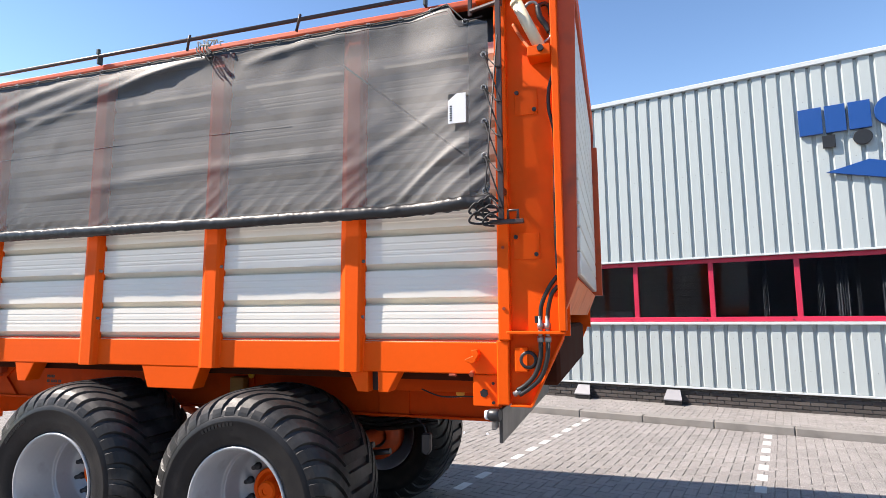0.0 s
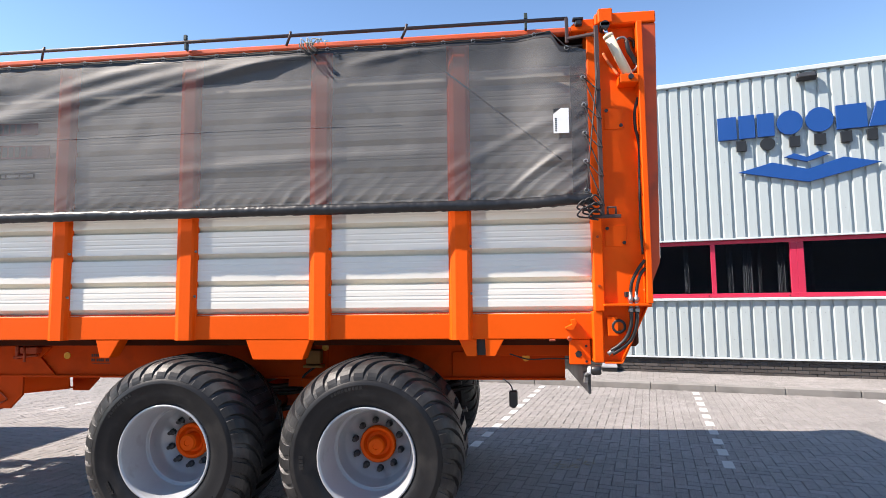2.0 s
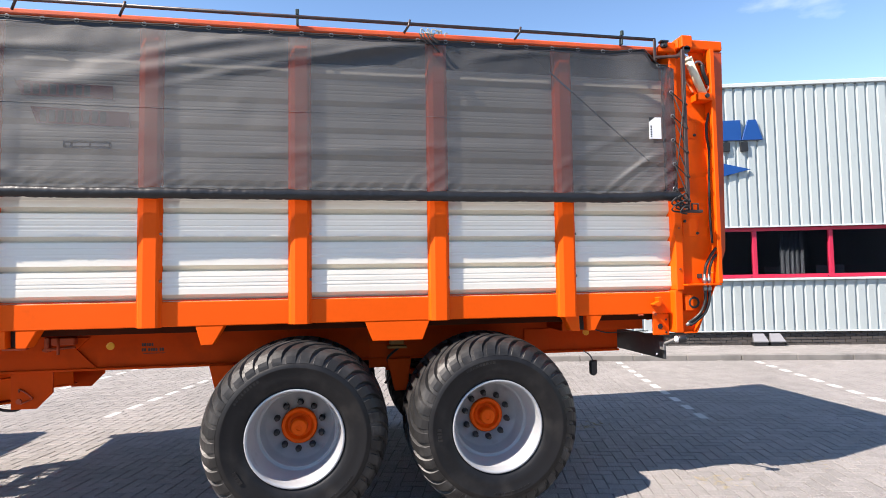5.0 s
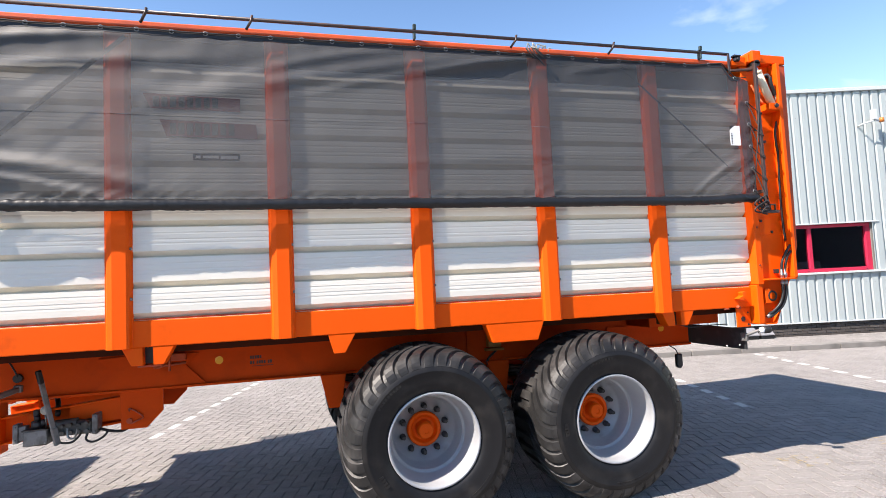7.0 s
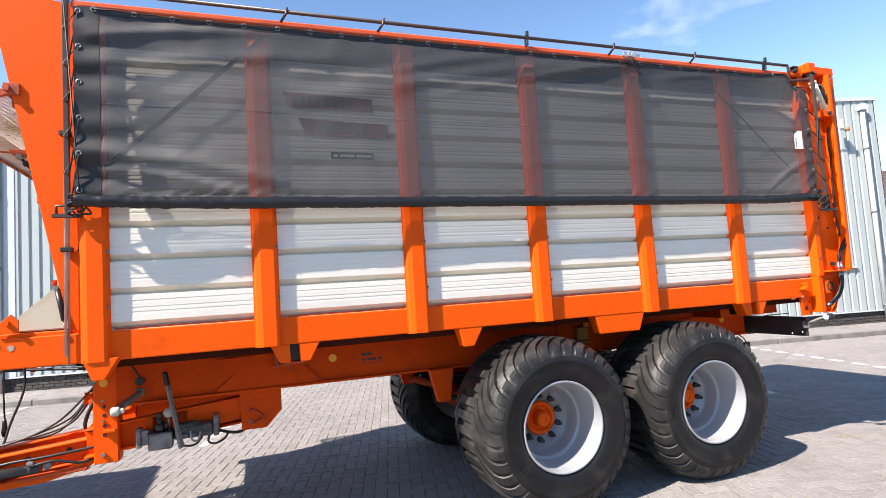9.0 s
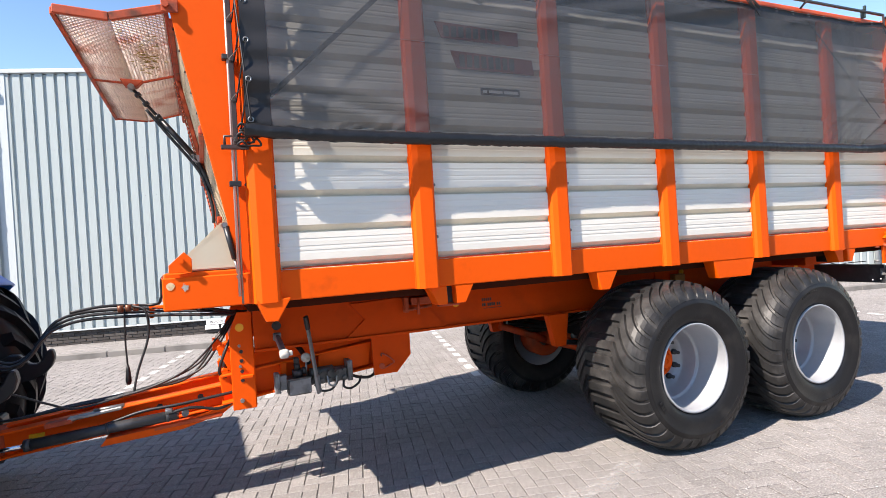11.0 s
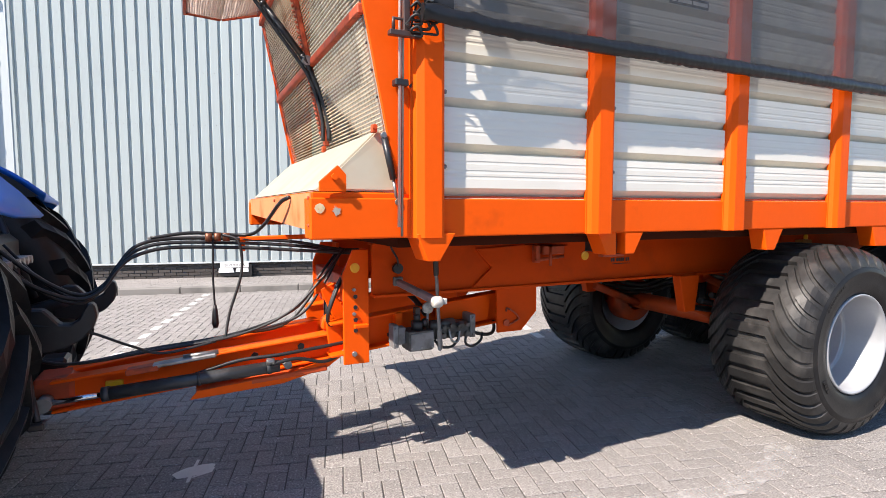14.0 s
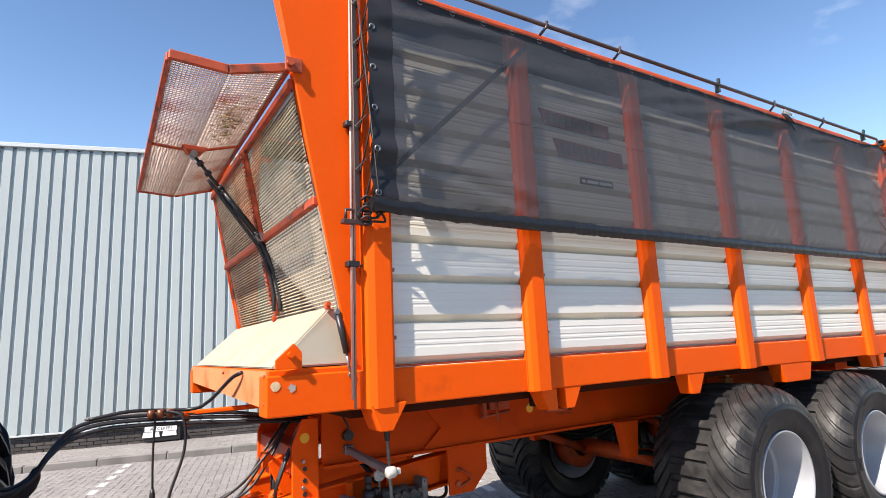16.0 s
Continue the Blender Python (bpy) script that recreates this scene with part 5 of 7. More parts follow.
gauge = part("pressure_gauge", b, TAG_GREY, trailer, "small round pressure gauge")
b = BM()
tube(b, [(-6.085, 3.612, 0.88), (-6.085, 3.62, 0.78)], 0.007, 6)
part("gauge_pipe", b, STEEL, gauge)
b = BM()
tube(b, [(-6.261, 3.615, 1.143), (-6.261, 3.645, 1.143)], 0.029, 18)
part("rubber_stop", b, BLACK, trailer)
hose([(-6.261, 3.62, 1.15), (-6.272, 3.605, 1.20), (-6.31, 3.60, 1.27), (-6.33, 3.5, 1.33)], 0.006)
hose([(-6.03, 3.64, 0.712), (-6.00, 3.62, 0.672), (-5.93, 3.62, 0.665), (-5.885, 3.63, 0.70), (-5.878, 3.63, 0.725)], 0.008)
hose([(-5.83, 3.63, 0.72), (-5.835, 3.62, 0.675), (-5.79, 3.62, 0.655), (-5.73, 3.63, 0.68), (-5.70, 3.66, 0.72)], 0.008)
hose([(-5.765, 3.68, 0.73), (-5.70, 3.69, 0.705), (-5.63, 3.70, 0.695), (-5.585, 3.72, 0.715), (-5.575, 3.74, 0.77)], 0.011)
hose([(-5.95, 3.61, 0.77), (-5.94, 3.595, 0.71), (-5.90, 3.595, 0.70), (-5.885, 3.60, 0.76)], 0.007, STEEL)
b = BM()
tube(b, smooth_path([(-5.555, 3.62, 0.845), (-5.55, 3.615, 0.865), (-5.50, 3.615, 0.835), (-5.465, 3.615, 0.80), (-5.47, 3.62, 0.785)]), 0.006, 6)
tube(b, [(-5.555, 3.624, 0.775), (-5.555, 3.615, 0.775)], 0.020, 12)
tube(b, [(-5.545, 3.618, 0.755), (-5.475, 3.618, 0.785)], 0.006, 6)
part("pull_handle", b, RUST, trailer)
b = BM()
box(b, -5.32, -5.16, 3.565, 3.626, 1.19, 1.245, 0.006)
box(b, -5.37, -5.34, 3.57, 3.626, 1.14, 1.25, 0.005)
tube(b, [(-5.38, 3.58, 1.155), (-5.16, 3.58, 1.175)], 0.012, 6)
tube(b, [(-5.27, 3.565, 1.12), (-5.27, 3.565, 1.24)], 0.010, 6)
part("lock_bar", b, RUST, trailer)
hose([(-6.2, 3.95, 1.0), (-6.1, 3.85, 0.95), (-6.05, 3.72, 0.85)], 0.018)
hose([(-6.4, 3.9, 0.78), (-6.3, 3.85, 0.74), (-6.2, 3.72, 0.73)], 0.018)

# hose gantry between tractor and trailer
b = BM()
slant_bar((-6.45, 4.05, 1.315), (-7.03, 4.15, 1.300), 0.035, 0.026, b)
box(b, -7.045, -7.015, 4.13, 4.17, 1.23, 1.325, 0.004)
part("hose_arm", b, ORANGE, trailer, "orange hose carrier arm")
b = BM()
slant_bar((-7.03, 4.17, 1.322), (-7.52, 4.22, 1.312), 0.025, 0.016, b)
part("hose_bar", b, GREY_CAST, trailer)
b = BM()
for k in range(3):
    tube(b, [(-7.12 - 0.046 * k, 4.10, 1.292), (-7.12 - 0.046 * k, 4.10, 1.338)], 0.019, 10)
part("hose_clamp", b, BRONZE, trailer, "rust-brown hose coupling")
rng = random.Random(4)
for k in range(6):
    o = Vector((0, (k - 2.5) * 0.018, 0.009 * (k % 3)))
    up = 1.252 + 0.015 * (k % 3)
    hose([Vector((-8.16, 4.05, 1.24)) + o * 3, Vector((-7.98, 4.05, 1.09 - 0.04 * (k % 2))) + o * 2, Vector((-7.83, 4.06, 1.02 - 0.03 * (k % 2))) + o, Vector((-7.725, 4.08, 1.06)) + o, Vector((-7.655, 4.10, 1.16)) + o, Vector((-7.57, 4.13, up - 0.025)) + o, Vector((-7.4, 4.16, up + 0.01)) + o,
          Vector((-7.05, 4.15, up)) + o, Vector((-6.75, 4.1, up - 0.02)) + o, Vector((-6.5, 4.02, 1.215)) + o, Vector((-6.35, 3.95, 1.21)) + o], 0.0075 if k % 2 else 0.010)
hose([(-7.50, 4.1, 1.318), (-7.3, 4.1, 1.342), (-7.02, 4.10, 1.325), (-6.95, 3.9, 1.375), (-6.915, 3.5, 1.50), (-6.885, 3.40, 1.53)], 0.010)
hose([(-7.14, 4.08, 1.33), (-7.06, 4.04, 1.29), (-7.05, 4.02, 1.12), (-7.12, 3.99, 0.90), (-7.15, 3.95, 0.76)], 0.008)
hose([(-7.19, 4.1, 1.30), (-7.195, 4.1, 1.1), (-7.19, 4.1, 0.92)], 0.006)
b = BM()
tube(b, [(-7.19, 4.1, 0.93), (-7.19, 4.1, 0.90), (-7.19, 4.1, 0.825), (-7.19, 4.1, 0.80)], [0.008, 0.014, 0.020, 0.013], 10)
part("cable_plug", b, BLACK, trailer)
for k in range(4):
    hose([(-6.48, 3.95 + 0.03 * k, 1.24), (-6.62, 3.90 + 0.03 * k, 1.08 - 0.03 * (k * 2 % 3)), (-6.82 + 0.05 * (k % 2), 3.9 + 0.03 * k, 0.89 - 0.035 * (k % 3)), (-7.1, 3.93 + 0.02 * k, 0.78), (-7.5, 3.98 + 0.02 * k, 0.73), (-7.9, 4.0, 0.70), (-8.15, 4.05, 0.8)], 0.008)
for k in range(2):
    hose([(-6.46, 3.85, 1.2), (-6.58, 3.8 - 0.03 * k, 1.0), (-6.62, 3.78, 0.84), (-6.52 + 0.05 * k, 3.85, 0.8)], 0.010)
hose([(-6.45, 3.80, 0.725), (-6.56, 3.79, 0.712), (-6.88, 3.79, 0.685), (-7.10, 3.82, 0.668), (-7.35, 3.86, 0.60)], 0.010)
hose([(-6.93, 3.76, 0.645), (-6.80, 3.76, 0.66), (-6.66, 3.77, 0.625), (-6.57, 3.79, 0.64), (-6.49, 3.80, 0.70)], 0.010)
b = BM()
tube(b, [(-6.955, 3.775, 0.655), (-6.915, 3.765, 0.66)], 0.016, 8)
tube(b, [(-6.945, 3.78, 0.632), (-6.945, 3.765, 0.672)], 0.014, 8)
part("cylinder_port", b, STEEL, cyl)
hose([(-8.05, 3.8, 0.95), (-7.8, 3.82, 0.90), (-7.6, 3.84, 0.80), (-7.45, 3.86, 0.74), (-7.2, 3.88, 0.77)], 0.007)

# ---- front: side plates, hood, grid and flap ----
FRONT_K = 0.205                                    # the front wall leans forward


def front_x(z):
    return -6.535 - FRONT_K * (z - 1.80)


for s in (1, -1):
    b = BM()
    zt = 3.52 if s > 0 else 3.18
    prism(b, [(-6.42, 1.535), (front_x(1.72) + 0.02, 1.535), (front_x(zt), zt), (-6.42, zt - 0.05)], "y", 2.965, 2.985, 0.003)
    prism(b, [(front_x(1.72) + 0.02, 1.72), (front_x(zt), zt), (front_x(zt) + 0.03, zt), (front_x(1.72) + 0.05, 1.72)], "y", 2.985, 3.05, 0.002)
    part("front_side_plate", flip(b, s), ORANGE, trailer, "bright orange leaning front side plate")
# front beam below the hood
b = BM()
prism(b, [(-6.87, 1.545), (-6.87, 1.385), (-6.40, 1.375), (-6.40, 1.545)], "y", 2.968, FAR - 2.968, 0.006)
for v in b.verts:
    if v.co.y > 5 and v.co.z < 1.45 and v.co.x < -6.8:
        v.co.z += 0.045
beam = part("front_beam", b, ORANGE, trailer)
b = prism(BM(), [(2.975, 1.541), (2.975, 1.389), (FAR - 2.975, 1.433), (FAR - 2.975, 1.541)], "x", -6.876, -6.8705)
part("front_plate", b, FADED, beam, "faded salmon-orange front plate")
STICKER = mat("torn_pale_sticker", (0.62, 0.46, 0.27), 0.7, vary=0.35, scale=30, dirt=(0.70, 0.18, 0.04), dirt_at=(0.5, 0.6), dirt_scale=40)
STICKER_GREY = mat("torn_grey_sticker", (0.34, 0.31, 0.27), 0.7, vary=0.35, scale=30, dirt=(0.66, 0.14, 0.03), dirt_at=(0.5, 0.6), dirt_scale=45)
for cx, cz, rad, rag, material, label in ((-6.842, 1.478, 0.020, 0.10, STICKER, "torn pale round sticker"), (-6.772, 1.468, 0.018, 0.42, STICKER_GREY, "ragged grey sticker remains")):
    rng = random.Random(int(rad * 1000))
    b = prism(BM(), [(cx + rad * (1 + rag * rng.uniform(-1, 0.9)) * math.cos(q), cz + rad * (1 + rag * rng.uniform(-1, 0.9)) * math.sin(q)) for q in (2 * math.pi * k / 22 for k in range(22))], "y", 2.950, 2.9545)
    part("worn_sticker", b, material, beam, label)
b = BM()
for y, z in ((2.985, 1.52), (2.985, 1.41), (3.9, 1.52)):
    bolt(b, (-6.876, y, z), 0.008, 0.008, (-1, 0, 0))
part("beam_bolt", b, RUST, beam)
# cream hood: sloping top, cut ends
b = BM()
sec = [(-6.85, 1.55), (-6.50, 1.55), (-6.52, 1.80), (-6.57, 1.815)]
prism(b, sec, "y", 2.995, FAR - 2.995)
for v in b.verts:
    if v.co.z > 1.7:
        v.co.y += 0.05 if v.co.y < 4 else -0.05
bmesh.ops.bevel(b, geom=list(b.edges), offset=0.008, segments=2, affect="EDGES")
hood = part("hood", b, CREAM_DIRTY, trailer, "cream sheet-metal hood over the front roller")
b = BM()
prism(b, [(-6.845, 1.546), (-6.735, 1.546), (-6.735, 1.615), (-6.77, 1.652), (-6.845, 1.585)], "y", 2.938, 2.953, 0.002)
bolt(b, (-6.785, 2.938, 1.605), 0.014, 0.02)
part("hood_bracket", b, ORANGE, trailer)
b = BM()
tube(b, [(-6.56, 2.975, 1.775), (-6.525, 2.96, 1.60)], 0.015, 10)
spring = part("gas_spring", b, BLACK, trailer, "black gas spring beside the hood")
b = BM()
tube(b, [(-6.525, 2.96, 1.60), (-6.512, 2.96, 1.51)], 0.007, 8)
bolt(b, (-6.51, 2.965, 1.505), 0.014, 0.02)
bolt(b, (-6.565, 2.98, 1.785), 0.013, 0.02)
part("spring_rod", b, STEEL, spring)
b = BM()
for y in (3.02, 3.95):
    box(b, -6.60, -6.575, y, y + 0.02, 1.80, 1.835, 0.004)
    bolt(b, (-6.588, y, 1.825), 0.011, 0.012)
part("hood_catch", b, ORANGE_OLD, trailer)
# grid of the front wall
def grid(bm, corners, na, nb, r, cross=0.8):
    """Crossed wires over a four-sided field: corners in order a0b0, a1b0, a1b1, a0b1."""
    A, B_, C_, D_ = (Vector(c) for c in corners)
    for i in range(na + 1):
        q = i / na
        tube(bm, [A.lerp(B_, q), D_.lerp(C_, q)], r, 4)
    for i in range(nb + 1):
        q = i / nb
        tube(bm, [A.lerp(D_, q), B_.lerp(C_, q)], r * cross, 4)


ZT, ZB = 2.84, 1.80
b = BM()
grid(b, [(front_x(ZB), 3.04, ZB), (front_x(ZB), FAR - 3.04, ZB), (front_x(ZT), FAR - 3.04, ZT), (front_x(ZT), 3.04, ZT)], 46, 60, 0.0016, 3.1)
front_grid = part("front_grid", b, WIRE, trailer, "dusty wire grid of the front wall")
tagged(front_grid, kind="stuff")
b = BM()
for z in (2.30, 2.86):
    slant_bar((front_x(z) - 0.012, 3.0, z), (front_x(z) - 0.012, FAR - 3.0, z), 0.03, 0.045 if z > 2 else 0.02, b)
part("grid_crossbar", b, RUST, front_grid, "red-brown cross bars")
b = BM()
for y in (3.99,):
    slant_bar((front_x(1.84) - 0.02, y, 1.84), (front_x(2.86) - 0.02, y, 2.86), 0.03, 0.03, b)
slant_bar((front_x(1.84) - 0.004, FAR - 3.045, 1.84), (front_x(2.86) - 0.004, FAR - 3.045, 2.86), 0.03, 0.010, b)
part("grid_upright", b, RUST, front_grid)
b = BM()
for k in range(34):
    z = 1.9 + k * 0.028
    tube(b, [(front_x(z) - 0.045, 3.972, z), (front_x(z) - 0.045, 4.01, z + 0.02)], 0.007, 4)
part("chain", b, RUST, front_grid)
b = BM()
for k in range(9):
    for y in (3.02, FAR - 3.02):
        bolt(b, (front_x(1.95 + 0.11 * k) - 0.006, y, 1.95 + 0.11 * k), 0.006, 0.008, (-1, 0, 0))
part("grid_bolt", b, BLACK, front_grid)
# raised flap, bent along the middle
hx, hz = -6.785, 2.915
FL = [Vector((hx, 0, hz)), Vector((-7.045, 0, 2.843)), Vector((-7.285, 0, 2.858))]
Y0, Y1 = 2.985, 5.16
b = BM()
for p, q in zip(FL, FL[1:]):
    grid(b, [p + Vector((0, Y0, 0)), p + Vector((0, Y1, 0)), q + Vector((0, Y1, 0)), q + Vector((0, Y0, 0))], 104, 15, 0.0040, 0.75)
flap = part("grid_flap", b, WIRE_RED, trailer, "raised red-edged wire flap")
b = BM()
for y in (Y0, 4.07, Y1):
    for p, q in zip(FL, FL[1:]):
        slant_bar(p + Vector((0, y, 0.01)), q + Vector((0, y, 0.01)), 0.020, 0.045, b)
part("flap_rib", b, RUST, flap)
b = BM()
slant_bar(FL[2] + Vector((0, Y0, 0)), FL[2] + Vector((0, Y1, 0)), 0.02, 0.04, b)
slant_bar(FL[0] + Vector((0, Y0, 0)), FL[0] + Vector((0, Y1, 0)), 0.02, 0.035, b)
part("flap_edge", b, RUST, flap)
b = BM()
box(b, hx - 0.02, hx + 0.06, 2.95, 2.966, hz - 0.02, hz + 0.05, 0.003)
bolt(b, (hx, 2.95, hz + 0.015), 0.018, 0.02)
part("flap_hinge", b, RUST, trailer)
b = BM()
box(b, hx - 0.015, hx + 0.005, 3.0, Y1 - 0.05, hz - 0.005, hz + 0.03)
part("light_strip", b, TAG_WHITE, flap)
# straw left lying on the flap
b = BM()
rng = random.Random(31)
for k in range(260):
    y = rng.gauss(3.62, 0.16)
    q = rng.gauss(0.55, 0.16)
    p = FL[0].lerp(FL[1], min(1.0, q)) if q < 1 else FL[1].copy()
    p += Vector((0, y, 0.006 + 0.02 * rng.random()))
    d = Vector((rng.uniform(-1, 1), rng.uniform(-1, 1), rng.uniform(-0.1, 0.2))).normalized() * rng.uniform(0.02, 0.07)
    tube(b, [p, p + d], 0.003, 4)
tagged(part("straw_tuft", b, STRAW, None, "dry straw clump lying on the raised wire flap"), category="straw", kind="stuff")
# strut that holds the flap, with its hose
s0, s1 = Vector((-7.055, 4.0, 2.79)), Vector((-6.68, 3.955, 2.305))
b = BM()
tube(b, [s0, s0.lerp(s1, 0.42)], 0.010, 8)
tube(b, [s0.lerp(s1, 0.38), s1], 0.019, 10)
for q in (0.10, 0.22, 0.40, 0.95):
    tube(b, [s0.lerp(s1, q - 0.02), s0.lerp(s1, q + 0.02)], 0.021, 8)
strut = part("flap_strut", b, BLACK, trailer, "black hydraulic strut under the flap")
b = BM()
tube(b, [s0 + Vector((0, -0.03, 0)), s0 + Vector((0, 0.03, 0))], 0.022, 8)
tube(b, [s1 + Vector((0, -0.03, 0)), s1 + Vector((0, 0.03, 0))], 0.028, 8)
part("strut_eye", b, STEEL, strut)
b = BM()
prism(b, [(-7.12, 2.845), (-6.98, 2.84), (-7.02, 2.795), (-7.09, 2.795)], "y", 3.98, 4.04, 0.003)
part("strut_bracket", b, RUST, flap)
hose([s1 + Vector((-0.02, -0.02, 0.02)), (-6.64, 3.94, 2.2), (-6.575, 3.91, 2.0), (-6.57, 3.9, 1.86)], 0.014)
hose([s0.lerp(s1, 0.3) + Vector((-0.03, 0, 0)), s0.lerp(s1, 0.7) + Vector((-0.04, 0, 0)), (-6.67, 3.95, 2.22), (-6.605, 3.93, 2.0), (-6.60, 3.92, 1.86)], 0.011)

# ---- cover, pipes and lacing ----
EY_TOP = [-6.33 + 0.207 * k for k in range(28)]
CX0, CX1, CZ0 = -6.435, -0.615, 2.275


def top_z(x):
    """Upper hem of the cover: hangs between its eyelets."""
    q = ((x - EY_TOP[0]) / 0.207) % 1.0
    z = 3.412 - 0.005 * math.sin(math.pi * q) + 0.006 * noise.noise(Vector((x * 1.3, 0, 3)))
    # the rear corner is laced lower
    drop = min(1.0, max(0.0, (x + 0.86) / 0.09))
    return z - 0.125 * drop * drop * (3 - 2 * drop) - 0.03 * max(0.0, (x + 0.70) / 0.085)


FOLDS = [(-4.95, 2.98, -2.75, 3.38, 0.060, 0.020), (-4.7, 3.12, -3.4, 3.40, 0.045, 0.014), (-6.40, 3.22, -5.25, 3.38, 0.035, 0.014), (-6.40, 3.05, -4.95, 3.22, 0.040, 0.010), (-4.2, 3.02, -2.6, 3.36, 0.030, 0.010),
         (-6.40, 2.56, -5.3, 2.38, 0.050, 0.026), (-6.40, 2.44, -5.6, 2.33, 0.030, 0.016), (-3.3, 3.22, -2.2, 3.41, 0.035, 0.018), (-2.1, 3.30, -1.0, 3.40, 0.030, 0.016),
         (-1.5, 2.50, -0.64, 2.86, 0.035, 0.008), (-1.1, 2.36, -0.64, 2.62, 0.025, 0.016), (-3.8, 2.52, -1.6, 2.62, 0.040, 0.008)]


def cover_y(x, z):
    """Depth of the cloth: sags between posts, with creases from its fixings."""
    v = (z - CZ0) / 1.15
    y = 2.874 + 0.006 * v
    nearest = min(abs(x - p) for p in POSTS + [-0.6])
    free = min(1.0, max(0.0, (nearest - 0.08) / 0.2))
    limit = 2.903 - 0.022 * max(0.0, v - 0.55) / 0.45 + 0.022 * free * math.sin(math.pi * min(1, max(0, v / 0.93)))
    calm = min(1.0, max(0.0, (3.435 - z) / 0.12))
    # long folds, each along a slanting line
    for xa, za, xb, zb, wd, am in FOLDS:
        q = (x - xa) / (xb - xa)
        if -0.15 < q < 1.15:
            d = (z - (za + (zb - za) * q) - 0.03 * math.sin(q * 3.1)) / wd
            y -= calm * am * math.exp(-d * d) * math.sin(math.pi * min(1, max(0, (q + 0.15) / 1.3))) ** 0.7
    f = noise.noise(Vector((x * 0.8 + 0.3 * z, (z - 0.12 * x) * 5.5, 1.7)))
    y -= 0.011 * calm * f * (0.3 + 0.7 * v)
    # scallops under the eyelets
    q = ((x - EY_TOP[0]) / 0.207) % 1.0
    y -= 0.002 * math.exp(-((3.42 - z) / 0.07) ** 2) * math.cos(2 * math.pi * q)
    # slanting creases above the lower hem, strongest at the rear corner
    dx, dz = CX1 - x, z - CZ0
    c = dz * 0.82 - x * 0.57 + 0.05 * noise.noise(Vector((x * 1.6, z * 2.5, 5)))
    rear = math.exp(-dx / 0.9)
    am = (0.60 + 0.40 * rear) * math.exp(-dz / (0.11 + 0.20 * rear)) * (0.30 + 1.3 * max(0, noise.noise(Vector((x * 1.7, z * 0.5, 8)))))
    wv = math.sin(c * 2 * math.pi / 0.074 + 2.2 * noise.noise(Vector((x * 4.1, z * 6, 6))))
    y -= 0.019 * am * (max(0, wv) ** 1.6 - 0.3)
    # front lower corner
    ex = x - CX0
    y -= 0.016 * math.exp(-ex / 0.5) * math.exp(-dz / 0.3) * math.sin((dz + 0.3 * ex) * 26)
    y += 0.004 * noise.noise(Vector((x * 6, z * 6, 4)))
    # the lacing pulls ripples in from both upright edges
    q = (z - 2.36) / 0.187 + 0.25 * noise.noise(Vector((x * 3, z, 9)))
    y -= 0.007 * calm * (math.exp(-ex / 0.22) * math.cos(2 * math.pi * (q + 0.9 * ex)) + 0.5 * math.exp(-dx / 0.16) * math.cos(2 * math.pi * q))
    y -= 0.004 * calm * math.exp(-ex / 0.7) * noise.noise(Vector((x * 2.2, z * 13 - x * 4, 3)))
    # both ends are drawn out past the posts to their poles
    y = min(y, limit)
    if z > 3.36 and x < -0.8:
        y += (min(2.897, limit) - y) * min(1.0, (z - 3.36) / 0.04)
    return y - 0.078 * end_pull(dx, 0.42) - 0.025 * end_pull(ex, 0.30)


def end_pull(d, reach):
    q = min(1.0, max(0.0, 1 - (d - 0.12) / reach))
    return q * q * (3 - 2 * q)


def cover_sheet(x0, x1, nx, v0, v1, nz, lift=0.0):
    b = BM()
    cols = []
    for i in range(nx + 1):
        x = x0 + (x1 - x0) * i / nx
        zt = top_z(x)
        cols.append([b.verts.new((x, cover_y(x, CZ0 + (zt - CZ0) * (v0 + (v1 - v0) * j / nz)) - lift, CZ0 + (zt - CZ0) * (v0 + (v1 - v0) * j / nz))) for j in range(nz + 1)])
    for p, q in zip(cols, cols[1:]):
        for j in range(nz):
            b.faces.new((p[j], q[j], q[j + 1], p[j + 1])).smooth = True
    return b


cover = part("mesh_cover", cover_sheet(CX0, CX1, 420, -0.025, 1, 74), COVER, trailer, "black see-through mesh side cover")
part("cover_border", cover_sheet(CX0, CX0 + 0.13, 14, 0, 1, 60, 0.002), BORDER, cover, "black doubled border")
part("cover_border", cover_sheet(CX1 - 0.11, CX1, 14, 0, 1, 60, 0.002), COVER, cover, "black doubled border")
part("cover_border", cover_sheet(CX0 + 0.13, CX1 - 0.11, 320, 0.965, 1, 3, 0.002), BORDER, cover, "black doubled border")
# thin grey line painted in as the highlight along a crease
pts = [(x, cover_y(x, z) - 0.001, z) for x, z in ((CX0 + 0.02 + 0.05 * k, 2.834 + 0.006 * math.sin(0.11 * k) - 0.012 * max(0.0, (k - 60) / 55)) for k in range(92))]
part("cover_seam", tube(BM(), pts, 0.0010, 5), mat("grey_crease_highlight", (0.13, 0.13, 0.13), 0.5), cover, "thin grey line drawn as a crease highlight on the cover")
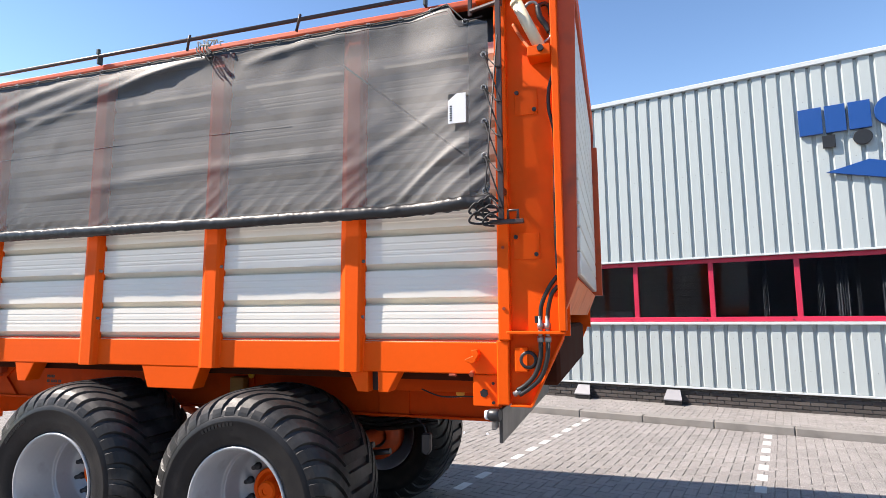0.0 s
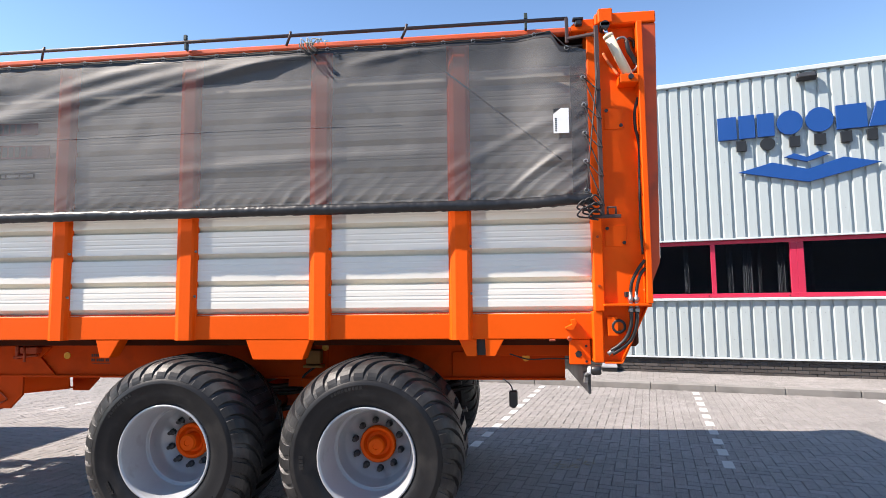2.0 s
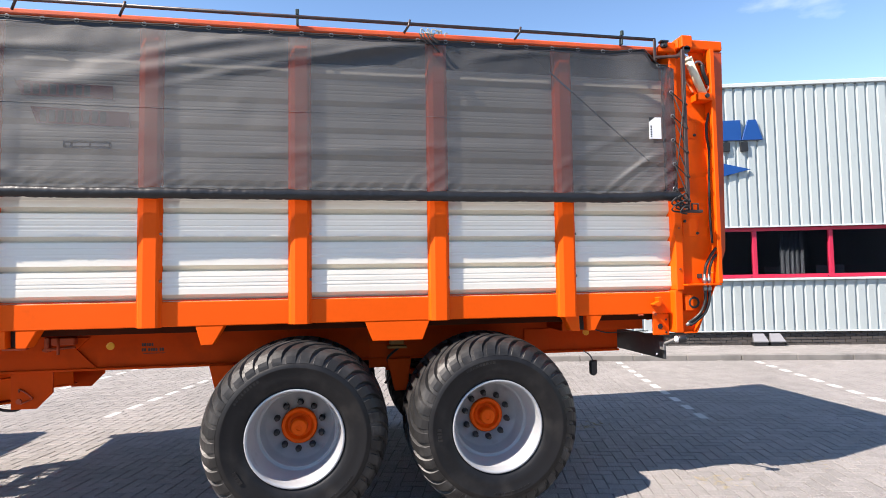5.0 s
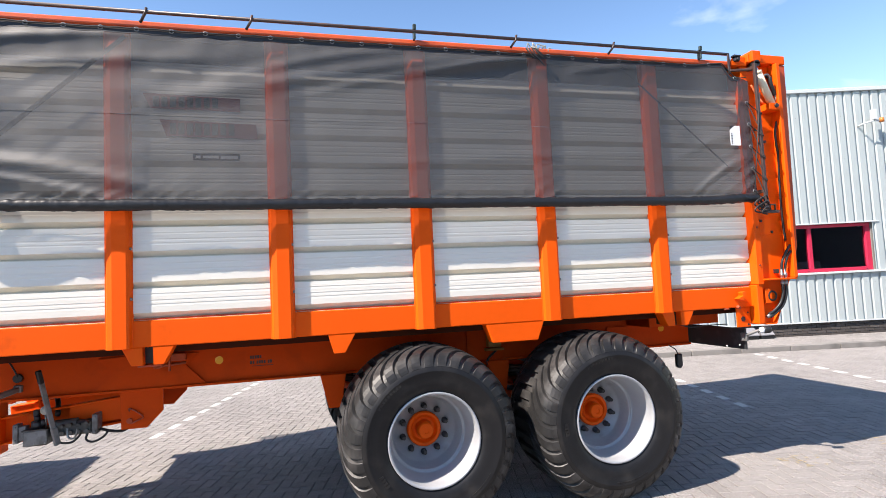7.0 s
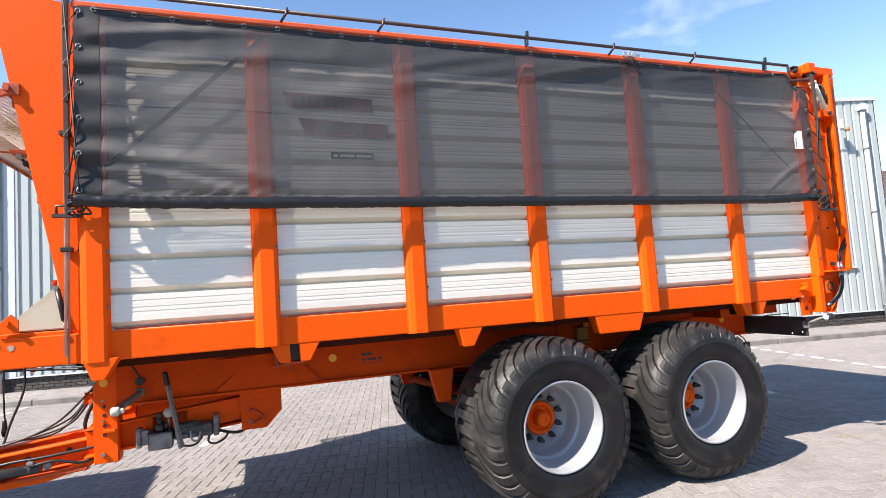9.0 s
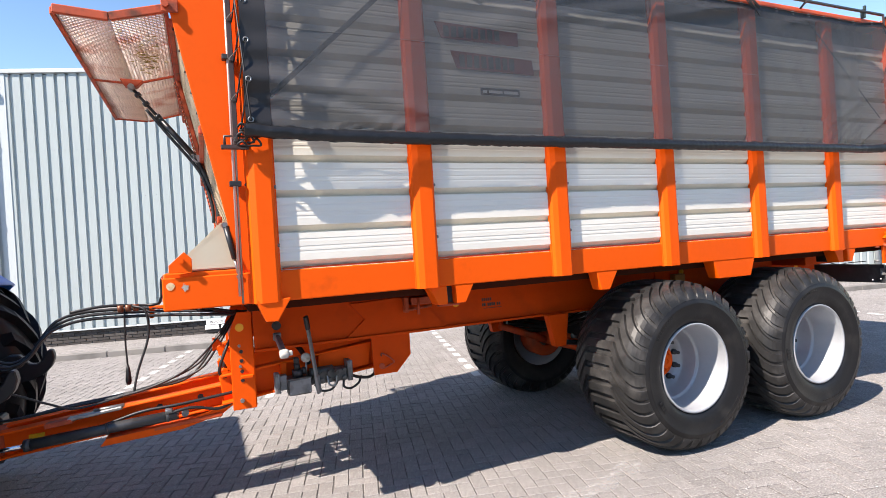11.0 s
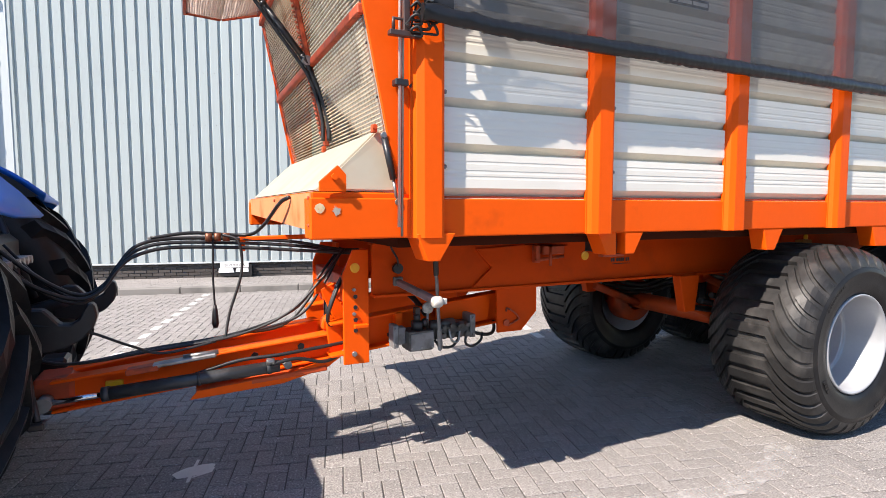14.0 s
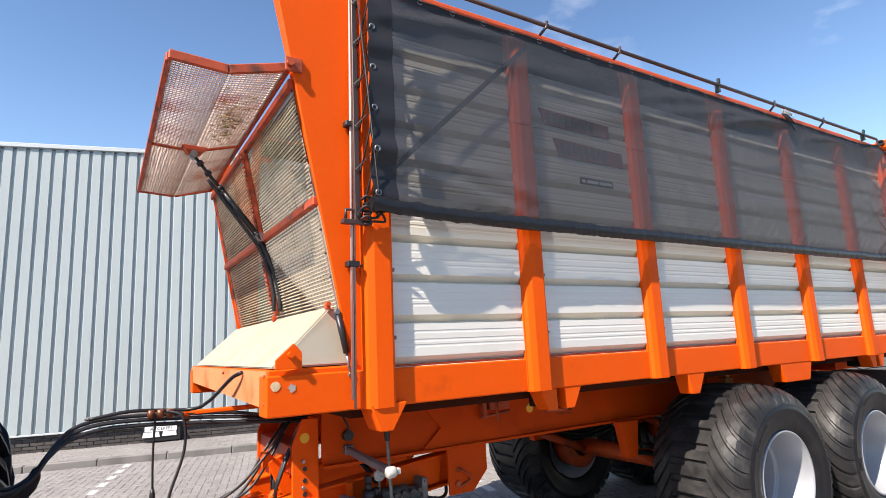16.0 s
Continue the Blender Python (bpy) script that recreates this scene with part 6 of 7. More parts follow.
# lower hem: a flattened roll
b = BM()
rings = []
n = 560
for i in range(n + 1):
    x = CX0 - 0.01 + (CX1 - CX0 + 0.02) * i / n
    front, back = math.exp(-(x - CX0) / 0.4), math.exp(-(CX1 - x) / 0.3)
    zc = 2.246 + 0.022 * front + 0.012 * back + 0.004 * noise.noise(Vector((x * 2, 3, 1))) + 0.012 * (front + back) * noise.noise(Vector((x * 11, 1, 6)))
    pull = 0.060 * end_pull(CX1 - x, 0.42) + 0.02 * end_pull(x - CX0, 0.30)
    ring = []
    for k in range(10):
        a = 2 * math.pi * k / 10
        wob = 1 + 0.12 * noise.noise(Vector((x * 14, k * 0.9, 7))) + 0.14 * noise.noise(Vector((x * 33 + k * 1.2, k * 0.5, 2))) + 0.35 * (front + back) * noise.noise(Vector((x * 19, k * 0.8, 4)))
        ring.append(b.verts.new((x, min(2.905, 2.852 - pull + 0.022 * wob * math.cos(a)), zc + 0.037 * wob * math.sin(a))))
    rings.append(ring)
for p, q in zip(rings, rings[1:]):
    for k in range(10):
        b.faces.new((p[k], p[(k + 1) % 10], q[(k + 1) % 10], q[k])).smooth = True
b.faces.new(rings[0])
b.faces.new(rings[-1][::-1])
part("cover_hem", b, HEM, cover, "glossy black rolled lower hem")


def ring_mesh():
    b = lathe(BM(), [(0.009, 0.0), (0.013, -0.004), (0.017, 0.0), (0.013, 0.003), (0.009, 0.0)], 14)
    me = bpy.data.meshes.new("eyelet")
    b.to_mesh(me)
    b.free()
    me.materials.append(STEEL)
    return me


EYELET = ring_mesh()
EY_FRONT = [2.321 + 0.212 * k for k in range(6)]
EY_REAR = [2.316 + 0.188 * k for k in range(6)]


def eyelet(x, z):
    place("eyelet", EYELET, cover, at=Matrix.Translation((x, cover_y(x, z) - 0.004, z)))


for x in EY_TOP:
    eyelet(x, top_z(x) - 0.014)
for z in EY_FRONT:
    eyelet(CX0 + 0.025, z)
for z in EY_REAR[:5]:
    eyelet(CX1 - 0.025, z)
# cord along the top
pts = []
for k, x in enumerate(EY_TOP):
    zt = top_z(x) - 0.014
    pts += [(x, cover_y(x, zt) - 0.008, zt), (x + 0.1, cover_y(x + 0.1, zt) - 0.009, zt + 0.004 + 0.004 * math.sin(k * 1.7))]
part("top_cord", tube(BM(), pts, 0.0042, 5), ROPE, cover)
# side lacing round the pipes
for px, ex, py, holes in ((-6.487, CX0 + 0.025, 2.893, EY_FRONT), (-0.552, CX1 - 0.025, 2.757, EY_REAR[:5])):
    pts = []
    for z in holes:
        pts += [(ex, cover_y(ex, z) - 0.008, z), (px - 0.012, py - 0.006, z - 0.098), (px, py - 0.018, z - 0.104), (px + 0.014, py - 0.004, z - 0.110)]
    pts = pts[::-1] + [(px, py - 0.018, holes[-1] + 0.07)]
    part("side_lacing", tube(BM(), pts, 0.0045, 5), ROPE, cover, "black elastic lacing")
# vertical pipes with foot handles
for px, py, zt, sgn in ((-6.487, 2.905, 3.53, -1), (-0.552, 2.770, 3.40, 1)):
    zf = 2.20 if sgn < 0 else 2.150
    b = BM()
    box(b, px - 0.014, px + 0.014, py - 0.012, py + 0.012, zf, zt, 0.003)
    pole = part("cover_pole", b, PIPE, trailer, "dark brown upright cover pole")
    b = BM()
    box(b, px - 0.075 if sgn < 0 else px - 0.06, px + 0.065 if sgn < 0 else px + 0.115, py - 0.016, py + 0.016, zf - 0.022, zf, 0.003)
    x0 = px - 0.055 if sgn < 0 else px + 0.035
    tube(b, [(x0, py, zf), (x0, py, zf + 0.047), (x0 + 0.05, py, zf + 0.047), (x0 + 0.05, py, zf)], 0.008, 8)
    part("pole_handle", b, PIPE, pole)
    if sgn > 0:
        b = BM()
        box(b, px - 0.01, px + 0.01, py, 2.88, 2.30, 2.33, 0.002)
        part("pole_bracket", b, PIPE, pole)
        b = BM()
        box(b, px - 0.01, px + 0.01, py, 2.85, 3.36, 3.39, 0.002)
        part("pole_bracket", b, PIPE, pole)
    cord = []
    for k in range(7):
        c = Vector((px + 0.035 * -sgn * (k % 3) + 0.01 * -sgn, py - 0.03, zf + 0.09 - 0.016 * k))
        w = 0.55 if sgn < 0 else 1.0
        cord += [c, c + Vector((0.04 * -sgn * w, -0.02, 0.03 * w)), c + Vector((0.08 * -sgn * w, -0.01, -0.015)), c + Vector((0.02 * -sgn * w, 0, -0.03 * w))]
    b = tube(BM(), smooth_path(cord, 5), 0.006, 6)
    part("cord_knot", b, ROPE, pole)
b = BM()
tube(b, [(-6.512, 2.93, 1.40), (-6.492, 2.93, 3.53)], 0.0075, 8)
rods = part("cover_rod", b, mat("bare_pinkish_rod", (0.55, 0.40, 0.36), 0.4, metal=0.5), trailer, "thin bare steel rods down the front plate")
b = BM()
tube(b, [(-6.498, 2.935, 1.36), (-6.475, 2.935, 3.53)], 0.006, 8)
part("second_rod", b, STEEL, rods)
b = BM()
for z in (1.985, 2.66):
    box(b, -6.53, -6.47, 2.915, 2.96, z, z + 0.028, 0.004)
    bolt(b, (-6.445, 2.96, z + 0.01), 0.01, 0.012)
part("rod_clip", b, BLACK, rods)
# roll pipe over the rail
b = BM()
tube(b, [(-6.49, 2.87, 3.515), (-0.72, 2.87, 3.512)], 0.013, 10)
roll = part("roll_pipe", b, PIPE, trailer, "dark pipe along the top rail")
for k, x in enumerate((-5.24, -4.59, -3.46, -2.67, -1.83, -1.0)):
    b = BM()
    if k in (2, 5):
        box(b, x - 0.008, x + 0.008, 2.86, 2.90, 3.455, 3.54, 0.003)
        box(b, x - 0.012, x + 0.012, 2.855, 2.875, 3.525, 3.565, 0.003)
    else:
        tube(b, [(x - 0.035, 2.89, 3.45), (x, 2.862, 3.50), (x + 0.008, 2.862, 3.54)], 0.009, 6)
    part("pipe_bracket", b, PIPE if k not in (2, 5) else mat("green_black_bracket", (0.02, 0.035, 0.03), 0.5), roll)
b = BM()
slant_bar((-0.728, 2.86, 3.512), (-0.728, 2.86, 3.335), 0.012, 0.024, b)
slant_bar((-0.728, 2.855, 3.362), (-0.545, 2.80, 3.362), 0.022, 0.022, b)
part("crank_arm", b, PIPE, roll)
# old rope knot with loose ends
b = BM()
rng = random.Random(12)
for k in range(9):
    x = -2.62 + 0.2 * rng.random()
    j = [rng.uniform(-0.02, 0.02) for _ in range(6)]
    tube(b, smooth_path([(x + j[0], 2.858, 3.44 + j[1]), (x + 0.02 + j[2], 2.848, 3.462 + j[3]), (x + 0.045 + j[4], 2.856, 3.445 + j[5])], 4), 0.0042, 5)
part("rope_knot", b, WHITE_ROPE, roll, "frayed rope knot on the pipe")
b = BM()
for k in range(6):
    x = -2.60 + 0.15 * rng.random()
    e = rng.uniform(0.4, 1.1)
    tube(b, smooth_path([(x, 2.852, 3.44), (x + 0.03 * e, 2.838, 3.44 - 0.07 * e), (x + 0.09 * e + 0.03 * rng.random(), 2.834, 3.44 - 0.15 * e)], 4), 0.005, 5)
part("rope_end", b, ROPE, roll)
# slanting strap behind the cover
b = BM()
slant_bar((-6.30, 2.9075, 2.47), (-5.37, 2.9065, 3.36), 0.004, 0.028, b)
part("inner_strap", b, BLACK, trailer)
b = BM()
slant_bar((-1.75, 2.9065, 3.36), (-0.78, 2.9075, 2.55), 0.004, 0.011, b)
part("inner_strap", b, BLACK, trailer)
# label on the cloth
b = BM()
y = min(cover_y(x_, z_) for x_ in (-0.85, -0.79, -0.73) for z_ in (2.70, 2.78, 2.86)) - 0.004
prism(b, [(-0.840, 2.698), (-0.740, 2.698), (-0.740, 2.864), (-0.79, 2.864), (-0.840, 2.826)], "y", y, y + 0.002)
lab = part("cover_label", b, TAG_WHITE, cover, "small white label sewn on the cover")
b = BM()
prism(b, [(-0.838, 2.833), (-0.797, 2.863), (-0.838, 2.863)], "y", y, y + 0.002)
part("label_corner", b, TAG_INK, lab)
b = BM()
for k in range(7):
    box(b, -0.830, -0.818, y - 0.001, y, 2.712 + 0.013 * k, 2.720 + 0.013 * k)
part("label_print", b, TAG_INK, lab)
# sign boards on the second panel
for pts, material in (([(-5.28, 3.005), (-4.68, 2.985), (-4.68, 2.895), (-5.235, 2.905)], TAG_RED), ([(-5.18, 2.83), (-4.58, 2.81), (-4.57, 2.71), (-5.14, 2.72)], TAG_RED)):
    b = prism(BM(), pts, "y", PANEL_Y - 0.006, PANEL_Y - 0.002)
    sg = part("name_board", b, material, trailer, "dark red board with a line of dark print")
    b = BM()
    xa = pts[0][0] + 0.06
    for k in range(8):
        box(b, xa + 0.052 * k, xa + 0.052 * k + 0.036, PANEL_Y - 0.0075, PANEL_Y - 0.006, pts[2][1] + 0.022, pts[0][1] - 0.022)
    part("print_bar", b, TAG_INK, sg)
b = prism(BM(), [(-4.98, 2.605), (-4.69, 2.605), (-4.69, 2.56), (-4.98, 2.56)], "y", PANEL_Y - 0.005, PANEL_Y - 0.002)
sg = part("dealer_sticker", b, TAG_INK, trailer, "small black dealer sticker")
b = BM()
for xa, xb in ((-4.965, -4.935), (-4.92, -4.82), (-4.81, -4.70)):
    box(b, xa, xb, PANEL_Y - 0.0065, PANEL_Y - 0.005, 2.573, 2.592)
part("print_bar", b, TAG_WHITE, sg)
trailer.rotation_euler = (0, radians(0.2), 0)


# ---- the tractor that draws the trailer ----
def tractor():
    t = thing("tractor", (-9.6, 4.28, 0), "blue farm tractor with big black tyres, rear end", "tractor")
    AX, AZ, R = -8.80, 0.88, 0.88
    # rear wheels
    def big_wheel(yc, s):
        w = part("wheel", lathe(BM(), [(0.46, -0.26), (0.44, -0.2), (0.44, 0.05), (0.2, 0.07), (0.12, 0.02), (0.001, 0.02)], 32), RIM_PAINT, t, "grey steel rear wheel", Matrix.Translation((AX - t.location.x, yc - t.location.y, AZ)) @ Matrix.Rotation(0 if s < 0 else math.pi, 4, "Z"))
        prof = [(0.45, -0.27), (0.52, -0.31), (0.66, -0.325), (0.76, -0.31), (0.82, -0.27), (0.845, -0.15), (0.85, 0.0), (0.845, 0.15), (0.82, 0.27), (0.76, 0.31), (0.66, 0.325), (0.52, 0.31), (0.45, 0.27)]
        under("tyre", lathe(BM(), prof, 56), RUBBER_DARK, w, "black tractor tyre")
        b = BM()
        n = 19
        for k in range(n):
            for side in (-1, 1):
                a0 = 2 * math.pi * (k + (0.5 if side > 0 else 0)) / n
                ring = []
                for i in range(6):
                    q = i / 5
                    y = side * (0.31 - 0.33 * q)
                    rr = 0.80 + 0.055 * min(1, q * 3)
                    aa = a0 + 0.42 * q
                    wd = 0.05 + 0.01 * (1 - q)
                    ring.append([b.verts.new(((r_ * math.cos(aa + d)), y, r_ * math.sin(aa + d))) for r_, d in ((rr - 0.04, -wd), (rr + 0.045, -wd * 0.62), (rr + 0.045, wd * 0.62), (rr - 0.04, wd))])
                for p, r_ in zip(ring, ring[1:]):
                    for j in range(3):
                        b.faces.new((p[j], p[j + 1], r_[j + 1], r_[j]))
                b.faces.new(ring[0])
                b.faces.new(ring[-1][::-1])
        bmesh.ops.recalc_face_normals(b, faces=b.faces)
        under("tread", b, RUBBER_DARK, w, "worn black tread lugs")

    big_wheel(3.40, -1)
    big_wheel(5.16, 1)
    # mudguards
    for yc, s in ((3.42, -1), (5.14, 1)):
        b = BM()
        rings = []
        for i in range(17):
            a0, step = (33, 7.0) if s < 0 else (44, 6.4)
            r = (1.07 if s < 0 else 1.01) - 0.004 * i
            row = []
            for dy, dr in ((-0.37, -0.20), (-0.365, -0.09), (-0.27, -0.065), (0.20, -0.05), (0.36, 0.0)):
                a = radians(a0 + step * i + (9.0 * (0.36 - dy) / 0.72 * (1 - i / 16) if s < 0 else 0.0))
                row.append(b.verts.new((AX + (r + dr) * math.cos(a), yc + dy * (1 if s < 0 else -1), AZ + (r + dr) * math.sin(a))))
            rings.append(row)
        for p, q in zip(rings, rings[1:]):
            for j in range(4):
                b.faces.new((p[j], p[j + 1], q[j + 1], q[j])).smooth = True
        bmesh.ops.recalc_face_normals(b, faces=b.faces)
        bmesh.ops.solidify(b, geom=list(b.faces), thickness=0.02)
        part("mudguard", b, BLUE, t, "glossy blue curved mudguard")
        b = BM()
        yi = yc + 0.36 * (1 if s < 0 else -1)
        rw = 1.03 if s < 0 else 0.97
        prism(b, [(AX + rw * math.cos(radians(q)), AZ + rw * math.sin(radians(q))) for q in range(36 if s < 0 else 45, 150, 9)], "y", yi - 0.01, yi + 0.01)
        part("mudguard_wall", b, BLACK, t)
    # rear axle, gearbox, linkage
    b = BM()
    tube(b, [(AX, 3.7, AZ), (AX, 4.86, AZ)], 0.16, 16)
    box(b, -9.5, -8.35, 3.98, 4.58, 0.55, 1.45, 0.05)
    box(b, -8.5, -8.2, 3.85, 4.71, 0.75, 1.35, 0.04)
    part("rear_axle", b, BLACK, t, "black oily rear axle housing")
    b = BM()
    box(b, -12.2, -9.5, 3.98, 4.58, 0.55, 1.1, 0.05)
    part("gearbox", b, BLACK, t)
    for yy in (3.84, 4.72):
        b = BM()
        tube(b, smooth_path([(-8.6, yy + 0.05 * (4.28 - yy), 0.74), (-8.3, yy, 0.84), (-7.98, yy, 0.93)]), 0.045, 8)
        prism(b, [(x - 0.055, z - 0.09) for x, z in ((-8.0, 0.93), (-7.9, 0.91), (-7.80, 0.925), (-7.73, 0.96), (-7.685, 1.01), (-7.665, 1.07), (-7.675, 1.125), (-7.70, 1.135), (-7.72, 1.105), (-7.74, 1.06), (-7.775, 1.037), (-7.82, 1.042), (-7.85, 1.08), (-7.88, 1.115), (-7.94, 1.12), (-8.0, 1.09))], "y", yy - 0.035, yy + 0.035, 0.008)
        part("lower_link", b, BLACK, t, "black lift arm with hook end")
        b = BM()
        tube(b, [(-8.15, yy, 0.96), (-8.3, yy * 0.97 + 4.28 * 0.03, 1.45)], 0.022, 8)
        part("lift_rod", b, BLACK, t)
    b = BM()
    box(b, -8.3, -7.95, 4.12, 4.44, 0.45, 0.62, 0.02)
    box(b, -8.05, -7.92, 4.20, 4.36, 0.40, 0.70, 0.015)
    part("hitch", b, BLACK, t, "black drawbar hitch")
    b = BM()
    for k in range(6):
        tube(b, [(-8.22, 3.98 + k * 0.08, 1.22), (-8.08, 3.98 + k * 0.08, 1.22)], 0.022, 8)
    part("coupler", b, STEEL, t, "steel hydraulic couplers")
    b = BM()
    tube(b, smooth_path([(-8.0, 3.72, 0.72), (-7.97, 3.69, 0.64), (-7.95, 3.66, 0.545)]), 0.016, 8)
    box(b, -7.985, -7.92, 3.63, 3.69, 0.515, 0.55, 0.008)
    part("stabiliser", b, BLACK, t)
    # cab and bonnet
    b = BM()
    for x, y in ((-9.3, 3.55), (-9.3, 5.01), (-10.7, 3.5), (-10.7, 5.06)):
        tube(b, [(x, y, 1.3), (x + 0.1 * (1 if x > -10 else -1), y, 2.75)], 0.05, 8)
    part("cab_frame", b, BLACK, t)
    b = BM()
    box(b, -10.9, -8.92, 3.4, 5.16, 2.72, 2.92, 0.07)
    part("cab_roof", b, BLUE, t, "blue cab roof")
    b = BM()
    box(b, -9.32, -9.30, 3.6, 4.96, 1.5, 2.7)
    part("rear_window", b, GLASS, t)
    b = BM()
    box(b, -10.6, -9.4, 3.62, 4.94, 1.1, 1.55, 0.03)
    part("cab_body", b, BLACK, t)
    b = BM()
    box(b, -10.0, -9.5, 4.0, 4.56, 1.5, 1.75, 0.06)
    box(b, -9.62, -9.45, 4.02, 4.54, 1.75, 2.4, 0.06)
    part("driver_seat", b, BLACK, t)
    b = BM()
    box(b, -13.2, -10.7, 3.9, 4.66, 1.05, 1.85, 0.12)
    part("bonnet", b, BLUE, t, "blue engine bonnet")
    for yc in (3.5, 5.06):
        part("wheel", lathe(BM(), [(0.3, -0.22), (0.42, -0.25), (0.6, -0.24), (0.66, -0.18), (0.68, 0.0), (0.66, 0.18), (0.6, 0.24), (0.42, 0.25), (0.3, 0.22), (0.28, 0.0), (0.001, 0.0)], 40), RUBBER_DARK, t, "black front wheel", Matrix.Translation((-12.3 - t.location.x, yc - t.location.y, 0.68)))


tractor()


# ---- paving, stone by stone ----
STONE = 0.1025


def herring(u0, u1, v0, v1):
    """Herringbone bond: middle and length direction of each stone."""
    i0, i1, j0, j1 = (int(math.floor(q / STONE)) for q in (u0, u1, v0, v1))
    for i in range(i0, i1):
        for j in range(j0, j1):
            d = (i - j) % 4
            if d == 0:
                yield (i + 1.0) * STONE, (j + 0.5) * STONE, 0
            elif d == 3:
                yield (i + 0.5) * STONE, (j + 1.0) * STONE, 1


def stone_shape(cx, cy, turn, z, tilt, long=0.205, gap=0.0030, edge=0.0040, drop=0.010):
    hx, hy = (long / 2 - gap, STONE / 2 - gap) if not turn else (STONE / 2 - gap, long / 2 - gap)
    a = [(cx + sx * hx, cy + sy * hy, z - drop) for sx, sy in ((-1, -1), (1, -1), (1, 1), (-1, 1))]
    b = [(cx + sx * (hx - edge), cy + sy * (hy - edge), z + tilt * (sx * 0.7 + sy * 0.3)) for sx, sy in ((-1, -1), (1, -1), (1, 1), (-1, 1))]
    m = [(cx + sx * hx, cy + sy * hy, z - 0.004) for sx, sy in ((-1, -1), (1, -1), (1, 1), (-1, 1))]
    return a + m + b


FACES = [(8, 9, 10, 11)] + [(4 + k, 4 + (k + 1) % 4, 8 + (k + 1) % 4, 8 + k) for k in range(4)] + [(k, (k + 1) % 4, 4 + (k + 1) % 4, 4 + k) for k in range(4)]


def stone_mesh(name, stones, base, material):
    rng = random.Random(5)
    verts, faces = [], []
    for cx, cy, turn in stones:
        k = len(verts)
        verts += stone_shape(cx + rng.uniform(-0.0012, 0.0012), cy + rng.uniform(-0.0012, 0.0012), turn, base + rng.uniform(-0.0016, 0.0016), rng.uniform(-0.0014, 0.0014))
        faces += [tuple(k + q for q in f) for f in FACES]
    me = bpy.data.meshes.new(name)
    me.from_pydata(verts, [], faces)
    me.materials.append(material)
    return me


yard_inv = YARD.inverted()
near = yard_inv @ Vector((-5.3, 2.75, 0))
LINES = [2.2, -0.32, -2.82, -5.02, -7.5, -9.52, -12.0]
DASHES = [(u, 4.93 + k * 0.44) for u in LINES for k in range(10)]


stones = [s for s in herring(-16.5, 11.5, -14.0, KERB_C - 0.02)]
stones.sort(key=lambda s: (s[0] - near.x) ** 2 + (s[1] - near.y) ** 2)
shapes = []
for turn in (0, 1):
    me = bpy.data.meshes.new("paver")
    me.from_pydata(stone_shape(0, 0, turn, 0, 0.0006), [], FACES)
    me.materials.append(PAVER)
    shapes.append(me)
rng = random.Random(9)
for cx, cy, turn in stones[:300]:
    place("paver", shapes[turn], ground, at=Matrix.Translation((cx + rng.uniform(-0.0012, 0.0012), cy + rng.uniform(-0.0012, 0.0012), rng.uniform(-0.0016, 0.0016))) @ Matrix.Rotation(rng.uniform(-0.008, 0.008), 4, "Z"))
rest = place("paving", stone_mesh("paving", stones[300:], 0.0, PAVER), ground, "grey-brown concrete pavers in herringbone bond", Matrix.Identity(4))
tagged(rest, kind="stuff")
pave = bpy.data.objects["pavement"]
strip = []
v = KERB_C + 0.17
row = 0
while v < WALL_C - 0.02:
    u = -15.0 + (0.105 if row % 2 else 0)
    while u < WALL_R + 2:
        strip.append((u, v + STONE / 2, 0))
        u += 0.205
    v += STONE
    row += 1
me = stone_mesh("paving", [(u, v - WALL_C, t) for u, v, t in strip], 0.1, PAVER)
tagged(place("paving", me, pave, "grey-brown pavers in stretcher bond", Matrix.Identity(4)), kind="stuff")

# white stones of the parking lines
me = bpy.data.meshes.new("white_stone")
me.from_pydata(stone_shape(0, 0, 1, 0.004, 0.0, long=0.24, gap=0.002), [], FACES)
me.materials.append(WHITE_STONE)
for u, v in DASHES:
    place("white_stone", me, ground, at=Matrix.Translation((u, v, 0)))

# worn paint spot with a slash through it
b = BM()
b.faces.new([b.verts.new((-7.325 + 0.108 * math.copysign(abs(math.cos(q)) ** 0.7, math.cos(q)) * (1 + 0.08 * math.sin(5 * q)), 4.09 + 0.062 * math.copysign(abs(math.sin(q)) ** 0.8, math.sin(q)) + 0.02 * math.cos(q), 0.003))
             for q in (2 * math.pi * k / 36 for k in range(36))])
b.faces.new([b.verts.new(c) for c in ((-7.372, 3.96, 0.0034), (-7.352, 3.96, 0.0034), (-7.292, 4.23, 0.0034), (-7.308, 4.235, 0.0034))])
b.faces.new([b.verts.new(c) for c in ((-7.34, 4.018, 0.0036), (-7.335, 4.004, 0.0036), (-7.235, 4.035, 0.0036), (-7.215, 4.09, 0.0036), (-7.228, 4.095, 0.0036), (-7.245, 4.047, 0.0036))])
tagged(part("paint_spot", b, CHALK, None, "worn pale paint spot on the pavers"), kind="structure")
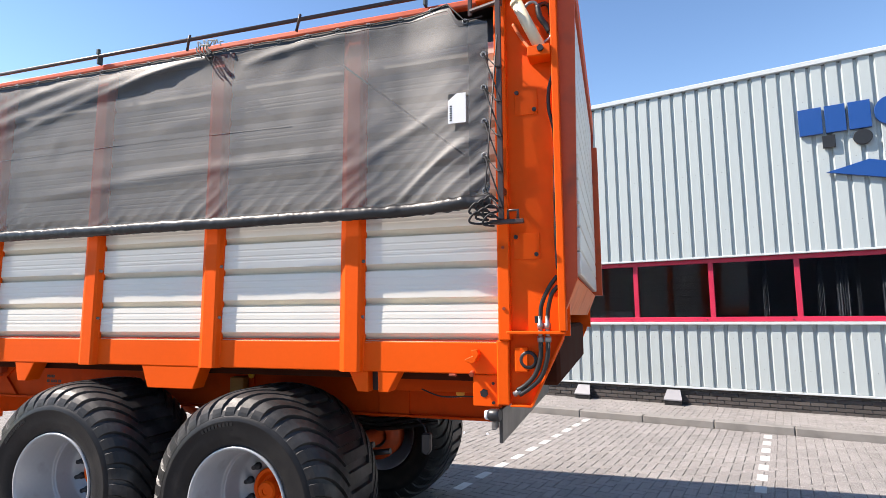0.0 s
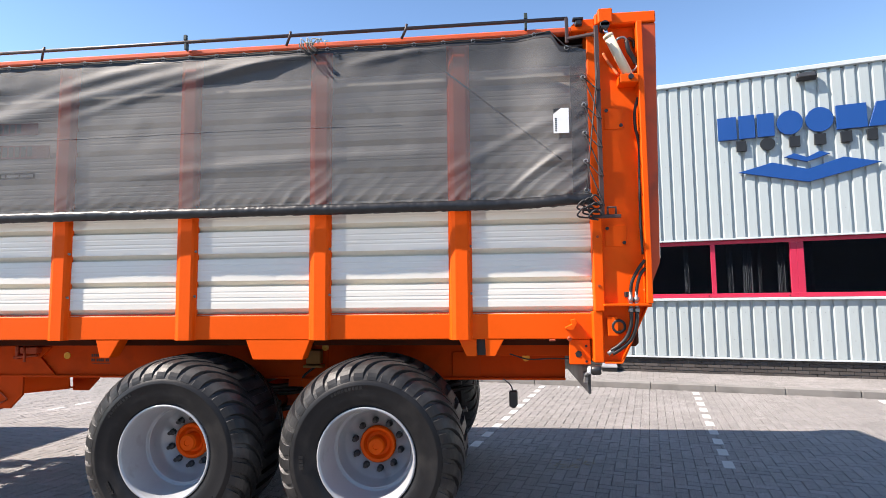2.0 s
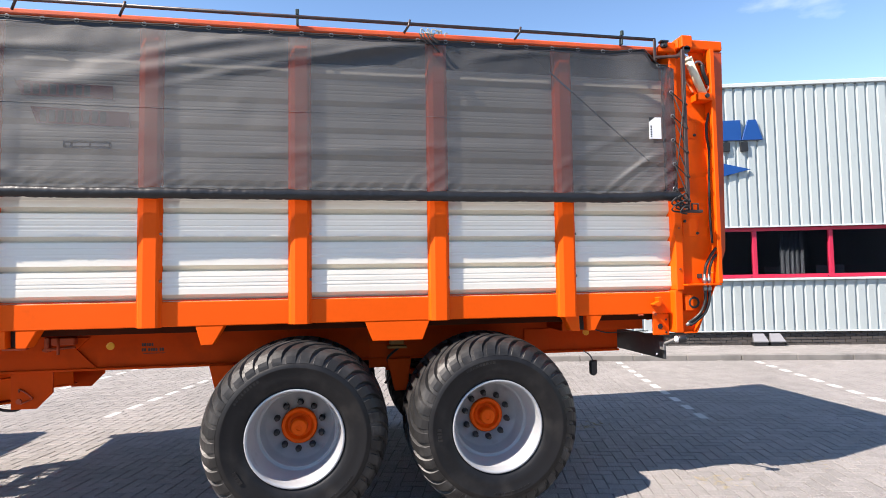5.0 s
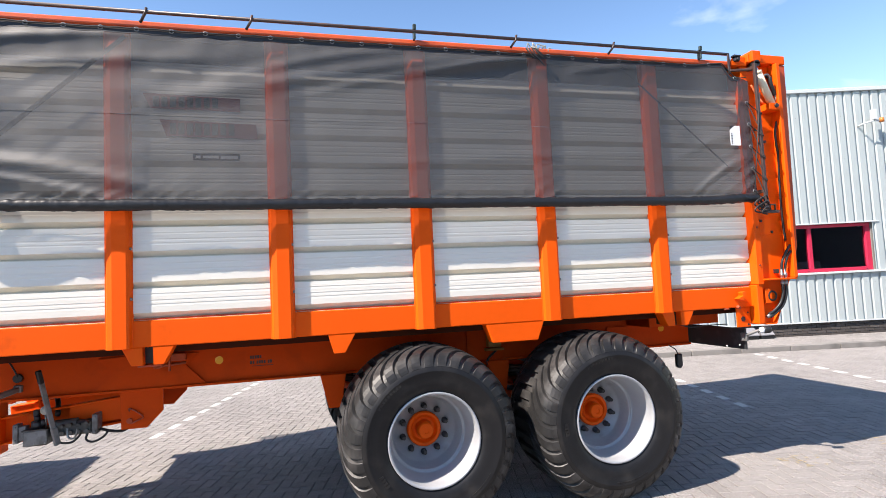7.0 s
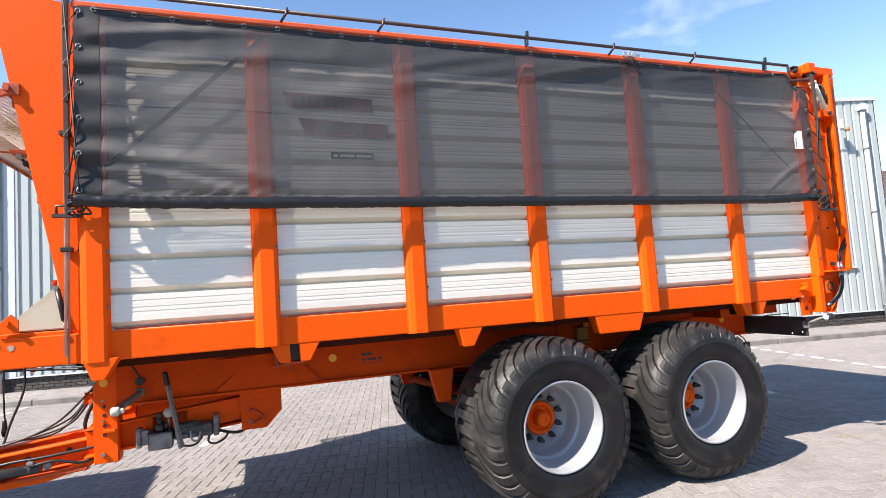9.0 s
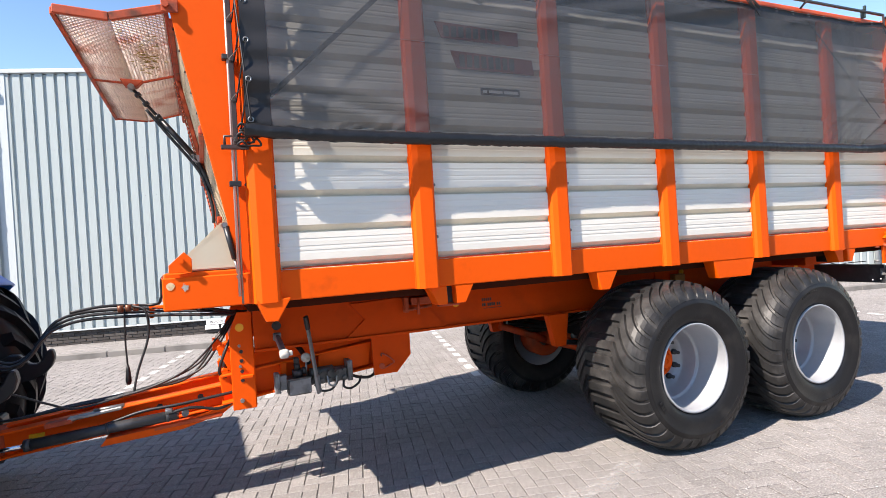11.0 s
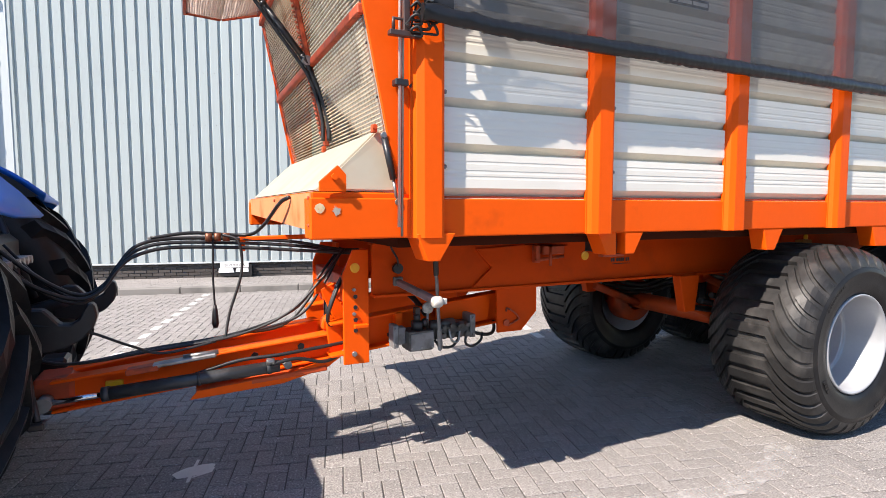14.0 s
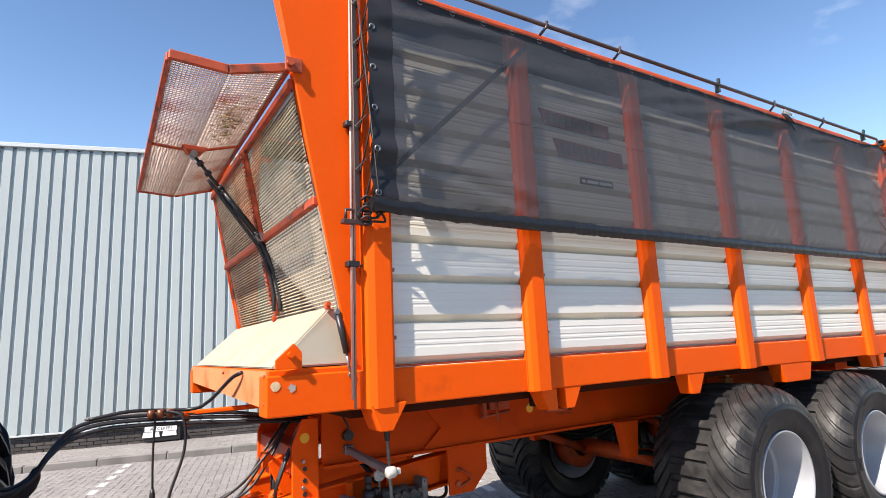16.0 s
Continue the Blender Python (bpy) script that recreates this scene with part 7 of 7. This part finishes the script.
# faint arc scrubbed by turning tyres
b = BM()
mid, rad = Vector((-4.77, 4.06)), 1.41
ring = []
for k in range(41):
    a = radians(-126 + k * 1.75)
    wd = 0.055 + 0.015 * math.sin(k * 0.9) + 0.02 * k / 40
    ring.append([b.verts.new((mid.x + (rad + d) * math.cos(a), mid.y + (rad + d) * math.sin(a), 0.0035)) for d in (-wd, wd)])
for p, q in zip(ring, ring[1:]):
    b.faces.new((p[0], p[1], q[1], q[0]))
tagged(part("scuff_arc", b, SCUFF, None, "faint pale arc scrubbed into the pavers"), kind="structure")
# a little straw lying about
rng = random.Random(21)
for name, cx, cy, n in (("straw_tuft", -0.55, 4.75, 60), ("straw_tuft", -0.2, 2.95, 45), ("straw_tuft", 0.95, 3.25, 12)):
    b = BM()
    for k in range(n):
        p = Vector((cx + rng.gauss(0, 0.12), cy + rng.gauss(0, 0.08), 0.004 + 0.01 * rng.random()))
        d = Vector((rng.uniform(-1, 1), rng.uniform(-1, 1), rng.uniform(-0.05, 0.2))).normalized() * rng.uniform(0.02, 0.06)
        tube(b, [p, p + d], 0.0012, 4)
    tagged(part(name, b, STRAW, None, "few dry straws lying on the pavers"), category="straw", kind="stuff")

# plinth bricks
wallob = bpy.data.objects["wall_front"]
verts, faces = [], []
rng = random.Random(3)
z = 0.09
row = 0
while z < FOOT_Z - 0.03:
    for u0, u1 in ((-14.5, WALL_R - 0.01),):
        u = u0 + (0.11 if row % 2 else 0.0)
        while u < u1:
            k = len(verts)
            y0, y1 = 0.022, -0.004 + rng.uniform(-0.002, 0.002)
            e = min(u + 0.21, u1)
            for (x, zz) in ((u, z), (e, z), (e, z + 0.052), (u, z + 0.052)):
                verts.append((x, y0, zz))
            for (x, zz) in ((u + 0.003, z + 0.003), (e - 0.003, z + 0.003), (e - 0.003, z + 0.049), (u + 0.003, z + 0.049)):
                verts.append((x, y1, zz))
            faces += [(k + 4, k + 5, k + 6, k + 7)] + [(k + q, k + (q + 1) % 4, k + 4 + (q + 1) % 4, k + 4 + q) for q in range(4)]
            u += 0.22
    z += 0.063
    row += 1
me = bpy.data.meshes.new("plinth_brick")
me.from_pydata(verts, [], faces)
me.materials.append(BRICK)
tagged(place("plinth_brick", me, wallob, "dark brown plinth bricks", Matrix.Identity(4)), kind="stuff")
